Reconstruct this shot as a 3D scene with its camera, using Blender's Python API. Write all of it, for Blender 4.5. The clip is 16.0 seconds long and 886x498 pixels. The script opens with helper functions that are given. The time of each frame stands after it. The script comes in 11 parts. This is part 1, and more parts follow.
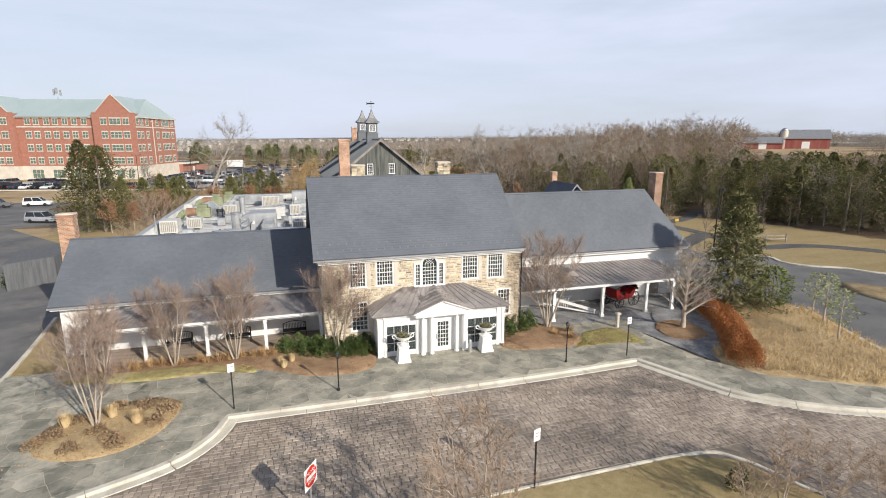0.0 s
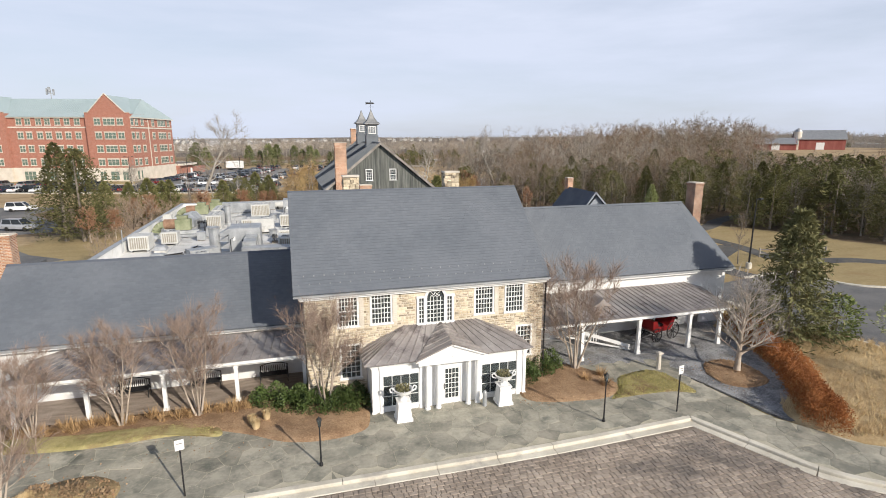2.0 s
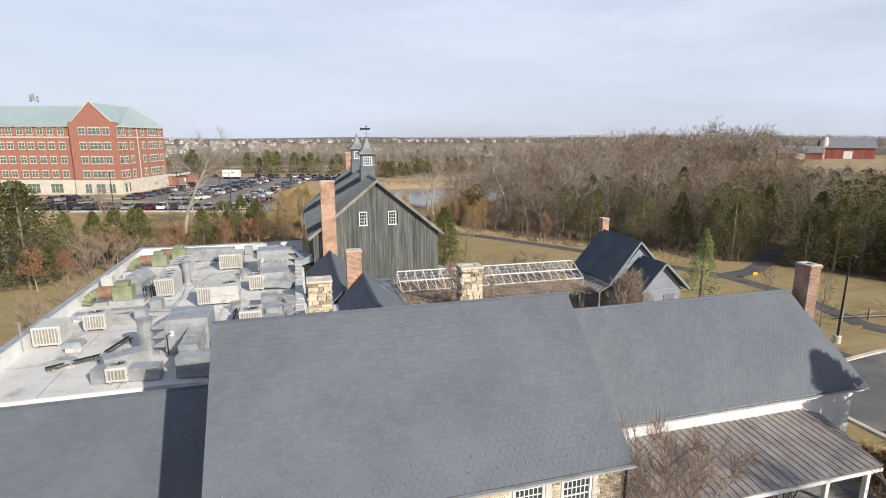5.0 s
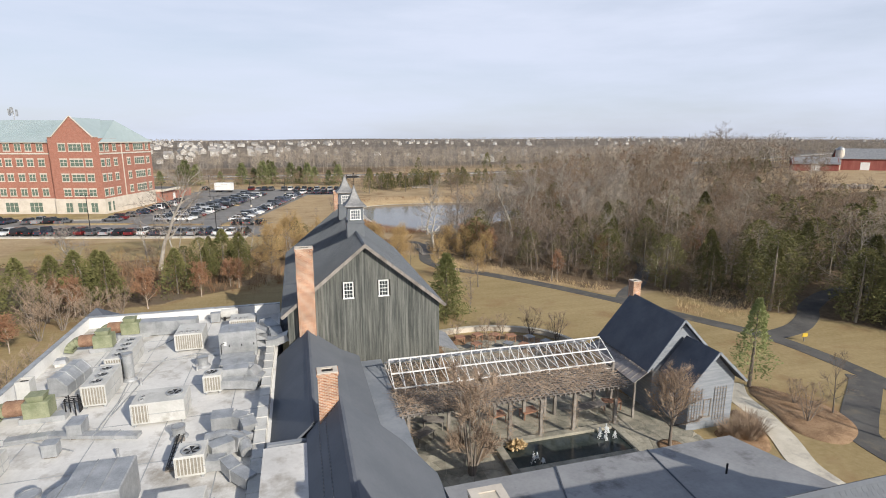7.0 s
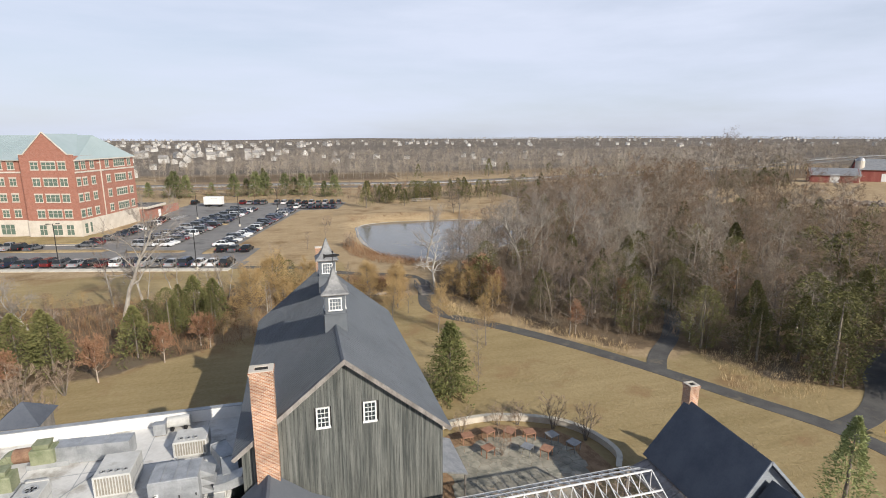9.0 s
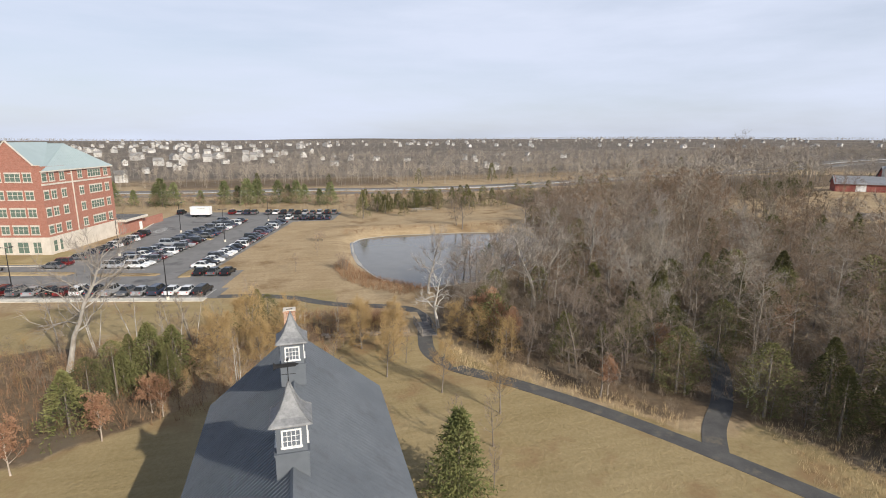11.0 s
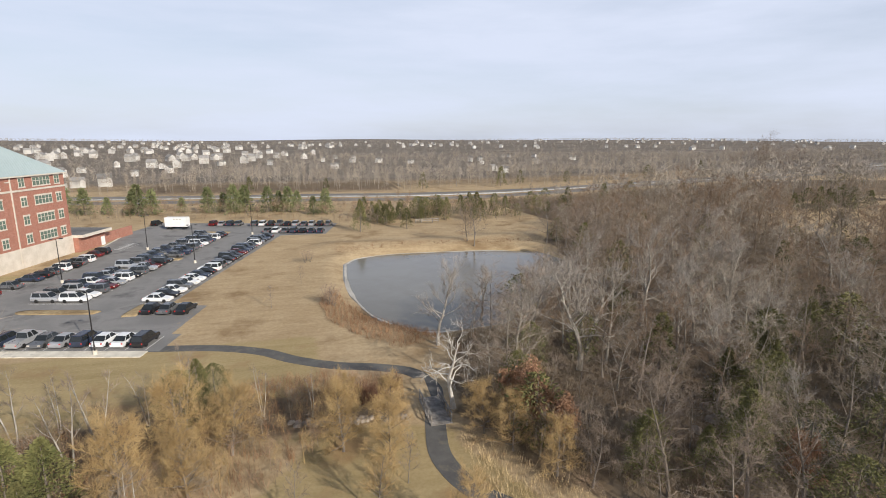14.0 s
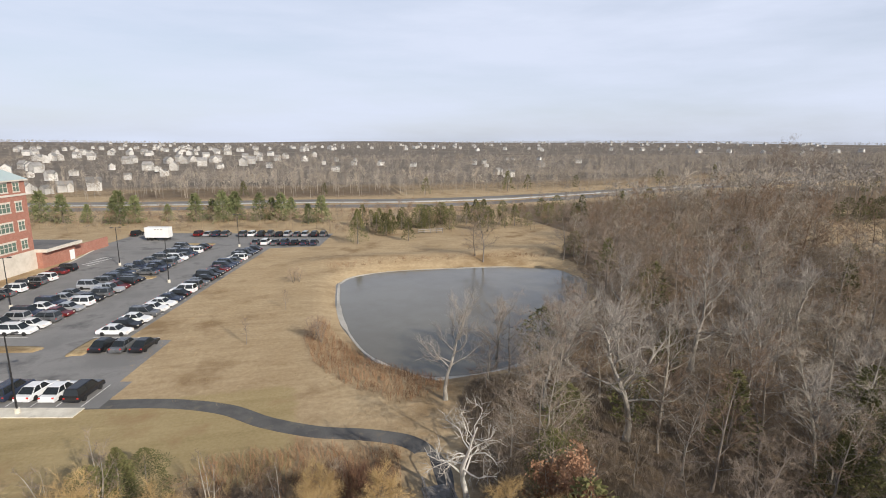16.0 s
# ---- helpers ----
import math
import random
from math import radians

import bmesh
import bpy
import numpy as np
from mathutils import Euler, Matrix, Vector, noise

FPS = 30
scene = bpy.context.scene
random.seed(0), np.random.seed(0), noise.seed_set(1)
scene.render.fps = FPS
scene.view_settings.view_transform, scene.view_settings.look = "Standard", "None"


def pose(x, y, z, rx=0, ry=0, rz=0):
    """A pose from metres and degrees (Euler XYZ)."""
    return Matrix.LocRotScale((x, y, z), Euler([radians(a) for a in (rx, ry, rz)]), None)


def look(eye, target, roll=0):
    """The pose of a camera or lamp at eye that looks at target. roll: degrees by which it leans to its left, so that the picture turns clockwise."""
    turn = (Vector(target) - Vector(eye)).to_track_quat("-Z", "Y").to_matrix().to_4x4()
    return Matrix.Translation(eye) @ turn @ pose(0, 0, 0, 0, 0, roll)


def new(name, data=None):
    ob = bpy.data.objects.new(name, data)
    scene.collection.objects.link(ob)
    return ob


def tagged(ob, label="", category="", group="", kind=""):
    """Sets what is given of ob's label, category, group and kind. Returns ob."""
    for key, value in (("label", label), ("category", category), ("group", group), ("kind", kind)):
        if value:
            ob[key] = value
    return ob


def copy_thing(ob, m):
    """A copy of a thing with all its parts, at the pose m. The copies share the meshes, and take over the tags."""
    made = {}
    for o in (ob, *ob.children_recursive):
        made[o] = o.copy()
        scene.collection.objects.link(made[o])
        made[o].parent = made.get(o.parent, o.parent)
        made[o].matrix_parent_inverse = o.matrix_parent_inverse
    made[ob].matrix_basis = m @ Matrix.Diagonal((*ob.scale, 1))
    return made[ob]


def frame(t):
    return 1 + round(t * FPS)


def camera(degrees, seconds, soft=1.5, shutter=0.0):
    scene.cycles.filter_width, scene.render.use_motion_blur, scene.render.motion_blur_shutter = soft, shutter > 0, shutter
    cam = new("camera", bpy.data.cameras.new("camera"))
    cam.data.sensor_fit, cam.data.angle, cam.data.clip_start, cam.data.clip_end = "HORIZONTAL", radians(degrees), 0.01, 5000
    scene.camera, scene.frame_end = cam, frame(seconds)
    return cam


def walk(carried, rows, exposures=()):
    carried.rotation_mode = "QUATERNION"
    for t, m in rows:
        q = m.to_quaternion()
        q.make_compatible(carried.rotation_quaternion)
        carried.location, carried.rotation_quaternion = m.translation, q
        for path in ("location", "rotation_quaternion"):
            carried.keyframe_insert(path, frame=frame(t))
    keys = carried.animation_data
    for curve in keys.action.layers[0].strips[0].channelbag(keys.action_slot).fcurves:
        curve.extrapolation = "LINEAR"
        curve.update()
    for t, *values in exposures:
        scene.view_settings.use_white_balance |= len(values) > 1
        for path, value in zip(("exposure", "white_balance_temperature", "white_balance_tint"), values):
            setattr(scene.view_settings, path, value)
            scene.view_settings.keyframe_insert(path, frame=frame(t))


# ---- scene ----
cam = camera(80.5, 16.0, 1.0)
METRES, EYE, TILT, LEAN, TURN = 92.0, 13.2, -11.9, 0.0, -16.5
ROWS = [
    (0.0, 0.0, 0.0, 0.0, 0.0, 0.0, -0.0),
    (0.5, -0.0005, 0.0134, 0.0034, -0.2, -0.01, 0.04),
    (1.0, -0.0013, 0.0288, 0.0072, -0.03, -0.0, 0.01),
    (1.5, -0.0022, 0.0457, 0.0118, 0.17, -0.0, -0.03),
    (2.0, -0.0033, 0.0634, 0.0175, 0.35, -0.02, -0.1),
    (2.5, -0.0042, 0.0823, 0.0242, 0.51, -0.04, -0.15),
    (3.0, -0.0051, 0.1021, 0.0322, 0.61, -0.04, -0.22),
    (3.5, -0.0059, 0.122, 0.042, 0.71, -0.07, -0.26),
    (4.0, -0.0073, 0.1418, 0.0537, 0.79, -0.12, -0.32),
    (6.5, -0.0113, 0.2521, 0.1286, 0.99, 0.03, -0.28),
    (7.0, -0.0121, 0.2766, 0.1466, 0.98, 0.02, -0.29),
    (7.5, -0.0127, 0.3021, 0.1652, 0.99, -0.02, -0.24),
    (8.0, -0.0138, 0.3293, 0.1841, 1.0, -0.06, -0.26),
    (8.5, -0.0149, 0.3571, 0.2029, 1.03, -0.08, -0.24),
    (9.0, -0.0175, 0.3862, 0.2213, 0.99, -0.1, -0.22),
    (9.5, -0.019, 0.4173, 0.238, 1.0, -0.14, -0.24),
    (12.0, -0.0319, 0.5932, 0.2922, 1.09, -0.06, -0.35),
    (12.5, -0.0356, 0.6337, 0.3019, 1.14, -0.06, -0.39),
    (13.0, -0.0394, 0.6752, 0.3111, 1.22, -0.04, -0.43),
    (13.5, -0.0441, 0.7181, 0.3202, 1.28, -0.0, -0.46),
    (14.0, -0.0475, 0.7615, 0.3299, 1.37, -0.01, -0.48),
    (14.5, -0.0509, 0.8054, 0.3392, 1.43, 0.0, -0.48),
    (15.0, -0.0543, 0.8491, 0.3494, 1.51, 0.07, -0.51),
    (15.5, -0.057, 0.8876, 0.3598, 1.58, 0.13, -0.56),
    (16.0, -0.0594, 0.9142, 0.3667, 1.64, 0.22, -0.67),
]
walk(cam, [(t, pose(0, 0, EYE, TILT, LEAN, TURN) @ pose(METRES * x, METRES * y, METRES * z, 90 + pitch, roll, yaw)) for t, x, y, z, yaw, pitch, roll in ROWS])

# ---- sky and sun ----
SUN_TO = Vector((0.46, -0.888, 0.0)).normalized()
SUN_EL = radians(27)
world = bpy.data.worlds.new("world")
scene.world = world
world.use_nodes = True
wt = world.node_tree
wt.nodes.clear()
w_out = wt.nodes.new("ShaderNodeOutputWorld")
w_bg = wt.nodes.new("ShaderNodeBackground")
w_sky = wt.nodes.new("ShaderNodeTexSky")
w_sky.sky_type = "NISHITA"
w_sky.sun_disc = False
w_sky.sun_elevation = SUN_EL
w_sky.sun_rotation = math.atan2(SUN_TO.x, SUN_TO.y)
w_sky.air_density, w_sky.dust_density, w_sky.ozone_density = 1.0, 1.2, 1.0
w_co = wt.nodes.new("ShaderNodeTexCoord")
w_map = wt.nodes.new("ShaderNodeMapping")
w_map.inputs["Scale"].default_value = (1.1, 1.6, 6.5)
w_map.inputs["Rotation"].default_value = (0.05, 0.12, 0.4)
w_n = wt.nodes.new("ShaderNodeTexNoise")
w_n.inputs["Scale"].default_value, w_n.inputs["Detail"].default_value, w_n.inputs["Roughness"].default_value = 1.5, 7, 0.55
w_r = wt.nodes.new("ShaderNodeValToRGB")
w_r.color_ramp.elements[0].position, w_r.color_ramp.elements[0].color = 0.30, (0.62, 0.62, 0.62, 1)
w_r.color_ramp.elements[1].position, w_r.color_ramp.elements[1].color = 0.62, (0.97, 0.97, 0.97, 1)
# thin high cloud lies towards the horizon and opens to blue overhead
w_sep = wt.nodes.new("ShaderNodeSeparateXYZ")
w_up = wt.nodes.new("ShaderNodeMapRange")
w_up.interpolation_type = "SMOOTHSTEP"
w_up.inputs[1].default_value, w_up.inputs[2].default_value, w_up.inputs[3].default_value, w_up.inputs[4].default_value = 0.20, 0.60, 1.0, 0.18
w_mul = wt.nodes.new("ShaderNodeMath")
w_mul.operation = "MULTIPLY"
w_mix = wt.nodes.new("ShaderNodeMixRGB")
w_mix.inputs[2].default_value = (7.3, 7.95, 9.6, 1)
wt.links.new(w_co.outputs["Generated"], w_map.inputs[0])
wt.links.new(w_map.outputs[0], w_n.inputs[0])
wt.links.new(w_n.outputs["Fac"], w_r.inputs[0])
wt.links.new(w_co.outputs["Generated"], w_sep.inputs[0])
wt.links.new(w_sep.outputs[2], w_up.inputs[0])
wt.links.new(w_r.outputs[0], w_mul.inputs[0])
wt.links.new(w_up.outputs[0], w_mul.inputs[1])
wt.links.new(w_mul.outputs[0], w_mix.inputs[0])
wt.links.new(w_sky.outputs[0], w_mix.inputs[1])
wt.links.new(w_mix.outputs[0], w_bg.inputs[0])
w_bg.inputs[1].default_value = 0.10
wt.links.new(w_bg.outputs[0], w_out.inputs[0])

sun_data = bpy.data.lights.new("sun", "SUN")
sun_data.energy, sun_data.angle, sun_data.color = 5.0, radians(0.6), (1.0, 0.92, 0.80)
sun = new("sun", sun_data)
sun.matrix_world = look(SUN_TO * 60 * math.cos(SUN_EL) + Vector((0, 0, 60 * math.sin(SUN_EL))), (0, 0, 0))

# ---- tools for meshes ----
class M:
    """Collects the points and faces of one mesh."""

    def __init__(self):
        self.v, self.f = [], []

    def add(self, v, f):
        n = len(self.v)
        self.v.extend(v)
        self.f.extend([tuple(i + n for i in q) for q in f])
        return self

    def box(self, x0, y0, z0, x1, y1, z1):
        v = [(x, y, z) for z in (z0, z1) for y in (y0, y1) for x in (x0, x1)]
        return self.add(v, [(0, 2, 3, 1), (4, 5, 7, 6), (0, 1, 5, 4), (1, 3, 7, 5), (3, 2, 6, 7), (2, 0, 4, 6)])

    def block(self, x0, y0, z0, x1, y1, z1, c=0.02):
        """A box whose top and side edges are chamfered."""
        v = [(x0, y0, z0), (x1, y0, z0), (x1, y1, z0), (x0, y1, z0), (x0, y0, z1 - c), (x1, y0, z1 - c), (x1, y1, z1 - c), (x0, y1, z1 - c),
             (x0 + c, y0 + c, z1), (x1 - c, y0 + c, z1), (x1 - c, y1 - c, z1), (x0 + c, y1 - c, z1)]
        f = [(3, 2, 1, 0), (8, 9, 10, 11)]
        for a in range(4):
            b = (a + 1) % 4
            f += [(a, b, b + 4, a + 4), (a + 4, b + 4, b + 8, a + 8)]
        return self.add(v, f)

    def prism(self, poly, axis, a, b):
        """A polygon drawn in the two other axes, pushed along axis from a to b."""
        def at(p, s):
            return {"x": (s, p[0], p[1]), "y": (p[0], s, p[1]), "z": (p[0], p[1], s)}[axis]
        n = len(poly)
        v = [at(p, a) for p in poly] + [at(p, b) for p in poly]
        f = [tuple(range(n)), tuple(range(2 * n - 1, n - 1, -1))]
        f += [(i, i + n, (i + 1) % n + n, (i + 1) % n) for i in range(n)]
        return self.add(v, f)

    def slab(self, pts, t):
        """A sheet through the points, t thick, downwards from its face."""
        p = [Vector(q) for q in pts]
        nrm = (p[1] - p[0]).cross(p[2] - p[0]).normalized()
        if nrm.z < 0:
            nrm = -nrm
        n = len(p)
        v = [tuple(q) for q in p] + [tuple(q - nrm * t) for q in p]
        f = [tuple(range(n)), tuple(range(2 * n - 1, n - 1, -1))]
        f += [(i, i + n, (i + 1) % n + n, (i + 1) % n) for i in range(n)]
        return self.add(v, f)

    def tube(self, pts, radii, n=6, cap=True):
        pts = [Vector(p) for p in pts]
        base = len(self.v)
        ring0 = None
        for k, p in enumerate(pts):
            d = (pts[min(k + 1, len(pts) - 1)] - pts[max(k - 1, 0)]).normalized()
            u = d.orthogonal().normalized() if ring0 is None else (ring0 - d * ring0.dot(d)).normalized()
            ring0 = u
            w = d.cross(u)
            r = radii[k] if hasattr(radii, "__len__") else radii
            for i in range(n):
                a = 2 * math.pi * i / n
                self.v.append(tuple(p + (u * math.cos(a) + w * math.sin(a)) * r))
        for k in range(len(pts) - 1):
            for i in range(n):
                j = (i + 1) % n
                a = base + k * n
                self.f.append((a + i, a + j, a + n + j, a + n + i))
        if cap:
            self.f.append(tuple(base + i for i in range(n - 1, -1, -1)))
            e = base + (len(pts) - 1) * n
            self.f.append(tuple(e + i for i in range(n)))
        return self

    def bar(self, p, q, w, h=None):
        """A square bar from p to q."""
        p, q = Vector(p), Vector(q)
        h = h or w
        d = (q - p).normalized()
        u = d.cross(Vector((0, 0, 1)))
        u = u.normalized() if u.length > 1e-4 else Vector((1, 0, 0))
        s = u.cross(d)
        v = [tuple(c + u * w / 2 * i + s * h / 2 * j) for c in (p, q) for i, j in ((-1, -1), (1, -1), (1, 1), (-1, 1))]
        return self.add(v, [(0, 1, 2, 3), (7, 6, 5, 4), (0, 4, 5, 1), (1, 5, 6, 2), (2, 6, 7, 3), (3, 7, 4, 0)])

    def lathe(self, prof, n=16, at=(0, 0, 0), flat=0.0):
        """Turns (radius, height) pairs round the upright axis."""
        base = len(self.v)
        for r, z in prof:
            for i in range(n):
                a = 2 * math.pi * (i + flat) / n
                self.v.append((at[0] + r * math.cos(a), at[1] + r * math.sin(a), at[2] + z))
        for k in range(len(prof) - 1):
            for i in range(n):
                j = (i + 1) % n
                a = base + k * n
                self.f.append((a + i, a + j, a + n + j, a + n + i))
        self.f.append(tuple(base + i for i in range(n - 1, -1, -1)))
        e = base + (len(prof) - 1) * n
        self.f.append(tuple(e + i for i in range(n)))
        return self

    def xf(self, m):
        self.v = [tuple(m @ Vector(p)) for p in self.v]
        return self

    def data(self, name, material, smooth=False):
        me = bpy.data.meshes.new(name)
        me.from_pydata(self.v, [], self.f)
        if material:
            me.materials.append(material)
        if smooth:
            me.polygons.foreach_set("use_smooth", [True] * len(me.polygons))
        me.update()
        return me


def part(name, m, material, parent=None, label="", smooth=False, at=None):
    """Links one mesh object, under a thing or a part where a parent is given."""
    ob = new(name, m.data(name, material, smooth) if isinstance(m, M) else m)
    if parent:
        ob.parent = parent
    if at is not None:
        ob.matrix_basis = at
    if label:
        ob["label"] = label
    return ob


def thing(name, label, category, group="", kind="", at=None):
    ob = new(name)
    ob.empty_display_size = 0.3
    if at is not None:
        ob.matrix_basis = at
    return tagged(ob, label, category, group, kind)


def structure(name, m, material, label, category, smooth=False, kind="structure"):
    return tagged(part(name, m, material, smooth=smooth), label, category, "", kind)


def tri_mesh(name, v, tris, material, shade=None):
    """A mesh from arrays of points and triangles."""
    me = bpy.data.meshes.new(name)
    me.vertices.add(len(v))
    me.vertices.foreach_set("co", np.asarray(v, dtype=np.float32).ravel())
    me.loops.add(len(tris) * 3)
    me.loops.foreach_set("vertex_index", np.asarray(tris, dtype=np.int32).ravel())
    me.polygons.add(len(tris))
    me.polygons.foreach_set("loop_start", np.arange(0, len(tris) * 3, 3, dtype=np.int32))
    me.materials.append(material)
    me.update(calc_edges=True)
    return me


def cells(x0, x1, z0, z1, holes):
    """Rectangles that fill a wall round its openings (x0, z0, x1, z1)."""
    zs = sorted({z0, z1, *[h[1] for h in holes], *[h[3] for h in holes]})
    out = []
    for a, b in zip(zs, zs[1:]):
        cuts = sorted((h[0], h[2]) for h in holes if h[1] < b - 1e-6 and h[3] > a + 1e-6)
        x = x0
        for c, d in cuts:
            if c > x:
                out.append((x, a, c, b))
            x = max(x, d)
        if x < x1:
            out.append((x, a, x1, b))
    return out


def inside(poly, x, y):
    hit = False
    n = len(poly)
    for i in range(n):
        (x0, y0), (x1, y1) = poly[i], poly[(i + 1) % n]
        if (y0 > y) != (y1 > y) and x < (x1 - x0) * (y - y0) / (y1 - y0) + x0:
            hit = not hit
    return hit


def smooth_line(pts, steps=8):
    """Points along a curve through the given ones."""
    p = [np.array(q, float) for q in pts]
    p = [2 * p[0] - p[1]] + p + [2 * p[-1] - p[-2]]
    out = []
    for i in range(1, len(p) - 2):
        for s in range(steps):
            t = s / steps
            out.append(0.5 * (2 * p[i] + (p[i + 1] - p[i - 1]) * t + (2 * p[i - 1] - 5 * p[i] + 4 * p[i + 1] - p[i + 2]) * t * t
                              + (3 * p[i] - p[i - 1] - 3 * p[i + 1] + p[i + 2]) * t ** 3))
    out.append(p[-2])
    return [tuple(q) for q in out]


def strip(pts, w, z0, z1, steps=8, m=None, height=None):
    """A band w wide along a curve, with sides."""
    m = m or M()
    line = smooth_line(pts, steps)
    v, f = [], []
    for i, q in enumerate(line):
        a, b = line[max(i - 1, 0)], line[min(i + 1, len(line) - 1)]
        d = Vector((b[0] - a[0], b[1] - a[1], 0)).normalized()
        s = Vector((-d.y, d.x, 0)) * (w[min(i * len(w) // len(line), len(w) - 1)] if hasattr(w, "__len__") else w) / 2
        h = height(q[0], q[1]) if height else 0.0
        v += [(q[0] + s.x, q[1] + s.y, h + z1), (q[0] - s.x, q[1] - s.y, h + z1), (q[0] + s.x, q[1] + s.y, h + z0), (q[0] - s.x, q[1] - s.y, h + z0)]
        if i:
            k = 4 * i
            f += [(k - 4, k, k + 1, k - 3), (k - 2, k + 2, k, k - 4), (k - 3, k + 1, k + 3, k - 1)]
    return m.add(v, f)


def sheet(poly, z0, z1, m=None):
    return (m or M()).prism(poly, "z", z0, z1)

# ---- materials ----
def node(t, kind, **sets):
    n = t.nodes.new(kind)
    for k, val in sets.items():
        n.inputs[k.replace("_", " ")].default_value = val
    return n


def mat(name, a, b, big=0.4, fine=12.0, rough=0.85, metal=0.0, bump=0.3, bump_scale=30.0, vary=0.0, island=0.0, stain=None,
        stain_scale=0.25, stain_at=0.62, stretch=(1, 1, 1), spec=0.3, fine_amount=0.35, bump_dist=0.02, trans=0.0, wave=None):
    """A surface of two colours mixed by broad and fine noise, with relief, wear and stains."""
    ma = bpy.data.materials.new(name)
    ma.use_nodes = True
    t = ma.node_tree
    p = t.nodes["Principled BSDF"]
    co = t.nodes.new("ShaderNodeTexCoord")
    mp = t.nodes.new("ShaderNodeMapping")
    mp.inputs["Scale"].default_value = stretch
    t.links.new(co.outputs["Object"], mp.inputs[0])
    n1 = node(t, "ShaderNodeTexNoise", Scale=big, Detail=6.0, Roughness=0.6)
    n2 = node(t, "ShaderNodeTexNoise", Scale=fine, Detail=4.0, Roughness=0.65)
    for n in (n1, n2):
        t.links.new(mp.outputs[0], n.inputs["Vector"])
    r1 = t.nodes.new("ShaderNodeValToRGB")
    r1.color_ramp.elements[0].position, r1.color_ramp.elements[0].color = 0.36, (*a, 1)
    r1.color_ramp.elements[1].position, r1.color_ramp.elements[1].color = 0.64, (*b, 1)
    add = node(t, "ShaderNodeMath")
    add.operation = "MULTIPLY_ADD"
    add.inputs[1].default_value = fine_amount
    mix0 = node(t, "ShaderNodeMath")
    mix0.operation = "SUBTRACT"
    mix0.inputs[1].default_value = 0.5
    t.links.new(n2.outputs["Fac"], mix0.inputs[0])
    t.links.new(mix0.outputs[0], add.inputs[0])
    t.links.new(n1.outputs["Fac"], add.inputs[2])
    t.links.new(add.outputs[0], r1.inputs[0])
    colour = r1.outputs[0]
    if stain:
        n3 = node(t, "ShaderNodeTexNoise", Scale=stain_scale, Detail=5.0, Roughness=0.65)
        t.links.new(co.outputs["Object"], n3.inputs["Vector"])
        r3 = t.nodes.new("ShaderNodeValToRGB")
        r3.color_ramp.elements[0].position, r3.color_ramp.elements[1].position = stain_at - 0.06, stain_at + 0.08
        t.links.new(n3.outputs["Fac"], r3.inputs[0])
        mx = t.nodes.new("ShaderNodeMixRGB")
        mx.inputs[2].default_value = (*stain, 1)
        t.links.new(r3.outputs[0], mx.inputs[0])
        t.links.new(colour, mx.inputs[1])
        colour = mx.outputs[0]
    if vary or island:
        hs = t.nodes.new("ShaderNodeHueSaturation")
        mr = t.nodes.new("ShaderNodeMapRange")
        k = vary or island
        mr.inputs[3].default_value, mr.inputs[4].default_value = 1 - k, 1 + k
        if vary:
            t.links.new(t.nodes.new("ShaderNodeObjectInfo").outputs["Random"], mr.inputs[0])
        else:
            t.links.new(t.nodes.new("ShaderNodeNewGeometry").outputs["Random Per Island"], mr.inputs[0])
        t.links.new(mr.outputs[0], hs.inputs["Value"])
        t.links.new(colour, hs.inputs["Color"])
        colour = hs.outputs[0]
    t.links.new(colour, p.inputs["Base Color"])
    p.inputs["Metallic"].default_value = metal
    p.inputs["Specular IOR Level"].default_value = spec
    rr = t.nodes.new("ShaderNodeMapRange")
    rr.inputs[3].default_value, rr.inputs[4].default_value = max(rough - 0.1, 0.02), min(rough + 0.1, 1)
    t.links.new(n1.outputs["Fac"], rr.inputs[0])
    t.links.new(rr.outputs[0], p.inputs["Roughness"])
    if trans:
        p.inputs["Transmission Weight"].default_value = trans
    if bump:
        nb = node(t, "ShaderNodeTexNoise", Scale=bump_scale, Detail=5.0, Roughness=0.6)
        t.links.new(mp.outputs[0], nb.inputs["Vector"])
        bp = node(t, "ShaderNodeBump", Strength=bump, Distance=bump_dist)
        t.links.new(nb.outputs["Fac"], bp.inputs["Height"])
        t.links.new(bp.outputs[0], p.inputs["Normal"])
    return ma


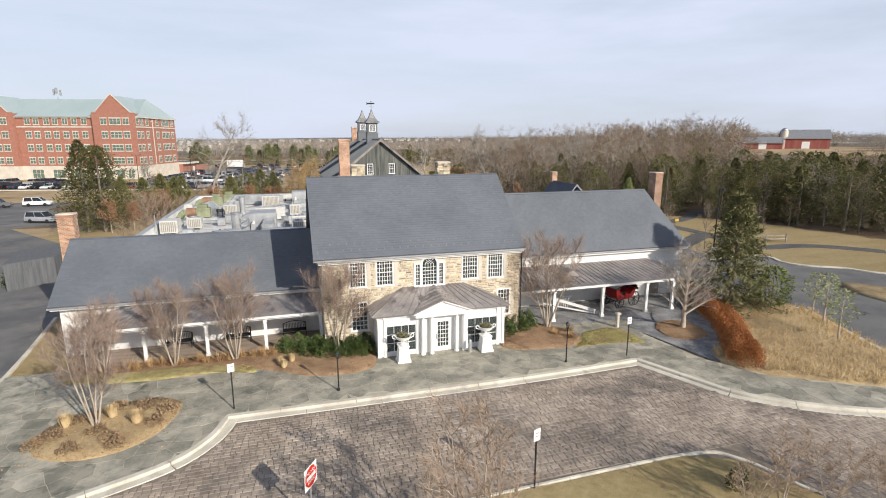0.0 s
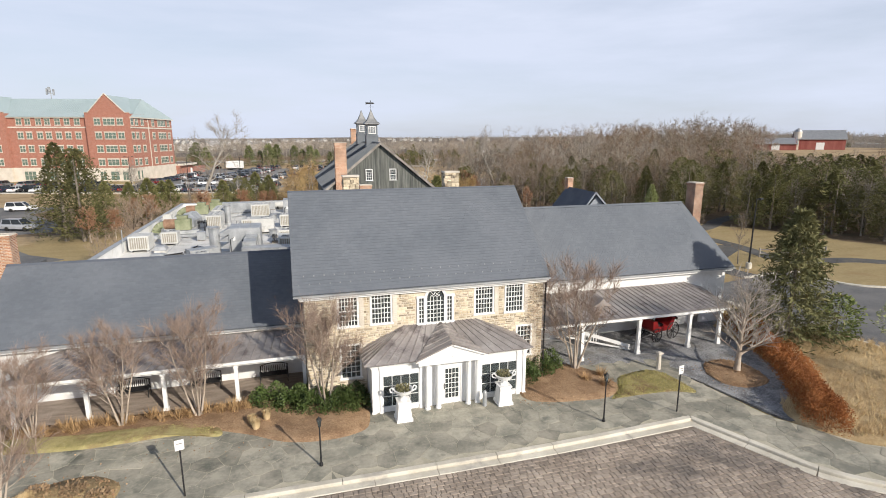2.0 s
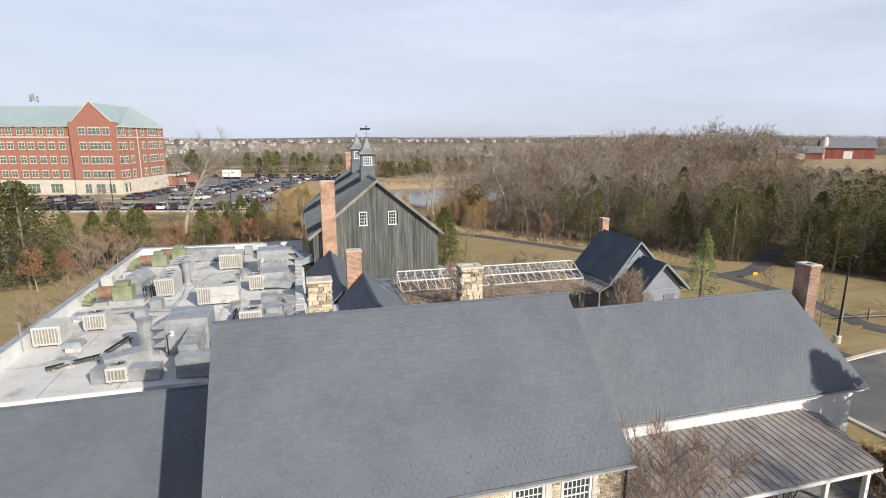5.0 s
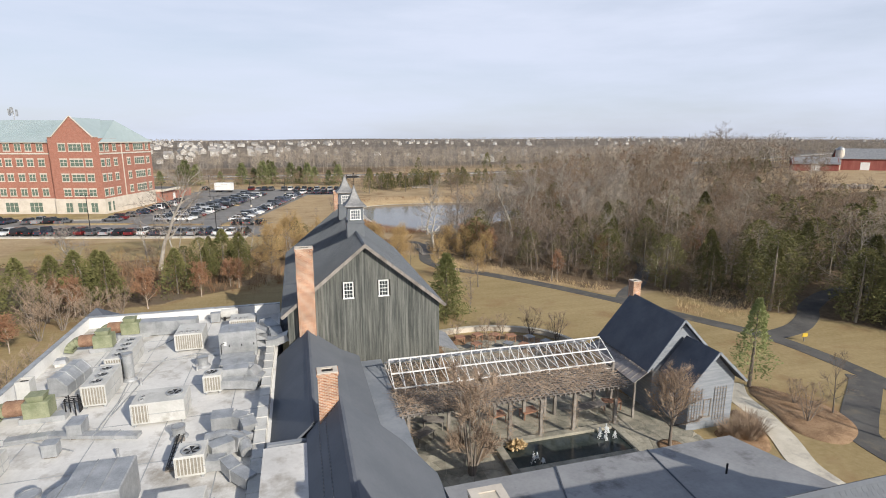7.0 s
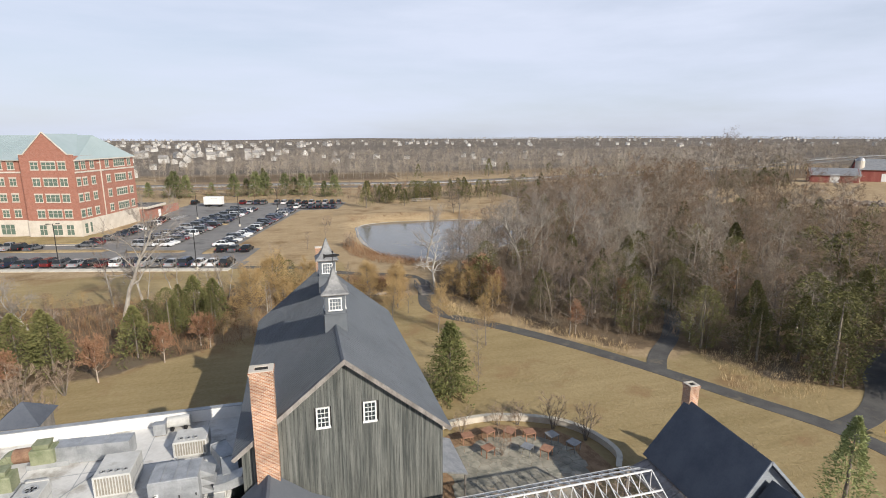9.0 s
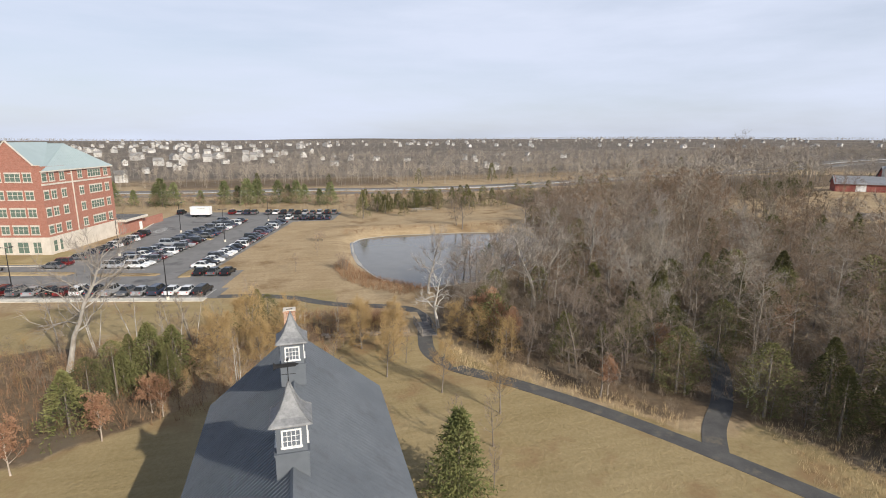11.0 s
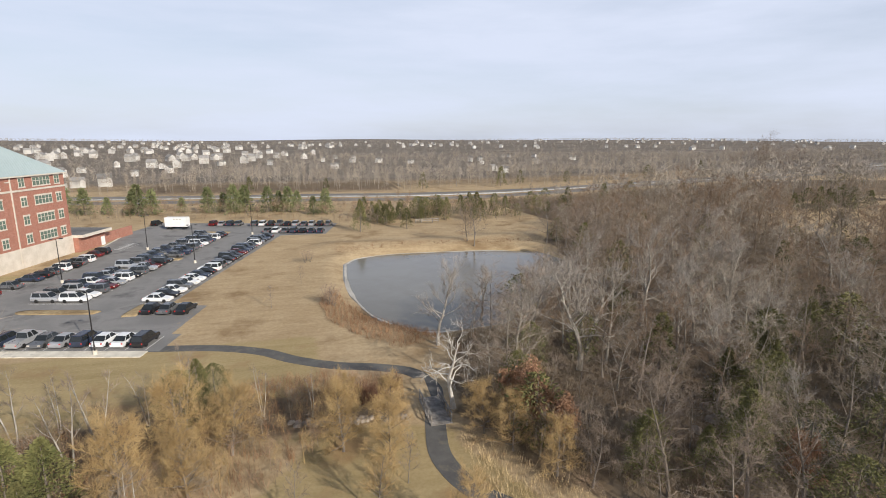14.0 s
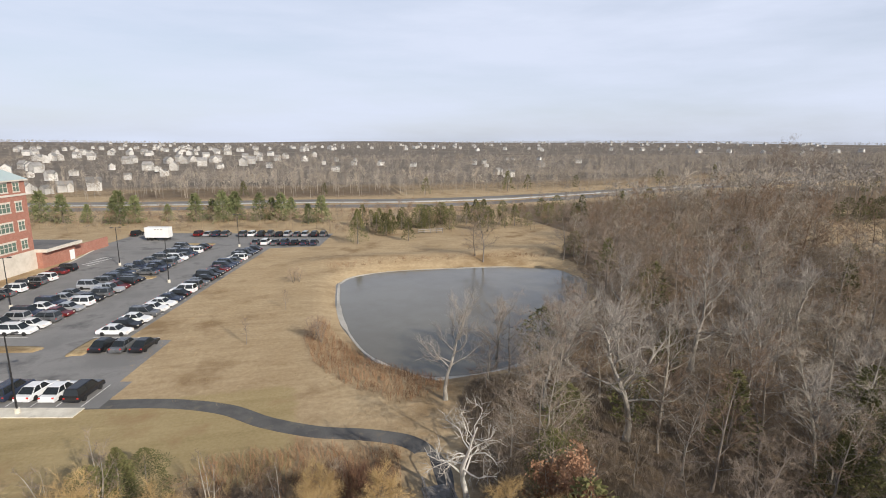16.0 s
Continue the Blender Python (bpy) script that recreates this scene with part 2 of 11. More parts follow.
def brick_mat(name, a, b, mortar, w=0.21, h=0.075, gap=0.01, lo=0.7, hi=1.25):
    """Bricks in courses, read on upright faces that look along y or x."""
    ma = bpy.data.materials.new(name)
    ma.use_nodes = True
    t = ma.node_tree
    p = t.nodes["Principled BSDF"]
    co = t.nodes.new("ShaderNodeTexCoord")
    sp = t.nodes.new("ShaderNodeSeparateXYZ")
    t.links.new(co.outputs["Object"], sp.inputs[0])
    ad = t.nodes.new("ShaderNodeMath")
    ad.operation = "ADD"
    t.links.new(sp.outputs[0], ad.inputs[0])
    t.links.new(sp.outputs[1], ad.inputs[1])
    cb = t.nodes.new("ShaderNodeCombineXYZ")
    t.links.new(ad.outputs[0], cb.inputs[0])
    t.links.new(sp.outputs[2], cb.inputs[1])
    br = node(t, "ShaderNodeTexBrick", Scale=1.0)
    br.inputs["Color1"].default_value, br.inputs["Color2"].default_value, br.inputs["Mortar"].default_value = (*a, 1), (*b, 1), (*mortar, 1)
    br.inputs["Brick Width"].default_value, br.inputs["Row Height"].default_value, br.inputs["Mortar Size"].default_value = w, h, gap
    t.links.new(cb.outputs[0], br.inputs["Vector"])
    n = node(t, "ShaderNodeTexNoise", Scale=1.3, Detail=6.0)
    t.links.new(co.outputs["Object"], n.inputs["Vector"])
    hs = t.nodes.new("ShaderNodeHueSaturation")
    mr = t.nodes.new("ShaderNodeMapRange")
    mr.inputs[1].default_value, mr.inputs[2].default_value, mr.inputs[3].default_value, mr.inputs[4].default_value = 0.3, 0.7, lo, hi
    t.links.new(n.outputs["Fac"], mr.inputs[0])
    t.links.new(mr.outputs[0], hs.inputs["Value"])
    t.links.new(br.outputs["Color"], hs.inputs["Color"])
    t.links.new(hs.outputs[0], p.inputs["Base Color"])
    p.inputs["Roughness"].default_value = 0.9
    bp = node(t, "ShaderNodeBump", Strength=0.6, Distance=0.01)
    bp.invert = True
    t.links.new(br.outputs["Fac"], bp.inputs["Height"])
    t.links.new(bp.outputs[0], p.inputs["Normal"])
    return ma


def glass_mat(name, tint, rough=0.04, trans=0.7):
    ma = bpy.data.materials.new(name)
    ma.use_nodes = True
    p = ma.node_tree.nodes["Principled BSDF"]
    p.inputs["Base Color"].default_value = (*tint, 1)
    p.inputs["Roughness"].default_value = rough
    p.inputs["Transmission Weight"].default_value = trans
    p.inputs["IOR"].default_value = 1.45
    return ma


SLATE = mat("slate", (0.13, 0.145, 0.168), (0.156, 0.171, 0.195), big=0.35, fine=7, rough=0.85, bump=0.12, bump_scale=18, island=0.045, spec=0.16)
SLATE_DARK = mat("dark slate", (0.088, 0.1, 0.126), (0.125, 0.138, 0.165), big=0.6, fine=9, rough=0.75, bump=0.25, bump_scale=14, spec=0.25)
SEAM_METAL = mat("standing seam metal", (0.28, 0.255, 0.245), (0.41, 0.38, 0.365), big=0.7, fine=5, rough=0.5, metal=0.35, bump=0.08, bump_scale=6,
                 stain=(0.17, 0.15, 0.15), stain_scale=0.9, stain_at=0.6, island=0.06)
BARN_METAL = mat("dark barn roof metal", (0.125, 0.14, 0.158), (0.16, 0.176, 0.195), big=0.3, fine=3, rough=0.6, metal=0.1, bump=0.06, bump_scale=5, stain=(0.12, 0.13, 0.145), stain_scale=0.5)
LEAD = mat("weathered lead sheet", (0.2, 0.205, 0.21), (0.31, 0.312, 0.315), big=1.5, fine=6, rough=0.6, metal=0.3, bump=0.1, bump_scale=10)
ZINC = mat("zinc sheet", (0.33, 0.34, 0.35), (0.48, 0.48, 0.48), big=1.5, fine=6, rough=0.45, metal=0.6, bump=0.1, bump_scale=10)
STONE = mat("rubble stone", (0.36, 0.295, 0.2), (0.66, 0.58, 0.45), big=1.6, fine=14, rough=0.9, bump=0.7, bump_scale=22, vary=0.5, stain=(0.25, 0.185, 0.125), stain_scale=1.6, stain_at=0.6)
STONE_REST = mat("rubble stone joined", (0.36, 0.295, 0.2), (0.66, 0.58, 0.45), big=1.6, fine=14, rough=0.9, bump=0.7, bump_scale=22, island=0.5, stain=(0.25, 0.185, 0.125), stain_scale=1.6, stain_at=0.6)
MORTAR = mat("lime mortar", (0.56, 0.5, 0.41), (0.68, 0.62, 0.52), big=2, fine=30, rough=0.95, bump=0.5, bump_scale=60)
WHITE = mat("white paint", (0.74, 0.74, 0.73), (0.82, 0.82, 0.81), big=0.8, fine=9, rough=0.6, bump=0.06, bump_scale=25, stain=(0.62, 0.61, 0.58), stain_scale=0.7, stain_at=0.68)
WHITE_WALL = mat("white washed wall", (0.7, 0.7, 0.69), (0.82, 0.82, 0.81), big=0.6, fine=9, rough=0.85, bump=0.45, bump_scale=9, stain=(0.6, 0.58, 0.54), stain_scale=0.5, stain_at=0.66)
BARN_WOOD = mat("weathered barn boards", (0.075, 0.082, 0.078), (0.185, 0.19, 0.175), big=0.9, fine=10, rough=0.92, bump=0.5, bump_scale=14, vary=0.17, stretch=(7, 7, 0.35))
GREY_WOOD = mat("weathered grey wood", (0.17, 0.155, 0.14), (0.33, 0.305, 0.28), big=1.2, fine=12, rough=0.92, bump=0.5, bump_scale=16, stretch=(1, 1, 0.5), vary=0.15)
GREY_SIDING = mat("pale grey siding", (0.21, 0.235, 0.27), (0.29, 0.315, 0.35), big=0.8, fine=9, rough=0.85, bump=0.3, bump_scale=12, stretch=(0.6, 0.6, 6))
BRICK = brick_mat("chimney brick", (0.27, 0.095, 0.05), (0.52, 0.25, 0.13), (0.58, 0.48, 0.38), 0.23, 0.085, 0.016)
OFFICE_BRICK = brick_mat("office brick", (0.335, 0.14, 0.1), (0.40, 0.178, 0.128), (0.39, 0.22, 0.17), 0.4, 0.14, 0.012, 0.88, 1.1)
OFFICE_ROOF = mat("green seamed roof", (0.36, 0.44, 0.455), (0.42, 0.50, 0.515), big=0.06, fine=0.7, rough=0.5, metal=0.1, bump=0.04, bump_scale=2)
CONCRETE = mat("pale concrete", (0.54, 0.5, 0.42), (0.68, 0.64, 0.55), big=0.7, fine=9, rough=0.9, bump=0.3, bump_scale=24, stain=(0.4, 0.37, 0.33), stain_scale=0.6, vary=0.06)
CAST = mat("precast stone", (0.55, 0.5, 0.43), (0.66, 0.61, 0.54), big=0.5, fine=4, rough=0.9, bump=0.15, bump_scale=9)
ASPHALT = mat("asphalt", (0.115, 0.116, 0.12), (0.18, 0.177, 0.174), big=0.22, fine=14, rough=0.92, bump=0.4, bump_scale=60, stain=(0.21, 0.2, 0.188), stain_scale=0.15, stain_at=0.58)
PATH_TAR = mat("path asphalt", (0.085, 0.083, 0.082), (0.13, 0.126, 0.12), big=0.4, fine=14, rough=0.92, bump=0.4, bump_scale=50, stain=(0.17, 0.15, 0.12), stain_scale=0.5, stain_at=0.62)
PAVER = mat("granite setts", (0.285, 0.235, 0.192), (0.42, 0.355, 0.295), big=0.35, fine=9, rough=0.88, bump=0.4, bump_scale=30, vary=0.2, stain=(0.19, 0.165, 0.145), stain_scale=0.25, stain_at=0.55)
PAVER_REST = mat("granite setts joined", (0.285, 0.235, 0.192), (0.42, 0.355, 0.295), big=0.35, fine=9, rough=0.88, bump=0.4, bump_scale=30, island=0.2, stain=(0.19, 0.165, 0.145), stain_scale=0.25, stain_at=0.55)
JOINT = mat("dark sandy joint", (0.19, 0.158, 0.128), (0.28, 0.236, 0.19), big=2, fine=20, rough=0.97, bump=0.4, bump_scale=60)
FLAG = mat("flagstone", (0.235, 0.23, 0.19), (0.42, 0.39, 0.32), big=0.8, fine=6, rough=0.8, bump=0.3, bump_scale=12, vary=0.17, stain=(0.17, 0.172, 0.145), stain_scale=0.9, stain_at=0.6)
FLAG_REST = mat("flagstone joined", (0.235, 0.23, 0.19), (0.42, 0.39, 0.32), big=0.8, fine=6, rough=0.8, bump=0.3, bump_scale=12, island=0.26, stain=(0.14, 0.145, 0.12), stain_scale=0.9, stain_at=0.6)
FLAG_JOINT = mat("flagstone bedding", (0.392, 0.365, 0.284), (0.513, 0.472, 0.378), big=1.5, fine=20, rough=0.95, bump=0.4, bump_scale=50)
GRAVEL = mat("blue grey gravel", (0.15, 0.152, 0.16), (0.37, 0.372, 0.38), big=0.8, fine=13, rough=0.95, bump=1.0, bump_scale=16, fine_amount=1.1, bump_dist=0.06, stain=(0.22, 0.205, 0.185), stain_scale=0.5, stain_at=0.6)
MULCH = mat("bark mulch", (0.225, 0.14, 0.082), (0.4, 0.27, 0.165), big=0.9, fine=14, rough=0.97, bump=0.9, bump_scale=26, fine_amount=0.8, bump_dist=0.05)
LAWN = mat("winter lawn", (0.28, 0.22, 0.1), (0.425, 0.335, 0.178), big=0.16, fine=3.5, rough=0.97, bump=0.7, bump_scale=22, fine_amount=0.6, stain=(0.29, 0.205, 0.105), stain_scale=0.13, stain_at=0.57, bump_dist=0.05)
FIELD = mat("dry meadow", (0.26, 0.185, 0.098), (0.45, 0.35, 0.205), big=0.10, fine=1.2, rough=0.97, bump=0.9, bump_scale=7, fine_amount=0.7, stain=(0.19, 0.135, 0.075), stain_scale=0.07, stain_at=0.58, bump_dist=0.12)
TPO = mat("pale roof membrane", (0.57, 0.565, 0.55), (0.72, 0.715, 0.7), big=0.35, fine=4, rough=0.75, bump=0.1, bump_scale=6, stain=(0.36, 0.335, 0.3), stain_scale=0.4, stain_at=0.59)
GALV = mat("galvanised steel", (0.34, 0.355, 0.37), (0.5, 0.515, 0.53), big=1.3, fine=12, rough=0.45, metal=0.4, bump=0.06, bump_scale=14)
COIL = mat("dusty coil fins", (0.27, 0.25, 0.21), (0.38, 0.355, 0.31), big=3, fine=40, rough=0.7, metal=0.2, bump=0.2, bump_scale=60)
UNIT = mat("painted air unit casing", (0.5, 0.5, 0.48), (0.62, 0.62, 0.6), big=0.8, fine=7, rough=0.6, bump=0.05, bump_scale=12, stain=(0.42, 0.41, 0.38), stain_scale=0.9, vary=0.1)
GREEN_DUCT = mat("faded green duct", (0.19, 0.215, 0.125), (0.33, 0.345, 0.23), big=1.1, fine=8, rough=0.6, bump=0.06, bump_scale=14)
RUST = mat("rusty brown metal", (0.2, 0.115, 0.075), (0.33, 0.21, 0.14), big=2, fine=14, rough=0.85, bump=0.3, bump_scale=30)
BLACK = mat("black iron", (0.014, 0.014, 0.015), (0.028, 0.028, 0.03), big=3, fine=20, rough=0.55, bump=0.1, bump_scale=40)
GRILLE = mat("dark coil grille", (0.09, 0.09, 0.09), (0.15, 0.15, 0.148), big=3, fine=40, rough=0.6, metal=0.4, bump=0.2, bump_scale=60)
GLASS = glass_mat("window glass", (0.16, 0.19, 0.2))
OFFICE_GLASS = glass_mat("green tinted glass", (0.17, 0.24, 0.2), 0.06, 0.25)
# near-black base colour stands in for the shade of rooms and openings
INTERIOR_SHADE = mat("painted interior shade", (0.03, 0.028, 0.026), (0.05, 0.046, 0.042), big=1, fine=6, rough=0.9, bump=0.0)
CLOTH_RED = mat("red paint", (0.5, 0.02, 0.015), (0.6, 0.045, 0.03), big=1.2, fine=8, rough=0.4, bump=0.05, bump_scale=20)
BARN_RED = mat("red barn boards", (0.24, 0.07, 0.06), (0.33, 0.12, 0.1), big=0.2, fine=2, rough=0.9, bump=0.2, bump_scale=6, stretch=(3, 3, 0.5))
WATER = mat("pond water", (0.14, 0.127, 0.1), (0.18, 0.167, 0.135), big=0.03, fine=0.3, rough=0.12, bump=0.03, bump_scale=1.2, spec=0.32, stain=(0.21, 0.18, 0.14), stain_scale=0.02, stain_at=0.62)
ICE = mat("pond edge ice", (0.36, 0.33, 0.28), (0.55, 0.52, 0.46), big=0.3, fine=3, rough=0.5, bump=0.2, bump_scale=6)
POOL_WATER = mat("dark basin water", (0.03, 0.042, 0.04), (0.06, 0.072, 0.068), big=0.6, fine=4, rough=0.08, bump=0.12, bump_scale=5, spec=0.5)
FOAM = mat("fountain spray", (0.7, 0.74, 0.76), (0.82, 0.85, 0.87), big=3, fine=20, rough=0.5, bump=0.4, bump_scale=40)
ROAD_GREY = mat("worn highway", (0.15, 0.145, 0.14), (0.21, 0.2, 0.19), big=0.05, fine=1.5, rough=0.92, bump=0.2, bump_scale=6)
LINE = mat("worn white line paint", (0.6, 0.6, 0.58), (0.72, 0.72, 0.7), big=1, fine=14, rough=0.8, bump=0.1, bump_scale=30)
BARK = mat("grey brown bark", (0.15, 0.125, 0.105), (0.27, 0.235, 0.2), big=1.5, fine=12, rough=0.95, bump=0.6, bump_scale=14, stretch=(1, 1, 0.3), vary=0.15)
PALE_BARK = mat("pale smooth bark", (0.33, 0.27, 0.215), (0.52, 0.45, 0.38), big=2.2, fine=9, rough=0.85, bump=0.2, bump_scale=14, stretch=(1, 1, 0.4), vary=0.1)
WHITE_BARK = mat("chalky mottled bark", (0.25, 0.22, 0.185), (0.47, 0.435, 0.385), big=1.4, fine=6, rough=0.9, bump=0.2, bump_scale=12, stretch=(1, 1, 0.4))
TWIG = mat("grey brown twigs", (0.19, 0.145, 0.11), (0.31, 0.25, 0.2), big=0.25, fine=3, rough=0.95, bump=0.0, vary=0.22)
TWIG_WOODS = mat("woodland twigs", (0.17, 0.134, 0.1), (0.33, 0.273, 0.208), big=0.055, fine=0.5, rough=0.95, bump=0.0, stain=(0.20, 0.145, 0.10), stain_scale=0.05, stain_at=0.6)
TWIG_GREY = mat("silver grey twigs", (0.255, 0.213, 0.17), (0.45, 0.393, 0.322), big=0.07, fine=0.6, rough=0.95, bump=0.0)
TWIG_RUDDY = mat("ruddy brown twigs", (0.178, 0.12, 0.08), (0.305, 0.215, 0.147), big=0.07, fine=0.6, rough=0.95, bump=0.0)
TWIG_TAN = mat("tan seed twigs", (0.3, 0.22, 0.16), (0.43, 0.335, 0.25), big=0.6, fine=6, rough=0.95, bump=0.0)
WILLOW = mat("golden willow twigs", (0.32, 0.215, 0.1), (0.46, 0.335, 0.165), big=0.4, fine=3, rough=0.95, bump=0.0, vary=0.15)
RUSSET = mat("russet dead leaves", (0.225, 0.115, 0.068), (0.35, 0.205, 0.125), big=0.7, fine=5, rough=0.95, bump=0.0, vary=0.12)
HEDGE_RED = mat("copper beech hedge leaves", (0.25, 0.09, 0.03), (0.46, 0.195, 0.07), big=0.9, fine=7, rough=0.9, bump=0.0, fine_amount=0.8)
CEDAR = mat("cedar foliage", (0.085, 0.09, 0.036), (0.165, 0.154, 0.062), big=0.5, fine=4, rough=0.95, bump=0.0, vary=0.3, stain=(0.15, 0.10, 0.045), stain_scale=0.25, stain_at=0.62)
SPRUCE_N = mat("dull spruce needles", (0.115, 0.12, 0.052), (0.225, 0.215, 0.1), big=0.6, fine=5, rough=0.95, bump=0.0, stain=(0.14, 0.1, 0.05), stain_scale=0.5, stain_at=0.64)
ROCK = mat("brown field rock", (0.2, 0.165, 0.13), (0.36, 0.31, 0.26), big=0.8, fine=6, rough=0.95, bump=0.5, bump_scale=8)
REAR_GREY = mat("pale grey sheet roofing", (0.27, 0.275, 0.285), (0.36, 0.365, 0.375), big=0.4, fine=5, rough=0.75, bump=0.1, bump_scale=9, stain=(0.17, 0.17, 0.175), stain_scale=0.5)
PINE = mat("pine needles", (0.11, 0.13, 0.055), (0.22, 0.23, 0.11), big=0.5, fine=4, rough=0.92, bump=0.0, vary=0.2)
HOLLY = mat("broad evergreen leaves", (0.045, 0.075, 0.02), (0.115, 0.15, 0.05), big=1.2, fine=9, rough=0.5, bump=0.0, vary=0.2)
DRY_GRASS = mat("tan ornamental grass", (0.5, 0.375, 0.205), (0.68, 0.53, 0.32), big=0.6, fine=5, rough=0.95, bump=0.0)
BRUSH = mat("reddish brush stems", (0.21, 0.115, 0.062), (0.35, 0.215, 0.125), big=0.2, fine=2, rough=0.95, bump=0.0, fine_amount=0.7)
STRAW = mat("straw coloured bed", (0.36, 0.26, 0.14), (0.52, 0.4, 0.23), big=0.6, fine=6, rough=0.97, bump=0.8, bump_scale=20, fine_amount=0.7, bump_dist=0.06)
DEAD_LEAF = mat("dull brown dead leaves", (0.21, 0.14, 0.085), (0.36, 0.26, 0.16), big=0.9, fine=7, rough=0.95, bump=0.0, vary=0.2)
WOOD_PALE = mat("pale grey woodland bark", (0.26, 0.23, 0.19), (0.46, 0.42, 0.36), big=0.05, fine=0.6, rough=0.95, bump=0.0)
OLD_BRICK = brick_mat("weathered brown brick", (0.24, 0.125, 0.08), (0.36, 0.2, 0.13), (0.4, 0.34, 0.28))
PATCH = mat("thin olive lawn", (0.29, 0.255, 0.11), (0.42, 0.36, 0.175), big=0.5, fine=5, rough=0.97, bump=0.8, bump_scale=24, fine_amount=0.7, stain=(0.24, 0.16, 0.09), stain_scale=0.8, stain_at=0.56, bump_dist=0.05)
PORCH_BOARD = mat("worn brown porch paving", (0.24, 0.19, 0.155), (0.37, 0.31, 0.26), big=0.8, fine=8, rough=0.9, bump=0.3, bump_scale=14, stretch=(1, 4, 1))
CARRIAGE_RED = mat("deep red carriage paint", (0.24, 0.012, 0.014), (0.33, 0.025, 0.025), big=1.2, fine=8, rough=0.35, bump=0.05, bump_scale=20)
LOT_TAR = mat("sun bleached asphalt", (0.19, 0.186, 0.182), (0.275, 0.267, 0.258), big=0.12, fine=9, rough=0.92, bump=0.3, bump_scale=40, stain=(0.125, 0.123, 0.122), stain_scale=0.12, stain_at=0.58)
MEADOW = mat("meadow blades", (0.3, 0.22, 0.12), (0.46, 0.355, 0.21), big=0.3, fine=3, rough=0.95, bump=0.0)
# greyer than the near twigs: distance haze put into the colour
TWIG_FAR = mat("far twigs greyed for haze", (0.2, 0.172, 0.145), (0.36, 0.322, 0.28), big=0.03, fine=0.4, rough=0.95, bump=0.0)



def ground_cover():
    """Dry meadow, winter lawn, leaf litter and far country, worn into one another along ragged edges."""
    ma = bpy.data.materials.new("ground cover")
    ma.use_nodes = True
    t = ma.node_tree
    p = t.nodes["Principled BSDF"]
    co = t.nodes.new("ShaderNodeTexCoord")

    def noise_at(scale, detail=6.0, stretch=None):
        n = node(t, "ShaderNodeTexNoise", Scale=scale, Detail=detail, Roughness=0.62)
        if stretch:
            mp = t.nodes.new("ShaderNodeMapping")
            mp.inputs["Scale"].default_value = stretch
            mp.inputs["Rotation"].default_value = (0, 0, 0.62)
            t.links.new(co.outputs["Object"], mp.inputs[0])
            t.links.new(mp.outputs[0], n.inputs["Vector"])
        else:
            t.links.new(co.outputs["Object"], n.inputs["Vector"])
        return n.outputs["Fac"]

    def ramp(f, lo, hi, c0, c1):
        r = t.nodes.new("ShaderNodeValToRGB")
        r.color_ramp.elements[0].position, r.color_ramp.elements[0].color = lo, (*c0, 1)
        r.color_ramp.elements[1].position, r.color_ramp.elements[1].color = hi, (*c1, 1)
        t.links.new(f, r.inputs[0])
        return r.outputs[0]

    def mixed(fac, c0, c1):
        m = t.nodes.new("ShaderNodeMixRGB")
        if isinstance(fac, float):
            m.inputs[0].default_value = fac
        else:
            t.links.new(fac, m.inputs[0])
        t.links.new(c0, m.inputs[1])
        t.links.new(c1, m.inputs[2])
        return m.outputs[0]

    def cover(big, fine, c0, c1, d0, d1, patch, stain, streak=None):
        base = mixed(0.45, ramp(noise_at(big), 0.36, 0.64, c0, c1), ramp(noise_at(fine, 5.0), 0.3, 0.7, d0, d1))
        if streak:
            base = mixed(0.24, base, ramp(noise_at(0.5, 4.0, streak), 0.34, 0.66, d0, d1))
        f = ramp(noise_at(patch, 7.0), 0.54, 0.66, (0, 0, 0), (1, 1, 1))
        q = t.nodes.new("ShaderNodeRGB")
        q.outputs[0].default_value = (*stain, 1)
        return mixed(f, base, q.outputs[0])

    colour = cover(0.1, 1.6, (0.345, 0.245, 0.135), (0.5, 0.385, 0.235), (0.27, 0.185, 0.1), (0.57, 0.445, 0.285), 0.09, (0.27, 0.185, 0.1), (0.25, 1.6, 1))
    lawn = cover(0.09, 2.6, (0.29, 0.225, 0.108), (0.425, 0.33, 0.18), (0.25, 0.19, 0.085), (0.48, 0.375, 0.21), 0.12, (0.31, 0.21, 0.11), (0.12, 1.3, 1))
    litter = cover(0.14, 1.5, (0.12, 0.086, 0.056), (0.22, 0.16, 0.1), (0.09, 0.064, 0.042), (0.27, 0.2, 0.13), 0.12, (0.18, 0.145, 0.105))
    far = cover(0.012, 0.12, (0.12, 0.10, 0.085), (0.2, 0.17, 0.14), (0.09, 0.08, 0.066), (0.22, 0.19, 0.155), 0.006, (0.25, 0.21, 0.16))
    ragged = noise_at(0.7, 6.0)
    for name, c in (("lawn", lawn), ("litter", litter), ("far", far)):
        at = t.nodes.new("ShaderNodeAttribute")
        at.attribute_name = name
        ad = t.nodes.new("ShaderNodeMath")
        ad.operation = "MULTIPLY_ADD"
        t.links.new(ragged, ad.inputs[0])
        ad.inputs[1].default_value = 0.9
        t.links.new(at.outputs["Fac"], ad.inputs[2])
        mr = t.nodes.new("ShaderNodeMapRange")
        mr.interpolation_type = "SMOOTHSTEP"
        mr.inputs[1].default_value, mr.inputs[2].default_value = 0.72, 1.18
        t.links.new(ad.outputs[0], mr.inputs[0])
        colour = mixed(mr.outputs[0], colour, c)
    t.links.new(colour, p.inputs["Base Color"])
    p.inputs["Roughness"].default_value = 0.97
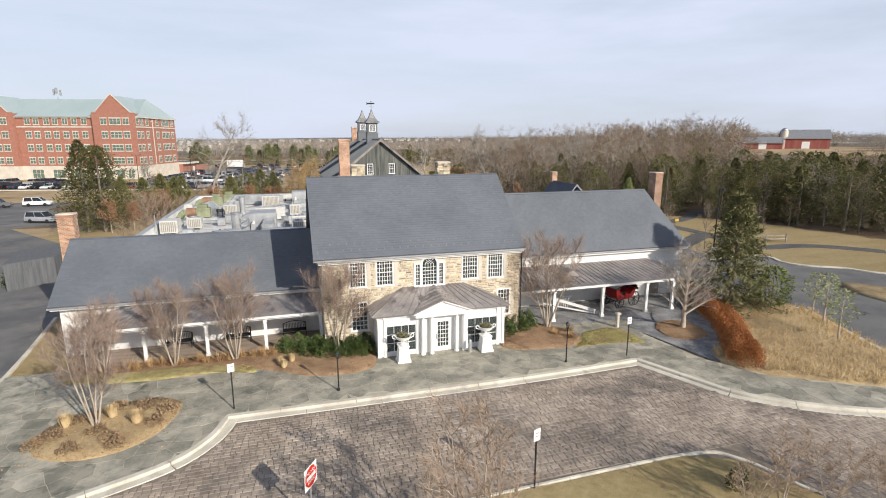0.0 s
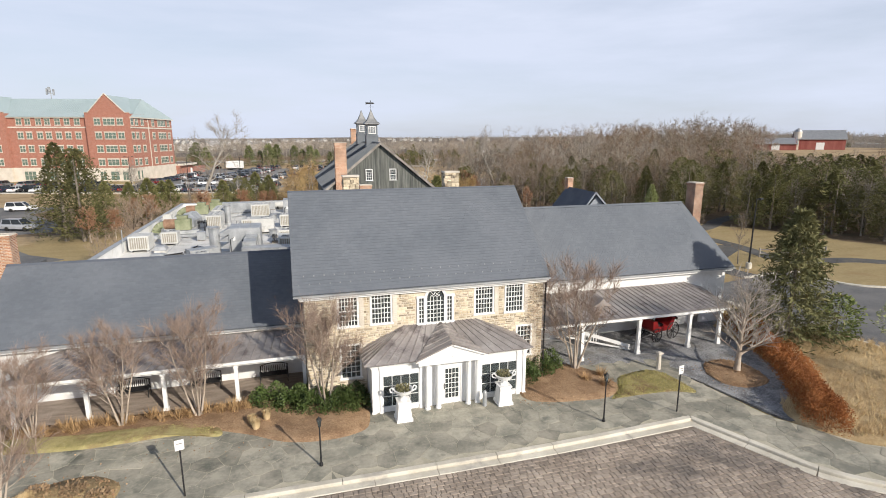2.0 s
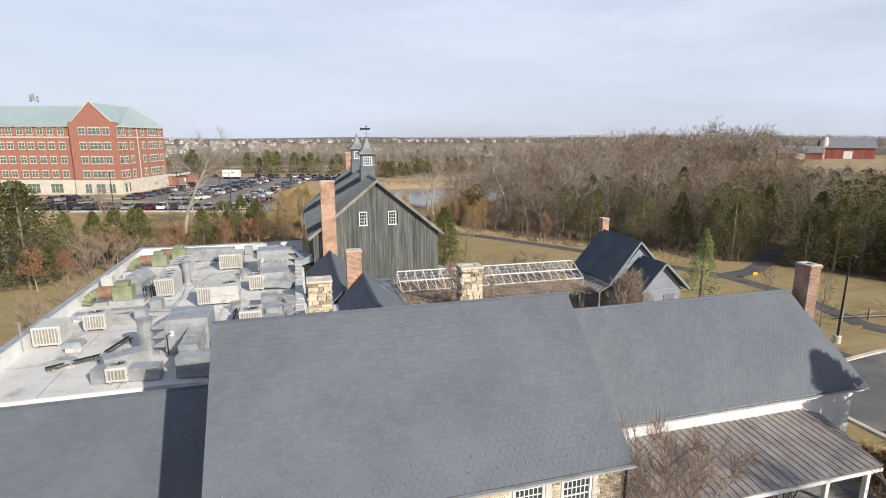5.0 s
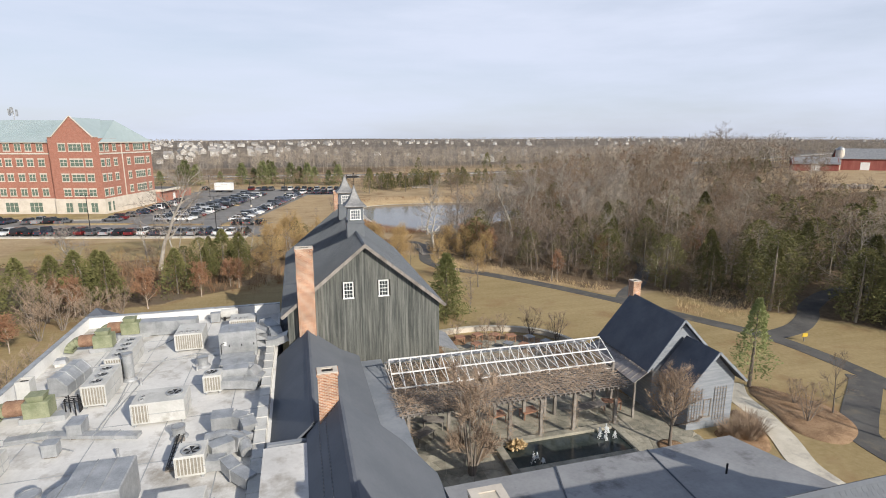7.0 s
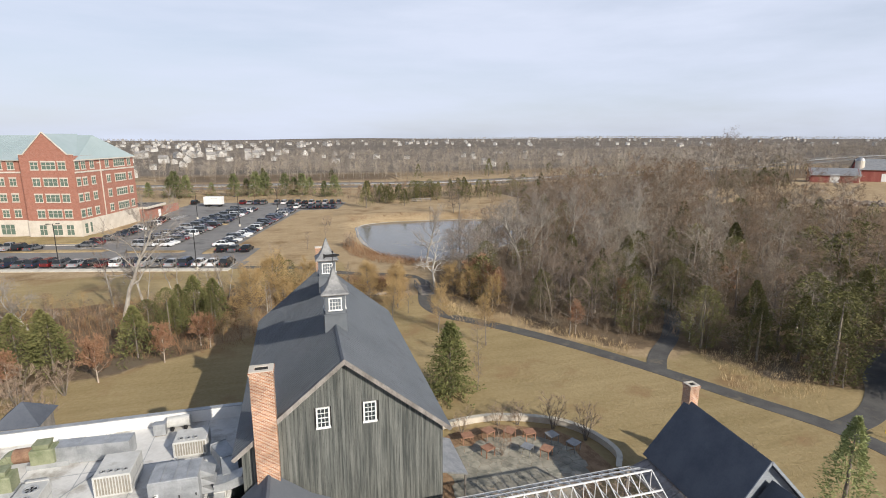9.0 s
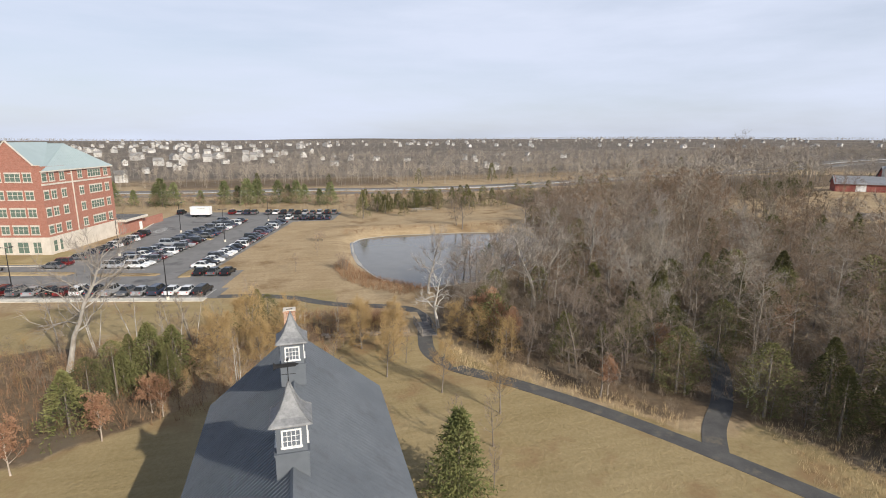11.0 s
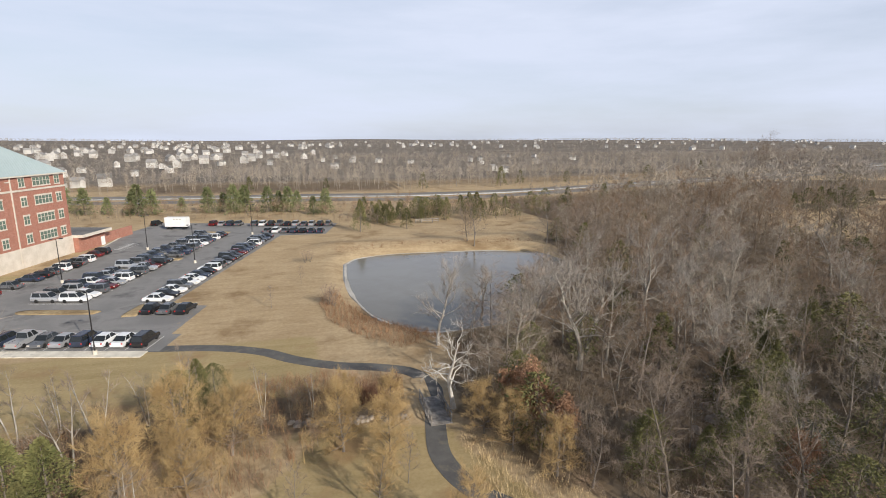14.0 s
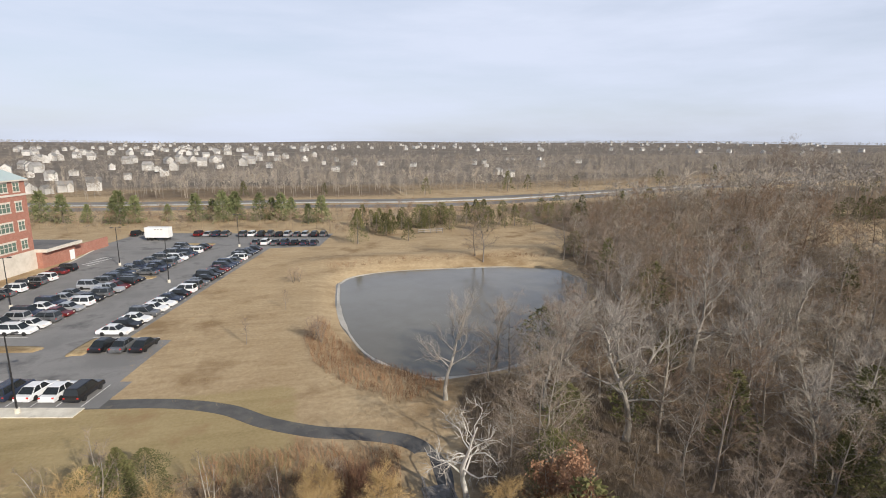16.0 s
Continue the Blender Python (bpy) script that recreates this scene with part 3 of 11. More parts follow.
    p.inputs["Specular IOR Level"].default_value = 0.2
    b0, b1 = node(t, "ShaderNodeBump", Strength=0.8, Distance=0.08), node(t, "ShaderNodeBump", Strength=0.6, Distance=0.2)
    t.links.new(noise_at(14.0, 4.0), b0.inputs["Height"])
    t.links.new(noise_at(1.8, 5.0), b1.inputs["Height"])
    t.links.new(b1.outputs[0], b0.inputs["Normal"])
    t.links.new(b0.outputs[0], p.inputs["Normal"])
    return ma


GROUND_COVER = ground_cover()

# ---- the ground ----
POND = [(26.2, 196), (25.2, 182), (25.4, 170), (28.1, 156), (35.2, 147.5), (48, 149), (60, 160), (71, 172), (79, 186), (77.5, 198.5), (66, 202.5), (56, 203.7), (39.8, 204.5), (30, 201.5)]
WOODS = [(32.6, 121), (34.4, 116), (35.4, 112), (38.8, 103), (41.4, 98.3), (45.0, 94.0), (48.0, 91.5), (54.2, 89.6), (57.6, 84.0), (59.8, 78.4), (62.8, 75.8), (67.0, 73.6), (70.0, 68.0), (73, 61), (75.5, 54), (76, 48), (84, 40), (130, 30), (300, 25), (330, 290), (200, 285), (120, 262), (96, 226), (82, 205), (80, 186), (72, 170), (60, 157), (48, 146.5), (38, 145), (33.5, 132)]
LAWNS = [(-40, 58), (-13, 58), (-13, 80), (0, 80), (22, 62), (45, 50), (60, 46), (90, 44), (95, 70), (72, 76), (58, 87), (48, 88), (36, 104), (29, 120), (18, 122), (12, 112), (3, 108), (-2, 105.5), (-6.6, 102.5), (-12.3, 99), (-19, 97.5), (-30, 94)]
GLADE = [(138, 180), (152, 163), (166, 149), (186, 139), (216, 140), (240, 163), (262, 188), (290, 204), (290, 222), (226, 218), (186, 217), (158, 205)]


def poly_distance(poly, x, y):
    """Distance to an outline, minus inside."""
    best = 1e9
    n = len(poly)
    for i in range(n):
        ax, ay = poly[i]
        bx, by = poly[(i + 1) % n]
        dx, dy = bx - ax, by - ay
        t = max(0.0, min(1.0, ((x - ax) * dx + (y - ay) * dy) / (dx * dx + dy * dy)))
        best = min(best, math.hypot(x - ax - t * dx, y - ay - t * dy))
    return -best if inside(poly, x, y) else best


def ground_z(x, y):
    z = max(0.0, 8.9 / (1 + math.exp((math.hypot((x - 262) / 125, (y - 195) / 120) - 1) / 0.2)) - 0.4)
    z += 10.0 * math.exp(-((x - 520) / 220) ** 2 - ((y - 470) / 200) ** 2)
    far = math.hypot(x, y - 60)
    if 900 < far:
        k = min(1.0, (far - 900) / 1800)
        z += 14.0 * k * (0.5 + 0.5 * math.sin(x * 0.0021 + 1.0) * math.cos(y * 0.0013)) + k * (1 + 11 * max(0.0, min(1.0, (x + 300) / 900)))
    if 0 < x < 105 and 120 < y < 230:
        d = poly_distance(POND, x, y)
        k = max(0.0, min(1.0, (5.0 - d) / 9.0))
        z -= 2.0 * k * k * (3 - 2 * k)
        berm = math.exp(-((y - 213) / 5.0) ** 2) * max(0.0, min(1.0, (x - 15) / 10, (110 - x) / 10))
        z += 1.0 * berm
    if 92 < x < 150 and 40 < y < 400 or 30 < x < 130 and 85 < y < 300:
        z += 0.35 * noise.noise(Vector((x * 0.05, y * 0.05, 0)))
    return z


def axis_steps(lo, hi, fine, far_lo, far_hi):
    a = list(np.arange(lo, hi + 1e-6, fine))
    s, v = fine, a[-1]
    while v < far_hi:
        s *= 1.22
        v += s
        a.append(min(v, far_hi))
    s, v = fine, a[0]
    while v > far_lo:
        s *= 1.22
        v -= s
        a.insert(0, max(v, far_lo))
    return a


def build_ground():
    xs = axis_steps(-42, 100, 1.25, -3600, 3600)
    ys = axis_steps(8, 236, 1.25, -2500, 4300)
    m = M()
    nx = len(xs)
    kinds = []
    m.v = [(x, y, ground_z(x, y)) for y in ys for x in xs]
    for j in range(len(ys) - 1):
        for i in range(nx - 1):
            k = j * nx + i
            m.f.append((k, k + 1, k + nx + 1, k + nx))
            x, y = (xs[i] + xs[i + 1]) / 2, (ys[j] + ys[j + 1]) / 2
            wob = 1.6 * noise.noise(Vector((x * 0.3, y * 0.3, 0)))
            if abs(x) > 420 or y > 420 or y < -200:
                kinds.append(3)
            elif x > 120 and inside(GLADE, x, y):
                kinds.append(0)
            elif inside(WOODS, x + wob, y + wob):
                kinds.append(2)
            elif inside(LAWNS, x + wob, y + wob) or y < 60 and -200 < x < 90:
                kinds.append(1)
            elif -45 < x < -2 + wob * 2 and 92 < y < 128 + wob or -2 < x < 27 and 122 < y < 130 + wob:
                kinds.append(2)
            elif -45 < x < 18 and 120 < y < 148:
                kinds.append(1)
            elif y > 372 + 0.12 * abs(x) + wob:
                kinds.append(2)
            elif x < -45 or x > 100 or y > 300:
                kinds.append(2 if (x > 100 and y < 300 and not inside(GLADE, x, y)) else 0)
            else:
                kinds.append(0)
    me = m.data("ground", None)
    # share of each cover at every corner, softened over its neighbours
    ny = len(ys)
    cov = np.array(kinds, dtype=int).reshape(ny - 1, nx - 1)
    for name, k in (("lawn", 1), ("litter", 2), ("far", 3)):
        cell = np.pad((cov == k).astype(float), 1, mode="edge")
        w = (cell[:-1, :-1] + cell[1:, :-1] + cell[:-1, 1:] + cell[1:, 1:]) / 4
        at = me.attributes.new(name, "FLOAT", "POINT")
        at.data.foreach_set("value", w.ravel())
    me.materials.append(GROUND_COVER)
    me.polygons.foreach_set("use_smooth", [True] * len(me.polygons))
    return tagged(new("ground", me), "dry winter grass and leaf litter over gently rolling ground", "ground", kind="structure")


build_ground()

water = structure("water", sheet([(22, 140), (90, 140), (90, 210), (22, 210)], -1.0, -0.95), WATER, "still grey pond water with thin ice at its rim", "pond")
rim = strip(POND[:6] + [(60, 160)], [0.5, 0.9, 0.35, 0.8, 1.1, 0.4], -1.0, -0.90, 6)
structure("pond_ice_rim", rim, ICE, "pale broken ice along the pond bank", "ice")
rim = strip([(79, 188), (77.5, 198.5), (66, 202.5), (56, 203.7), (39.8, 204.5), (30, 201.5), (26.2, 196)], [0.4, 0.7, 0.35, 0.6], -1.0, -0.90, 6)
structure("pond_ice_rim", rim, ICE, "pale broken ice along the pond bank", "ice")

# the paved forecourt, its bedding first
DRIVE = [(-30, 6), (60, 6), (60, 13), (33, 14.2), (27.4, 16.5), (24.5, 18.0), (22.2, 19.9), (21.0, 22.2), (19.7, 25.0), (-3.4, 24.9), (-4.05, 23.2), (-5.4, 21.6), (-8.0, 20.4), (-14, 18.0), (-30, 14)]
structure("road_bed", sheet(DRIVE, -0.2, 0.012), JOINT, "dark sandy joints between the setts", "driveway")
TERRACE = [(-14.6, 17.8), (-8.0, 20.5), (-5.35, 21.75), (-4.0, 23.3), (-3.4, 25.0), (19.7, 25.1), (21.1, 22.2), (22.3, 19.9), (24.6, 18.1), (27.4, 16.6), (33, 14.4), (34.5, 16.2), (29, 18.9), (25.6, 21.0), (23.6, 24.0),
           (22.8, 28.6), (23.5, 31.5), (15.4, 32.5), (1.0, 32.5), (-13.0, 33.0), (-19, 33.0), (-19, 22)]
structure("terrace_bed", sheet(TERRACE, -0.2, 0.1165), FLAG_JOINT, "mortar bedding between irregular flagstones", "terrace")
structure("gravel_court", sheet([(23.0, 28.5), (24.0, 24.0), (25.6, 21.8), (27.2, 22.8), (30.0, 27.5), (33.0, 33.5), (34, 36.3), (15.2, 36.6), (15.2, 32.4), (21.5, 31.3)], -0.2, 0.118), GRAVEL, "blue grey gravel court by the right wing", "gravel")

# kerbs: raised stone edge and its gutter
KERB_L = [(-16, 17.2), (-12, 18.75), (-8.0, 20.5), (-5.35, 21.75), (-4.0, 23.3), (-3.4, 25.0)]
KERB_M = [(-3.4, 25.0), (4, 24.9), (12, 24.85), (19.7, 25.1)]
KERB_R = [(19.7, 25.1), (21.0, 22.2), (22.2, 19.9), (24.5, 18.0), (27.4, 16.5), (33, 14.3), (40, 12.5)]


def kerb(line, w, z1, off, steps=6):
    pts = smooth_line(line, steps) if steps else line
    root = thing("kerb", "pale concrete kerb round the sett driveway", "kerb", "kerbs", "structure")
    acc, start = 0.0, 0
    for i in range(1, len(pts)):
        acc += math.dist(pts[i], pts[i - 1])
        if acc > 2.6 or i == len(pts) - 1:
            seg = pts[start:i + 1]
            a, b = Vector((*seg[0], 0)), Vector((*seg[-1], 0))
            d = (b - a).normalized() * 0.012
            seg = [tuple((a + d).xy)] + [tuple(q) for q in seg[1:-1]] + [tuple((b - d).xy)]
            mm = M()
            n = len(seg)
            for q_i, q in enumerate(seg):
                p0, p1 = seg[max(q_i - 1, 0)], seg[min(q_i + 1, n - 1)]
                dd = Vector((p1[0] - p0[0], p1[1] - p0[1])).normalized()
                nn = Vector((-dd.y, dd.x))
                for s, z in ((off - w / 2, -0.1), (off - w / 2, z1 - 0.03), (off - w / 2 + 0.03, z1), (off + w / 2 - 0.03, z1), (off + w / 2, z1 - 0.03), (off + w / 2, -0.1)):
                    mm.v.append((q[0] + nn.x * s, q[1] + nn.y * s, z))
                if q_i:
                    k = 6 * q_i
                    mm.f += [(k - 6 + j, k - 5 + j, k + 1 + j, k + j) for j in range(5)]
            mm.f += [tuple(range(5, -1, -1)), tuple(range(6 * n - 6, 6 * n))]
            part("kerb_stone", mm, CONCRETE, root)
            acc, start = 0.0, i
    return root


KERB_ALL = smooth_line(KERB_L, 6) + smooth_line(KERB_M, 6)[1:] + smooth_line(KERB_R, 6)[1:]
kerb(KERB_ALL, 0.3, 0.17, 0.0, 0)
for line, top in ((KERB_L, 0.048), (KERB_M, 0.043), (KERB_R, 0.038)):
    kerb(line, 0.42, top, -0.361)
kerb([(-6, 15.9), (6.5, 16.15), (15.5, 16.25), (17.5, 15.4), (18.5, 13)], 0.16, 0.10, 0.0)
structure("grass_verge", sheet([(-6, 2), (24, 2), (18.4, 13), (17.4, 15.3), (15.4, 16.15), (6.5, 16.05), (-6, 15.8)], -0.1, 0.06), LAWN, "thin winter grass inside the driveway loop", "grass")

# planting beds
def bed(name, poly, material, label, z=0.16, bulge=0.07):
    pts = smooth_line(poly + [poly[0]], 5)[:-1]
    cx, cy = sum(p[0] for p in pts) / len(pts), sum(p[1] for p in pts) / len(pts)
    m = M()
    n = len(pts)
    for k, (s, h) in enumerate(((1.0, 0.0), (0.985, z), (0.7, z + bulge * 0.7), (0.35, z + bulge), (0.02, z + bulge * 1.05))):
        for i, p in enumerate(pts):
            jig = 0.03 * noise.noise(Vector((p[0] * 3 * s, p[1] * 3, k))) if k > 1 else 0
            m.v.append((cx + (p[0] - cx) * s, cy + (p[1] - cy) * s, h + jig))
        if k:
            m.f += [((k - 1) * n + i, (k - 1) * n + (i + 1) % n, k * n + (i + 1) % n, k * n + i) for i in range(n)]
    m.f.append(tuple(4 * n + i for i in range(n)))
    return structure(name, m, material, label, "planting bed", smooth=True)


BED_OVAL = [(-11.6, 25.0), (-11.2, 26.3), (-10.0, 27.1), (-8.3, 27.9), (-7.0, 28.0), (-5.8, 27.2), (-5.7, 26.2), (-6.2, 24.4), (-7.4, 23.2), (-9.1, 22.9), (-10.8, 23.6)]
BED_LEFT = [(-12.5, 33.0), (-11.5, 31.2), (-8.0, 30.6), (-4.0, 30.7), (-1.3, 29.6), (0.5, 28.4), (2.2, 28.0), (3.8, 28.2), (4.5, 29.0), (4.4, 31.4), (1.2, 32.0), (0.4, 33.0), (-4.0, 32.9)]
BED_RIGHT = [(12.9, 31.2), (12.6, 29.2), (13.6, 28.4), (15.2, 28.1), (17.0, 28.0), (18.3, 29.0), (18.0, 31.0), (16.8, 32.4), (15.0, 32.9), (13.4, 32.5)]
BED_GRASS = [(17.0, 27.75), (19.1, 27.75), (20.7, 27.6), (21.9, 27.15), (22.0, 28.3), (21.8, 29.6), (21.1, 30.35), (19.0, 30.0), (18.2, 29.0)]
BED_TREE = [(24.1, 28.9), (25.0, 30.1), (26.5, 30.3), (27.3, 29.5), (27.3, 28.3), (26.9, 27.2), (26.0, 26.8), (24.8, 26.9), (24.1, 27.7)]
bed("planting_bed", BED_OVAL, STRAW, "oval straw coloured bed with dried plants on the terrace")
bed("planting_bed", BED_LEFT, MULCH, "mulch bed between terrace and left porch")
bed("planting_bed", [(-13.0, 32.2), (-11.8, 30.9), (-8.0, 30.25), (-4.4, 30.3), (-2.4, 29.7), (-2.6, 30.6), (-4.4, 31.4), (-8.0, 31.5), (-11.4, 31.9)], PATCH, "thin strip of olive winter grass before the porch", 0.20, 0.06)
bed("planting_bed", BED_RIGHT, MULCH, "mulch bed beside the entrance on the right")
bed("planting_bed", BED_GRASS, PATCH, "small green grass patch beside the terrace", 0.135, 0.02)
bed("planting_bed", BED_TREE, MULCH, "round mulch bed under a small bare tree")
HEDGE_BED = [(30.6, 35.5), (29.6, 31.0), (27.6, 26.6), (24.6, 24.3), (24.9, 22.2), (28.6, 19.2), (34.0, 16.4), (36.5, 17.5), (35.0, 21.0), (36.6, 25.0), (38.2, 29.2), (36.0, 33.0), (34.6, 37.0)]
bed("planting_bed", HEDGE_BED, STRAW, "raised bed of tan grasses beside the road", 0.18, 0.25)

# roads and walks
structure("road", sheet([(36.2, 37.5), (38.0, 30.0), (36.8, 26.0), (35.4, 21.0), (36.8, 17.0), (45, 12), (120, 4), (120, 14.2), (75, 26.2), (60, 33.7), (56.2, 36.3), (54.7, 38.8), (52.3, 40.6), (51.2, 42.6), (51.8, 45.0), (50.3, 46.4), (44, 45.7), (36.5, 44.0)], -0.2, 0.02), ASPHALT, "dark asphalt road past the right wing", "road")
kerb([(36.4, 40), (36.6, 33.5), (38.2, 29.5), (36.9, 25.6), (35.5, 21.0), (36.9, 17.0), (45, 12.1)], 0.35, 0.14, 0.0)
kerb([(44, 45.8), (50.2, 46.5), (51.9, 45.0), (51.2, 42.6), (52.3, 40.5), (54.8, 38.8), (56.2, 36.3), (60, 33.7), (75, 26.2), (120, 14.2)], 0.4, 0.14, 0.0)
bed("planting_bed", [(48.6, 34.9), (47.2, 32.6), (46.8, 30.5), (47.0, 27.0), (48.5, 24.0), (51.0, 24.0), (52.5, 28.0), (51.5, 31.5), (50.0, 34.0)], FIELD, "kerbed grass island in the asphalt road", 0.14, 0.1)
structure("road", sheet([(-15.6, 30.5), (-16.2, 36.5), (-17.2, 44), (-18.0, 52), (-19.2, 58), (-26, 74), (-40, 92), (-52, 90), (-36, 70), (-31, 52), (-30, 30), (-31, 14), (-15.2, 17)], -0.2, 0.025), ASPHALT, "dark asphalt service road beside the left wing", "road")
kerb([(-15.6, 27), (-15.7, 31), (-16.2, 36.5), (-17.2, 44)], 0.25, 0.13, 0.0)
structure("parking_lot", sheet([(-70, 78), (-40, 86), (-24, 74), (-34, 60), (-62, 56)], -0.2, 0.03), ASPHALT, "dark asphalt parking area beyond the service road", "parking lot")
structure("parking_lot", sheet([(-78, 95), (-46, 91), (-33, 95), (-35, 104), (-44, 117), (-43, 128), (-78, 134)], -0.2, 0.028), ASPHALT, "dark asphalt parking area beside the woods", "parking lot")
PATH_MAIN = [(-4.0, 148.6), (4.5, 146.7), (10.7, 143.8), (15.0, 140.0), (20.1, 136.8), (25.0, 135.0), (29.0, 132.6), (30.6, 128.6), (30.2, 125.0), (28.9, 119.5), (28.2, 114.0), (30.0, 108.6), (34.8, 103.4), (41.8, 94.6), (47.2, 85.6), (52.0, 76.5), (55.6, 69.5), (56.4, 63.0), (56.0, 57.6), (54.5, 51.5)]
structure("path", strip(PATH_MAIN, 2.1, -0.15, 0.03, 8, height=ground_z), PATH_TAR, "winding dark asphalt footpath through the grass", "path")
structure("path", strip([(55.5, 69.5), (61.0, 70.8), (66.0, 73.6), (70.5, 77.0), (80, 81), (95, 82)], 2.3, -0.15, 0.034, 8, height=ground_z), PATH_TAR, "dark asphalt footpath into the woods", "path")
structure("path", strip([(47.6, 84.6), (51.0, 88.6), (57.0, 94.0), (64.0, 103.0), (66, 112)], 2.2, -0.15, 0.032, 8, height=ground_z), PATH_TAR, "dark asphalt side path into the trees", "path")
structure("path", strip([(55.4, 59.4), (54.3, 58.2), (51.3, 56.2), (47.8, 53.9), (45.6, 52.0), (45.0, 48.8), (45.4, 45.6)], 2.4, -0.15, 0.036, 8, height=ground_z), PATH_TAR, "dark asphalt footpath down to the road", "path")
structure("path", strip([(54.5, 51.5), (55.9, 49.6), (60.2, 49.3), (62.9, 48.5), (65.6, 46.3), (67.9, 43.5)], 2.3, -0.15, 0.038, 8, height=ground_z), PATH_TAR, "dark asphalt footpath branching along the road", "path")
structure("walkway", strip([(43.0, 61.5), (41.5, 59.3), (40.8, 56.3), (39.7, 53.3), (38.2, 50.2), (38.0, 47)], 1.9, -0.15, 0.05, 8), CONCRETE, "pale concrete walk round the cottage", "walkway")
bed("planting_bed", [(42.9, 59.4), (42.2, 56.6), (41.3, 53.6), (43.0, 51.5), (46.0, 52.6), (47.2, 55.5), (46.0, 58.5), (44.2, 60.5)], MULCH, "leaf strewn mulch bed beside the walk", 0.06, 0.06)
bed("planting_bed", [(30.0, 54.2), (30.4, 55.1), (31.3, 55.3), (32.0, 54.7), (31.8, 53.9), (30.9, 53.6)], MULCH, "small round mulch bed under a court tree", 0.1, 0.04)
bed("planting_bed", [(38.5, 57.2), (39.6, 57.4), (39.7, 56.0), (38.6, 53.6), (37.2, 52.2), (35.6, 53.2), (35.4, 55.2), (38.0, 55.6)], MULCH, "mulch bed against the cottage", 0.1, 0.05)
# wooden footbridge on the path
bridge = thing("footbridge", "grey wooden footbridge carrying the path over a stony ditch", "bridge")
for k in range(20):
    part("plank", M().box(28.45, 119.6 + k * 0.3, 0.05, 30.75, 119.87 + k * 0.3, 0.10), GREY_WOOD, bridge)
for x in (28.55, 30.65):
    for k in range(5):
        part("railing_post", M().box(x - 0.06, 119.7 + k * 1.4, 0.0, x + 0.06, 119.82 + k * 1.4, 1.15), GREY_WOOD, bridge)
    part("handrail", M().box(x - 0.08, 119.6, 1.15, x + 0.08, 125.5, 1.21), GREY_WOOD, bridge)
    part("rail", M().box(x - 0.03, 119.6, 0.55, x + 0.03, 125.5, 0.65), GREY_WOOD, bridge)
# highway beyond the pond
HWY = [(-420, 392), (-92, 336), (20, 325), (90, 318), (235, 338), (420, 372), (700, 430)]
structure("road", strip(HWY, 9, -0.2, 0.3, 8, height=ground_z), ROAD_GREY, "grey highway carriageway beyond the pond", "road")
structure("road", strip([(x, y + 22) for x, y in HWY], 9, -0.2, 0.35, 8, height=ground_z), ROAD_GREY, "grey far highway carriageway", "road")
m = M()
strip([(x, y + 11) for x, y in HWY], 0.15, 0.3, 0.85, 8, m, height=ground_z)
structure("guard_rail", m, GALV, "long steel guard rail along the highway", "guard rail")

# ---- windows and small joinery ----
def sash(parent, x, z, w, h, y, cols, rows, out=-1, sill=True, frame_w=0.09, label="", trim=WHITE, axis="x", meet=True, casing=True):
    """A window in a wall that looks along y (or x): casing, bars, sill and panes. out: the side that it looks to."""
    def box(m, a0, b0, c0, a1, b1, c1):
        b0, b1 = min(b0, b1), max(b0, b1)
        return m.box(a0, b0, c0, a1, b1, c1) if axis == "x" else m.box(b0, a0, c0, b1, a1, c1)
    m = M()
    f = frame_w
    if casing:
        for a, b, c, d in ((x - f, z - f * 0.6, x, z + h + f), (x + w, z - f * 0.6, x + w + f, z + h + f), (x, z + h, x + w, z + h + f)):
            box(m, a, y + out * 0.035, b, c, y - out * 0.10, d)
    if sill:
        box(m, x - f - 0.04, y + out * 0.09, z - f, x + w + f + 0.04, y - out * 0.10, z)
    else:
        box(m, x - f, y + out * 0.035, z - f, x + w + f, y - out * 0.10, z)
    win = part("window", m, trim, parent, label)
    b = M()
    t = 0.028
    for i in range(cols + 1):
        cx = x + w * i / cols
        box(b, max(cx - t / 2, x), y + out * 0.005, z, min(cx + t / 2, x + w), y - out * 0.04, z + h)
    for j in range(rows + 1):
        cz = z + h * j / rows
        tt = 0.05 if meet and j == rows // 2 else t
        box(b, x, y + out * 0.004, max(cz - tt / 2, z), x + w, y - out * 0.041, min(cz + tt / 2, z + h))
    part("sash_frame", b, trim, win)
    g = M()
    box(g, x, y - out * 0.018, z, x + w, y - out * 0.028, z + h)
    part("glass", g, GLASS, win)
    return win


def hip_wall(m, x0, x1, y0, y1, z0, z1, t=0.3, holes_front=()):
    """Four walls with thickness; the front one has openings."""
    for a, b, c, d in cells(x0, x1, z0, z1, list(holes_front)):
        m.box(a, y0, b, c, y0 + t, d)
    m.box(x0, y1 - t, z0, x1, y1, z1)
    m.box(x0, y0 + t, z0, x0 + t, y1 - t, z1)
    m.box(x1 - t, y0 + t, z0, x1, y1 - t, z1)
    return m


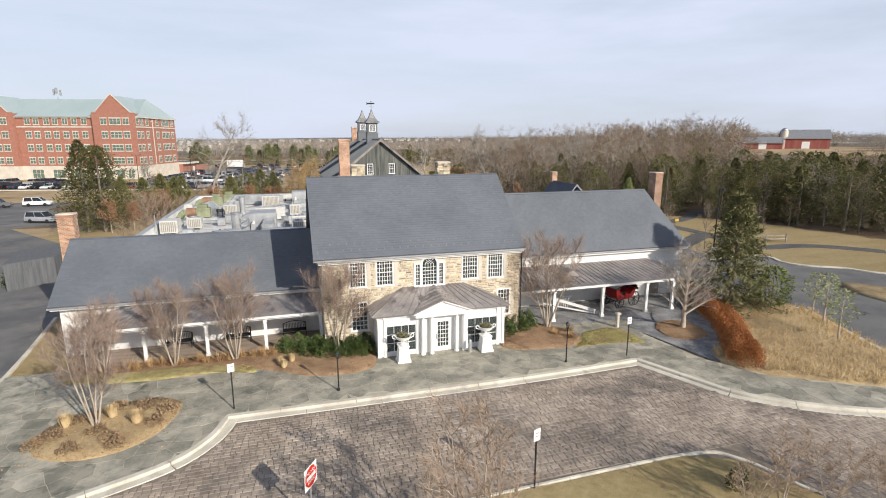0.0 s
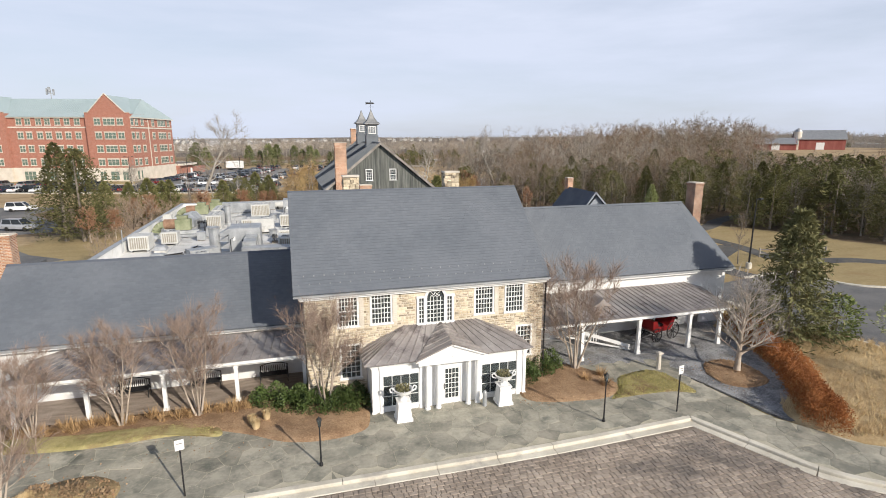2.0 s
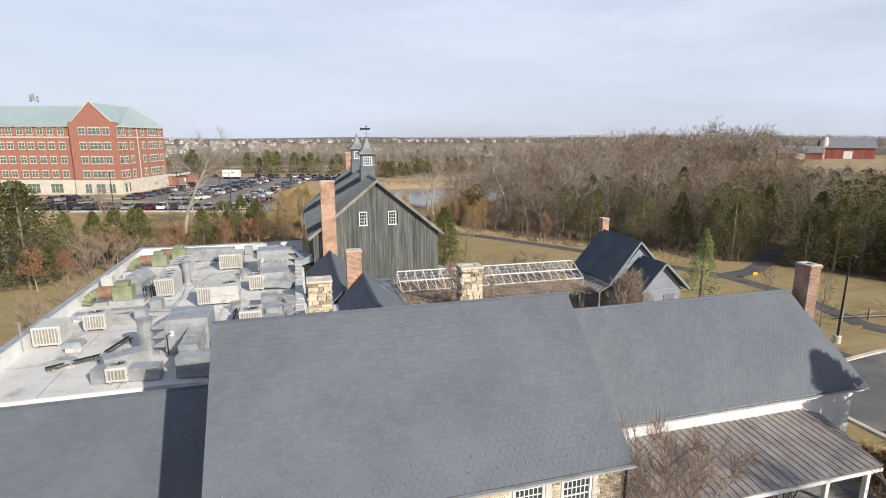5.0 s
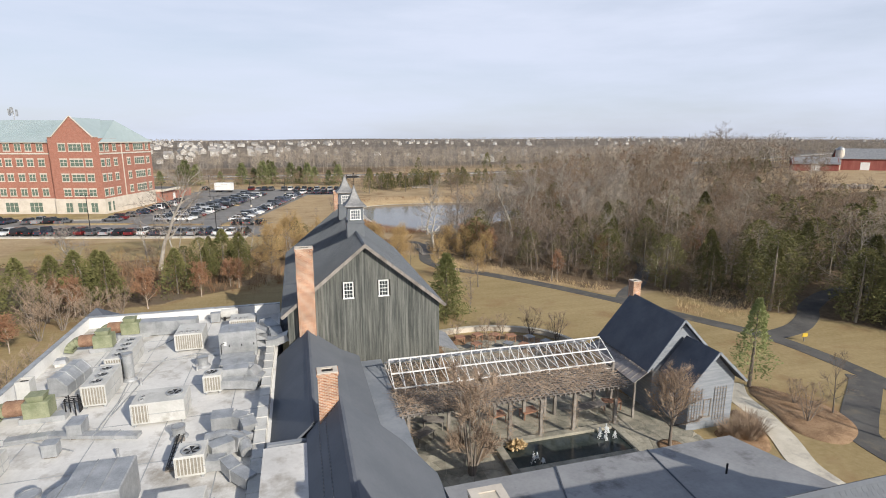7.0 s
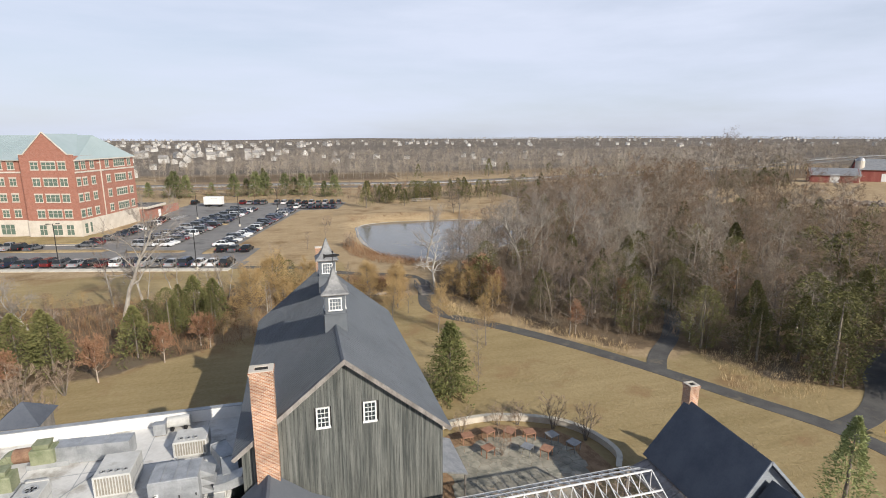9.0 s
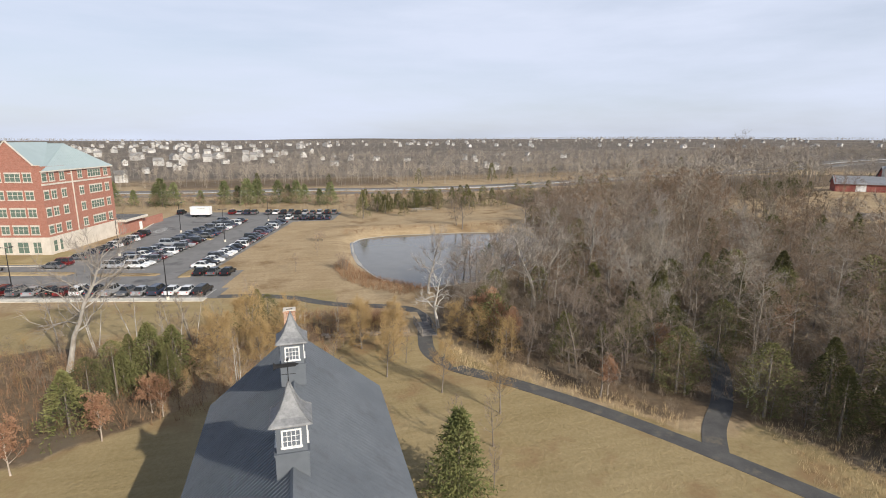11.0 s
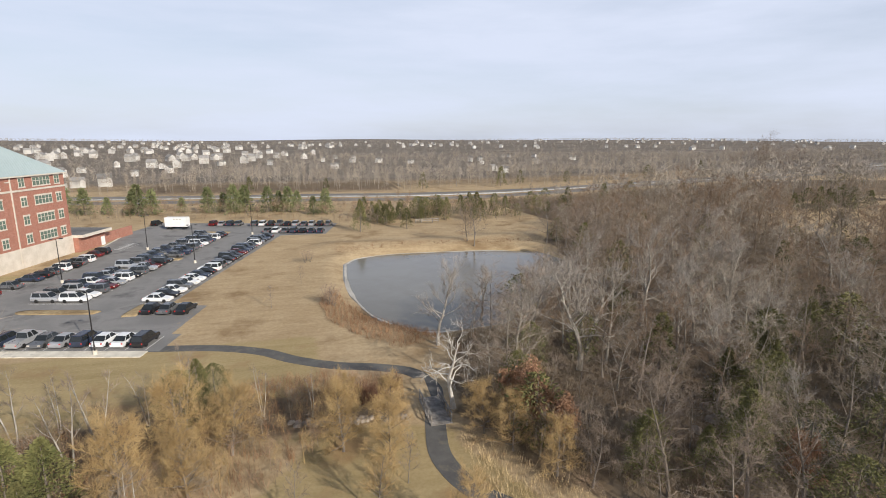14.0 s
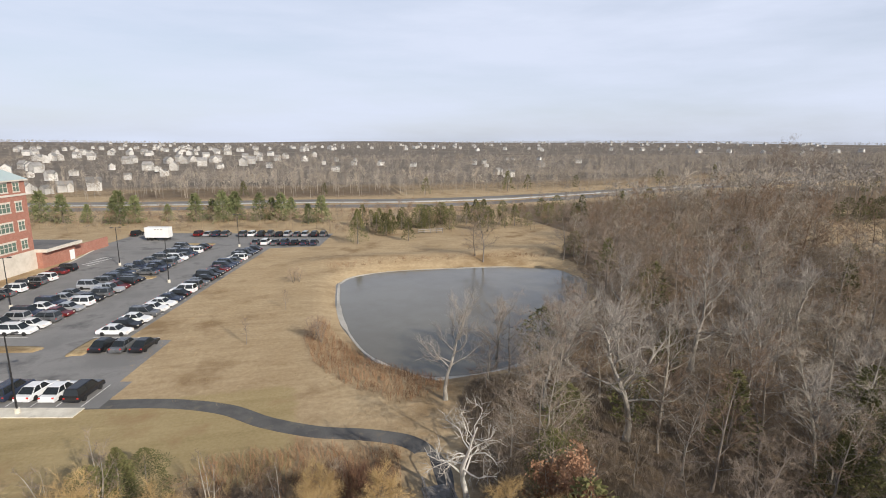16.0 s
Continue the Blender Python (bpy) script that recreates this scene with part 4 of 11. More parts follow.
# ---- the stone house ----
HX0, HX1, HY0, HY1 = 1.7, 14.75, 31.6, 41.8
EAVE_Y, EAVE_Z, RIDGE_Y, RIDGE_Z = 31.2, 6.12, 36.4, 10.65
stone_house = thing("stone_house", "two storey rubble stone house with a grey slate roof", "house")
W_UP = [(3.38, 4.18, 0.92, 1.58, 6, 6), (5.05, 4.18, 0.98, 1.62, 6, 6), (10.72, 4.2, 0.98, 1.62, 6, 6), (12.5, 4.15, 0.98, 1.68, 6, 6)]
W_LOW = [(3.42, 1.35, 0.95, 1.75, 4, 6), (13.25, 1.5, 0.8, 1.7, 4, 6)]
HOLES = [(x, z, x + w, z + h) for x, z, w, h, c, r in W_UP + W_LOW] + [(7.55, 3.98, 9.35, 5.35), (7.98, 5.35, 8.92, 5.80), (8.3, 0.0, 9.4, 2.1)]
part("wall", hip_wall(M(), HX0, HX1, HY0, HY1, -0.1, 6.0, 0.35, HOLES), MORTAR, stone_house, "rubble stone wall set in lime mortar")
part("gable", M().prism([(HY0 + 0.02, 6.0), (HY1 - 0.02, 6.0), (RIDGE_Y, RIDGE_Z - 0.25)], "x", HX0, HX0 + 0.35), MORTAR, stone_house)
part("gable", M().prism([(HY0 + 0.02, 6.0), (HY1 - 0.02, 6.0), (RIDGE_Y, RIDGE_Z - 0.25)], "x", HX1 - 0.35, HX1), MORTAR, stone_house)
# unseen floor and backing wall, coloured near black to darken the windows
part("floor", M().box(HX0 + 0.36, HY0 + 0.36, 2.9, HX1 - 0.36, HY1 - 0.36, 3.1), INTERIOR_SHADE, stone_house)
part("interior_wall", M().box(HX0 + 0.36, HY0 + 3.0, 0.0, HX1 - 0.36, HY0 + 3.1, 6.0), INTERIOR_SHADE, stone_house)
for x, z, w, h, c, r in W_UP + W_LOW:
    sash(stone_house, x, z, w, h, HY0, c, r, label="white sash window with small panes")
    mm = M().box(x + w + 0.1, HY0 - 0.06, z - 0.02, x + w + 0.32, HY0 - 0.02, z + h + 0.04)
    for k in range(14):
        mm.box(x + w + 0.12, HY0 - 0.075, z + h * k / 14 + 0.02, x + w + 0.30, HY0 - 0.06, z + h * k / 14 + 0.07)
    if (x, z) != (13.25, 1.5):
        part("shutter", mm, CAST, stone_house, "narrow pale window shutter")
# arched three-light window
pal = M()
for a, b, c, d in ((7.43, 3.9, 7.55, 5.42), (7.80, 3.98, 7.98, 5.42), (8.92, 3.98, 9.10, 5.42), (9.35, 3.9, 9.47, 5.42)):
    pal.box(a, HY0 - 0.06, b, c, HY0 + 0.1, d)
pal.box(7.40, HY0 - 0.10, 3.86, 9.50, HY0 + 0.1, 3.98)
pal.box(7.40, HY0 - 0.09, 5.35, 7.98, HY0 + 0.1, 5.46)
pal.box(8.92, HY0 - 0.09, 5.35, 9.50, HY0 + 0.1, 5.46)
ring = []
for i in range(13):
    a = math.pi * i / 12
    ring.append((a, math.cos(a), math.sin(a)))
for (a, c0, s0), (b, c1, s1) in zip(ring, ring[1:]):
    pal.prism([(8.45 + 0.47 * c0, 5.35 + 0.45 * s0), (8.45 + 0.47 * c1, 5.35 + 0.45 * s1), (8.45 + 0.60 * c1, 5.35 + 0.58 * s1), (8.45 + 0.60 * c0, 5.35 + 0.58 * s0)], "y", HY0 - 0.07, HY0 + 0.1)
arch = part("window", pal, WHITE, stone_house, "white arched window with two narrow side lights")
bars = M()
for x0, x1, n in ((7.55, 7.80, 2), (7.98, 8.92, 5), (9.10, 9.35, 2)):
    for i in range(1, n):
        bars.box(x0 + (x1 - x0) * i / n - 0.014, HY0 - 0.005, 3.98, x0 + (x1 - x0) * i / n + 0.014, HY0 + 0.03, 5.35)
    for j in range(1, 6):
        bars.box(x0, HY0 - 0.004, 3.98 + 1.37 * j / 6 - 0.014, x1, HY0 + 0.031, 3.98 + 1.37 * j / 6 + 0.014)
for k in range(1, 5):
    cx = 7.98 + 0.94 * k / 5
    for s in (-1, 1):
        pts = [(cx + s * 0.47 * math.sin(t), HY0 + 0.01, 5.35 + 0.34 * t) for t in (0, 0.35, 0.7, 1.0)]
        pts = [p for p in pts if (p[0] - 8.45) ** 2 + (p[2] - 5.35) ** 2 < 0.21]
        if len(pts) > 1:
            bars.tube(pts, 0.013, 4)
part("sash_frame", bars, WHITE, arch)
g = M().box(7.55, HY0 + 0.02, 3.98, 9.35, HY0 + 0.03, 5.35).prism([(8.45 + 0.5 * c, 5.355 + 0.46 * s) for a, c, s in ring], "y", HY0 + 0.02, HY0 + 0.03)
part("glass", g, GLASS, arch)
# roof: boards under the slates
rl, rr = 1.2, 14.95
roof = part("roof", M().slab([(rl, EAVE_Y, EAVE_Z), (rr, EAVE_Y, EAVE_Z), (rr, RIDGE_Y, RIDGE_Z), (rl, RIDGE_Y, RIDGE_Z)], 0.12)
            .slab([(rl, RIDGE_Y, RIDGE_Z), (rr, RIDGE_Y, RIDGE_Z), (rr, 42.1, 5.75), (rl, 42.1, 5.75)], 0.12), SLATE, stone_house, "grey slate roof")
part("ridge_cap", M().prism([(RIDGE_Y - 0.06, RIDGE_Z - 0.02), (RIDGE_Y, RIDGE_Z + 0.05), (RIDGE_Y + 0.42, RIDGE_Z - 0.27), (RIDGE_Y + 0.42, RIDGE_Z - 0.36)], "x", rl, rr), SLATE_DARK, stone_house, "dark lapped ridge flashing")
part("cornice", M().box(rl + 0.25, EAVE_Y + 0.06, 5.86, rr - 0.05, HY0 + 0.0, 6.02).box(rl + 0.3, EAVE_Y + 0.22, 5.72, rr - 0.1, HY0 - 0.002, 5.86), WHITE, stone_house, "white painted eaves board")
gut = M()
for a, b in ((0.0, 0.07), (0.07, 0.14)):
    gut.box(rl, EAVE_Y - 0.10 + a, 5.98 + a * 0.3, rr, EAVE_Y - 0.10 + b, 6.06)
part("gutter", gut, GALV, stone_house)
part("downpipe", M().tube([(14.86, 31.45, 5.95), (14.86, 31.5, 5.7), (14.86, 31.5, 0.1)], 0.05, 8), BLACK, stone_house, "dark downpipe at the corner")
snow = M()
for i in range(26):
    for j in range(2):
        x = rl + 0.3 + (rr - rl - 0.6) * (i + 0.5 * j) / 26
        s = 0.55 + 0.5 * j
        f = s / math.hypot(RIDGE_Y - EAVE_Y, RIDGE_Z - EAVE_Z)
        y, z = EAVE_Y + (RIDGE_Y - EAVE_Y) * f, EAVE_Z + (RIDGE_Z - EAVE_Z) * f
        snow.prism([(y - 0.01, z + 0.02), (y + 0.04, z + 0.05), (y - 0.01, z + 0.075)], "x", x - 0.018, x + 0.018)
tagged(part("snow_guard", snow, ZINC, stone_house), kind="stuff")


def stone_chimney(x, y, z0, z1, w=0.95, d=0.75):
    c = thing("chimney", "pale rubble stone chimney rising from the slate roof", "chimney", "stone chimneys")
    part("shaft", M().box(x - w / 2 + 0.04, y - d / 2 + 0.04, z0, x + w / 2 - 0.04, y + d / 2 - 0.04, z1 - 0.03), MORTAR, c)
    rng = random.Random(int(x * 10))
    z = z0
    while z < z1 - 0.1:
        h = min(rng.uniform(0.08, 0.2), z1 - 0.09 - z)
        if h < 0.06:
            break
        for side in range(4):
            length = w if side % 2 == 0 else d
            s = -length / 2
            while s < length / 2 - 0.02:
                l = min(rng.uniform(0.12, 0.45), length / 2 - s)
                if length / 2 - s - l < 0.1:
                    l = length / 2 - s
                a, b = s + 0.018, s + l - 0.018
                o = rng.uniform(-0.01, 0.04)
                if side == 0:
                    q = M().box(x + a, y - d / 2 - o, z, x + b, y - d / 2 + 0.1, z + h - 0.02)
                elif side == 2:
                    q = M().box(x + a, y + d / 2 - 0.1, z, x + b, y + d / 2 + o, z + h - 0.02)
                elif side == 1:
                    q = M().box(x + w / 2 - 0.1, y + a, z, x + w / 2 + o, y + b, z + h - 0.02)
                else:
                    q = M().box(x - w / 2 - o, y + a, z, x - w / 2 + 0.1, y + b, z + h - 0.02)
                q.v = [tuple(e + rng.uniform(-0.016, 0.016) for e in p) for p in q.v]
                part("stone", q, STONE, c)
                s += l
        z += h
    cap = M()
    for a, b, e, f in ((-1, -1, 1, -0.45), (-1, 0.45, 1, 1), (-1, -0.45, -0.5, 0.45), (0.5, -0.45, 1, 0.45)):
        cap.box(x + a * w * 0.54, y + b * d * 0.56, z1 - 0.09, x + e * w * 0.54, y + f * d * 0.56, z1)
    part("cap", cap, CAST, c)
    return c


stone_chimney(11.45, 38.8, 8.2, 11.5)
stone_chimney(4.97, 38.8, 8.2, 11.35)

# ---- entrance pavilion ----
pav = thing("entrance_pavilion", "white glazed entrance pavilion with a ribbed metal roof", "entrance")
PX0, PX1, PY0 = 4.72, 12.9, 29.75
pw = [(5.25, 0.42, 7.05, 2.05), (10.45, 0.42, 12.4, 2.05), (8.35, 0.12, 9.3, 2.15)]
for a, b, c, d in cells(PX0, PX1, 0.0, 2.75, pw):
    part("wall_panel", M().box(a, PY0, b, c, PY0 + 0.18, d), WHITE, pav)
for x in (PX0, PX1 - 0.18):
    part("side_wall", M().box(x, PY0 + 0.18, 0, x + 0.18, HY0, 2.75), WHITE, pav)
# ceiling coloured near black, so the shade inside is painted on
part("ceiling", M().box(PX0 + 0.2, PY0 + 0.2, 2.6, PX1 - 0.2, HY0 - 0.03, 2.68), INTERIOR_SHADE, pav)
for x0, z0, x1, z1 in pw[:2]:
    sash(pav, x0, z0, x1 - x0, z1 - z0, PY0, 4, 3, frame_w=0.07, label="large white grid window", meet=False)
door = M()
for a, b, c, d in ((8.35, 0.12, 8.47, 2.15), (9.18, 0.12, 9.3, 2.15), (8.47, 0.12, 9.18, 0.42), (8.47, 2.03, 9.18, 2.15)):
    door.box(a, PY0 + 0.03, b, c, PY0 + 0.09, d)
dr = part("door", door, WHITE, pav, "white glazed front door with fifteen panes")
b = M()
for i in range(1, 4):
    b.box(8.47 + 0.71 * i / 4 - 0.014, PY0 + 0.04, 0.42, 8.47 + 0.71 * i / 4 + 0.014, PY0 + 0.08, 2.03)
for j in range(1, 6):
    b.box(8.47, PY0 + 0.041, 0.42 + 1.61 * j / 6 - 0.014, 9.18, PY0 + 0.079, 0.42 + 1.61 * j / 6 + 0.014)
part("sash_frame", b, WHITE, dr)
part("glass", M().box(8.47, PY0 + 0.055, 0.42, 9.18, PY0 + 0.065, 2.03), GLASS, dr)
part("handle", M().box(8.40, PY0 - 0.03, 0.95, 8.43, PY0 + 0.03, 1.25), BLACK, dr, "dark door handle")
m = M()
for x in (PX0 - 0.03, 5.08, 7.10, 10.25, 12.42, PX1 - 0.13):
    m = M().box(x, PY0 - 0.06, 0.0, x + 0.16, PY0, 2.62).box(x - 0.03, PY0 - 0.09, 0.0, x + 0.19, PY0, 0.22).box(x - 0.03, PY0 - 0.09, 2.5, x + 0.19, PY0, 2.62)
    part("pilaster", m, WHITE, pav)
for x in (7.45, 8.02, 9.62, 10.12):
    part("column", M().lathe([(0.15, 0), (0.15, 0.1), (0.12, 0.14), (0.115, 1.2), (0.1, 2.35), (0.13, 2.4), (0.14, 2.5)], 14, (x, PY0 - 0.28, 0.1)), WHITE, pav, smooth=False)
    part("column_base", M().box(x - 0.18, PY0 - 0.46, 0.0, x + 0.18, PY0 - 0.1, 0.12), WHITE, pav)
part("doorstep", M().box(7.2, PY0 - 0.5, 0.0, 10.4, PY0, 0.115), CAST, pav)
part("cornice", M().box(PX0 - 0.12, PY0 - 0.12, 2.62, PX1 + 0.12, HY0 - 0.002, 2.78).box(PX0 - 0.2, PY0 - 0.22, 2.72, PX1 + 0.2, HY0 - 0.004, 2.80), WHITE, pav)
part("entablature", M().box(6.95, PY0 - 0.5, 2.58, 10.45, PY0 - 0.125, 2.80), WHITE, pav)
part("pediment", M().prism([(6.95, 2.80), (10.45, 2.80), (8.7, 3.45)], "y", PY0 - 0.42, PY0 - 0.34), WHITE, pav, "white triangular pediment")
part("pediment_trim", M().slab([(6.8, PY0 - 0.56, 2.86), (8.7, PY0 - 0.56, 3.60), (8.7, PY0 - 0.30, 3.60), (6.8, PY0 - 0.30, 2.86)], 0.10)
     .slab([(8.7, PY0 - 0.56, 3.60), (10.6, PY0 - 0.56, 2.86), (10.6, PY0 - 0.30, 2.86), (8.7, PY0 - 0.30, 3.60)], 0.10), WHITE, pav)


def seamed(root, quad, n, material=SEAM_METAL, t=0.05, seam=0.045, name="roof_panel"):
    """A sheet-metal roof plane cut into panels from eave (first two points) to ridge, with raised seams between them."""
    a, b, c, d = [Vector(p) for p in quad]
    nrm = (b - a).cross(c - a)
    if nrm.length < 1e-6:
        nrm = (b - a).cross(d - a)
    nrm = nrm.normalized()
    if nrm.z < 0:
        nrm = -nrm
    for i in range(n):
        f0, f1 = i / n, (i + 1) / n
        p = [a.lerp(b, f0), a.lerp(b, f1), d.lerp(c, f1), d.lerp(c, f0)]
        if (p[2] - p[3]).length < 1e-4:
            p = p[:3]
        part(name, M().slab([tuple(q) for q in p], t), material, root)
    for i in range(n + 1):
        p, q = a.lerp(b, i / n) + nrm * seam * 0.4, d.lerp(c, i / n) + nrm * seam * 0.4
        if (q - p).length > 0.05:
            part("standing_seam", M().bar(p, q, 0.035, seam), material, root)


EZ, TZ = 2.86, 3.92
ey, ty = PY0 - 0.42, HY0 - 0.004
seamed(pav, [(4.28, ey, EZ), (13.15, ey, EZ), (10.7, ty, TZ), (6.75, ty, TZ)], 16)
seamed(pav, [(4.28, ty, EZ), (4.28, ey, EZ), (6.75, ty, TZ), (6.75, ty, TZ)], 5)
seamed(pav, [(13.15, ey, EZ), (13.15, ty, EZ), (10.7, ty, TZ), (10.7, ty, TZ)], 5)
# cross gable over the door
seamed(pav, [(6.78, ey - 0.16, EZ + 0.02), (8.7, ty, 3.98), (8.7, ty, 3.98), (8.7, ey - 0.16, 3.63)], 6)
seamed(pav, [(8.7, ty, 3.98), (10.62, ey - 0.16, EZ + 0.02), (8.7, ey - 0.16, 3.63), (8.7, ty, 3.98)], 6)

# ---- left wing with its porch ----
left_wing = thing("left_wing", "long low white wing with grey slate roof and porch", "house wing")
LX0, LX1, LY0, LY1 = -13.75, 1.68, 35.75, 44.8
LE_Y, LE_Z, LR_Y, LR_Z = 35.3, 3.32, 40.2, 6.6
lw_win = [(-9.6 + 4.05 * k, 1.35, -8.3 + 4.05 * k, 1.85) for k in range(3)]
part("wall", hip_wall(M(), LX0, LX1, LY0, LY1, -0.1, 3.3, 0.3, lw_win), WHITE_WALL, left_wing, "white washed masonry wall")
part("gable", M().prism([(LY0 + 0.02, 3.3), (LY1 - 0.02, 3.3), (LR_Y, LR_Z - 0.2)], "x", LX0, LX0 + 0.3), WHITE_WALL, left_wing)
# added near-black wall, painted shade behind the low windows
part("interior_wall", M().box(LX0 + 0.31, LY0 + 2.0, 0.0, LX1 - 0.31, LY0 + 2.1, 3.2), INTERIOR_SHADE, left_wing)
for a, b, c, d in lw_win:
    sash(left_wing, a, b, c - a, d - b, LY0, 4, 2, label="low white window with eight panes")
part("roof", M().slab([(-14.2, LE_Y, LE_Z), (1.68, LE_Y, LE_Z), (1.68, LR_Y, LR_Z), (-14.2, LR_Y, LR_Z)], 0.12)
     .slab([(-14.2, LR_Y, LR_Z), (1.68, LR_Y, LR_Z), (1.68, 45.2, 3.3), (-14.2, 45.2, 3.3)], 0.12), SLATE, left_wing, "long grey slate roof")
part("ridge_cap", M().prism([(LR_Y - 0.14, LR_Z - 0.07), (LR_Y, LR_Z + 0.04), (LR_Y + 0.14, LR_Z - 0.07)], "x", -14.2, 1.2), SLATE_DARK, left_wing)
part("cornice", M().box(-14.1, LE_Y + 0.05, 3.05, 1.66, LE_Y + 0.2, 3.2), WHITE, left_wing)
part("gutter", M().box(-14.2, LE_Y - 0.1, 3.18, 1.15, LE_Y - 0.0, 3.27), GALV, left_wing)
lp_e, lp_t = 32.75, 35.28
seamed(left_wing, [(-11.9, lp_e, 2.42), (1.6, lp_e, 2.42), (1.6, lp_t, 3.02), (-9.6, lp_t, 3.02)], 30)
seamed(left_wing, [(-11.9, LY0, 2.42), (-11.9, lp_e, 2.42), (-9.6, lp_t, 3.02), (-9.6, LY0, 3.02)], 6)
part("porch_beam", M().box(-11.75, 32.9, 2.14, 1.6, 33.08, 2.36), WHITE, left_wing)
part("porch_fascia", M().box(-11.9, 32.70, 2.28, 1.6, 32.76, 2.42), WHITE, left_wing)
for k in range(5):
    x = -12.05 + 3.4 * k if k else -11.7
    m = M().box(x - 0.09, 32.9, 0.10, x + 0.09, 33.08, 2.14).box(x - 0.13, 32.86, 0.10, x + 0.13, 33.12, 0.3).box(x - 0.12, 32.87, 2.0, x + 0.12, 33.11, 2.1)
    part("porch_post", m, WHITE, left_wing)
part("porch_floor", M().box(-12.2, 32.55, -0.1, 1.6, LY0, 0.12).box(-12.25, 32.5, -0.1, 1.62, 32.6, 0.16), PORCH_BOARD, left_wing, "worn brown porch floor")


def bench(at):
    b = thing("bench", "black iron garden bench on the porch floor", "bench", "porch benches", at=at)
    for i in range(7):
        part("seat_slat", M().box(-0.75, -0.25 + i * 0.075, 0.42, 0.75, -0.20 + i * 0.075, 0.45), BLACK, b)
    m = M()
    for i in range(15):
        m.box(-0.73 + i * 0.1, 0.27, 0.45, -0.70 + i * 0.1, 0.30, 0.82)
    pts = [(-0.76 + 1.52 * i / 10, 0.285, 0.82 + 0.16 * math.sin(math.pi * i / 10)) for i in range(11)]
    m.tube(pts, 0.025, 5)
    m.bar((-0.76, 0.285, 0.45), (0.76, 0.285, 0.45), 0.03)
    part("backrest", m, BLACK, b)
    for x in (-0.74, 0.74):
        for y in (-0.24, 0.27):
            part("leg", M().box(x - 0.02, y - 0.02, 0, x + 0.02, y + 0.02, 0.62 if y < 0 else 0.85), BLACK, b)
        part("armrest", M().box(x - 0.025, -0.28, 0.62, x + 0.025, 0.29, 0.65), BLACK, b)
    return b


b0 = bench(pose(-7.2, 35.0, 0.12))
for k in range(1, 3):
    copy_thing(b0, pose(-7.2 + 3.55 * k, 35.0, 0.12))


def brick_chimney(x, y, z0, z1, wx, wy, label, cap=True, brick=None):
    brick = brick or BRICK
    c = thing("chimney", label, "chimney", "brick chimneys")
    part("shaft", M().box(x - wx / 2, y - wy / 2, z0, x + wx / 2, y + wy / 2, z1 - 0.22), brick, c)
    m = M()
    for k, o in ((0, 0.03), (1, 0.06)):
        zz = z1 - 0.22 + k * 0.08
        m.box(x - wx / 2 - o, y - wy / 2 - o, zz, x + wx / 2 + o, y + wy / 2 + o, zz + 0.078)
    part("brick_collar", m, brick, c)
    m = M()
    for a, b, e, f in ((-1, -1, 1, -0.5), (-1, 0.5, 1, 1), (-1, -0.5, -0.55, 0.5), (0.55, -0.5, 1, 0.5)):
        m.box(x + a * wx * 0.52, y + b * wy * 0.52, z1 - 0.06, x + e * wx * 0.52, y + f * wy * 0.52, z1)
    part("cap", m, CAST, c)
    # solid near-black plug, its colour standing in for shade down the flue
    part("flue", M().box(x - wx * 0.27, y - wy * 0.25, z1 - 0.3, x + wx * 0.27, y + wy * 0.25, z1 - 0.05), INTERIOR_SHADE, c)
    return c


brick_chimney(-14.35, 40.6, -0.1, 8.3, 0.95, 0.8, "tall orange brick chimney on the low wing gable")

# ---- right wing with its porch ----
right_wing = thing("right_wing", "white wing with grey slate roof and open carriage porch", "house wing")
RX0, RX1, RY0, RY1 = 14.78, 32.2, 36.4, 42.0
part("wall", hip_wall(M(), RX0, RX1, RY0, RY1, -0.1, 4.25, 0.3, [(29.2, 0.0, 30.2, 2.1)]), WHITE_WALL, right_wing, "white washed masonry wall")
part("door", M().box(29.2, RY0 + 0.1, 0.0, 30.2, RY0 + 0.16, 2.1), GREY_WOOD, right_wing, "dark plank door under the porch")
WR_Y, WR_Z, WR_X = 39.2, 8.85, 30.1
part("roof", M().slab([(14.76, 36.0, 4.33), (32.6, 36.0, 4.33), (WR_X, WR_Y, WR_Z), (14.76, WR_Y, WR_Z)], 0.12)
     .slab([(14.76, WR_Y, WR_Z), (WR_X, WR_Y, WR_Z), (32.6, 42.4, 4.33), (14.76, 42.4, 4.33)], 0.12)
     .slab([(32.6, 36.0, 4.33), (32.6, 42.4, 4.33), (WR_X, WR_Y, WR_Z)], 0.12), SLATE, right_wing, "grey slate roof")
part("ridge_cap", M().prism([(WR_Y - 0.12, WR_Z - 0.08), (WR_Y, WR_Z + 0.035), (WR_Y + 0.12, WR_Z - 0.08)], "x", 14.98, WR_X), SLATE, right_wing)
part("ridge_cap", M().prism([(WR_Y + 0.02, WR_Z + 0.04), (WR_Y + 0.36, WR_Z - 0.45), (WR_Y + 0.36, WR_Z - 0.55)], "x", 14.98, WR_X - 0.1), SLATE_DARK, right_wing, "dark lapped ridge flashing")
part("cornice", M().box(15.0, 36.06, 4.02, 32.5, 36.2, 4.2), WHITE, right_wing)
part("gutter", M().box(14.98, 35.9, 4.18, 32.6, 36.0, 4.28), GALV, right_wing)
seamed(right_wing, [(14.9, 32.3, 2.68), (28.75, 32.3, 2.78), (28.5, 36.38, 3.35), (14.9, 36.38, 3.35)], 34)
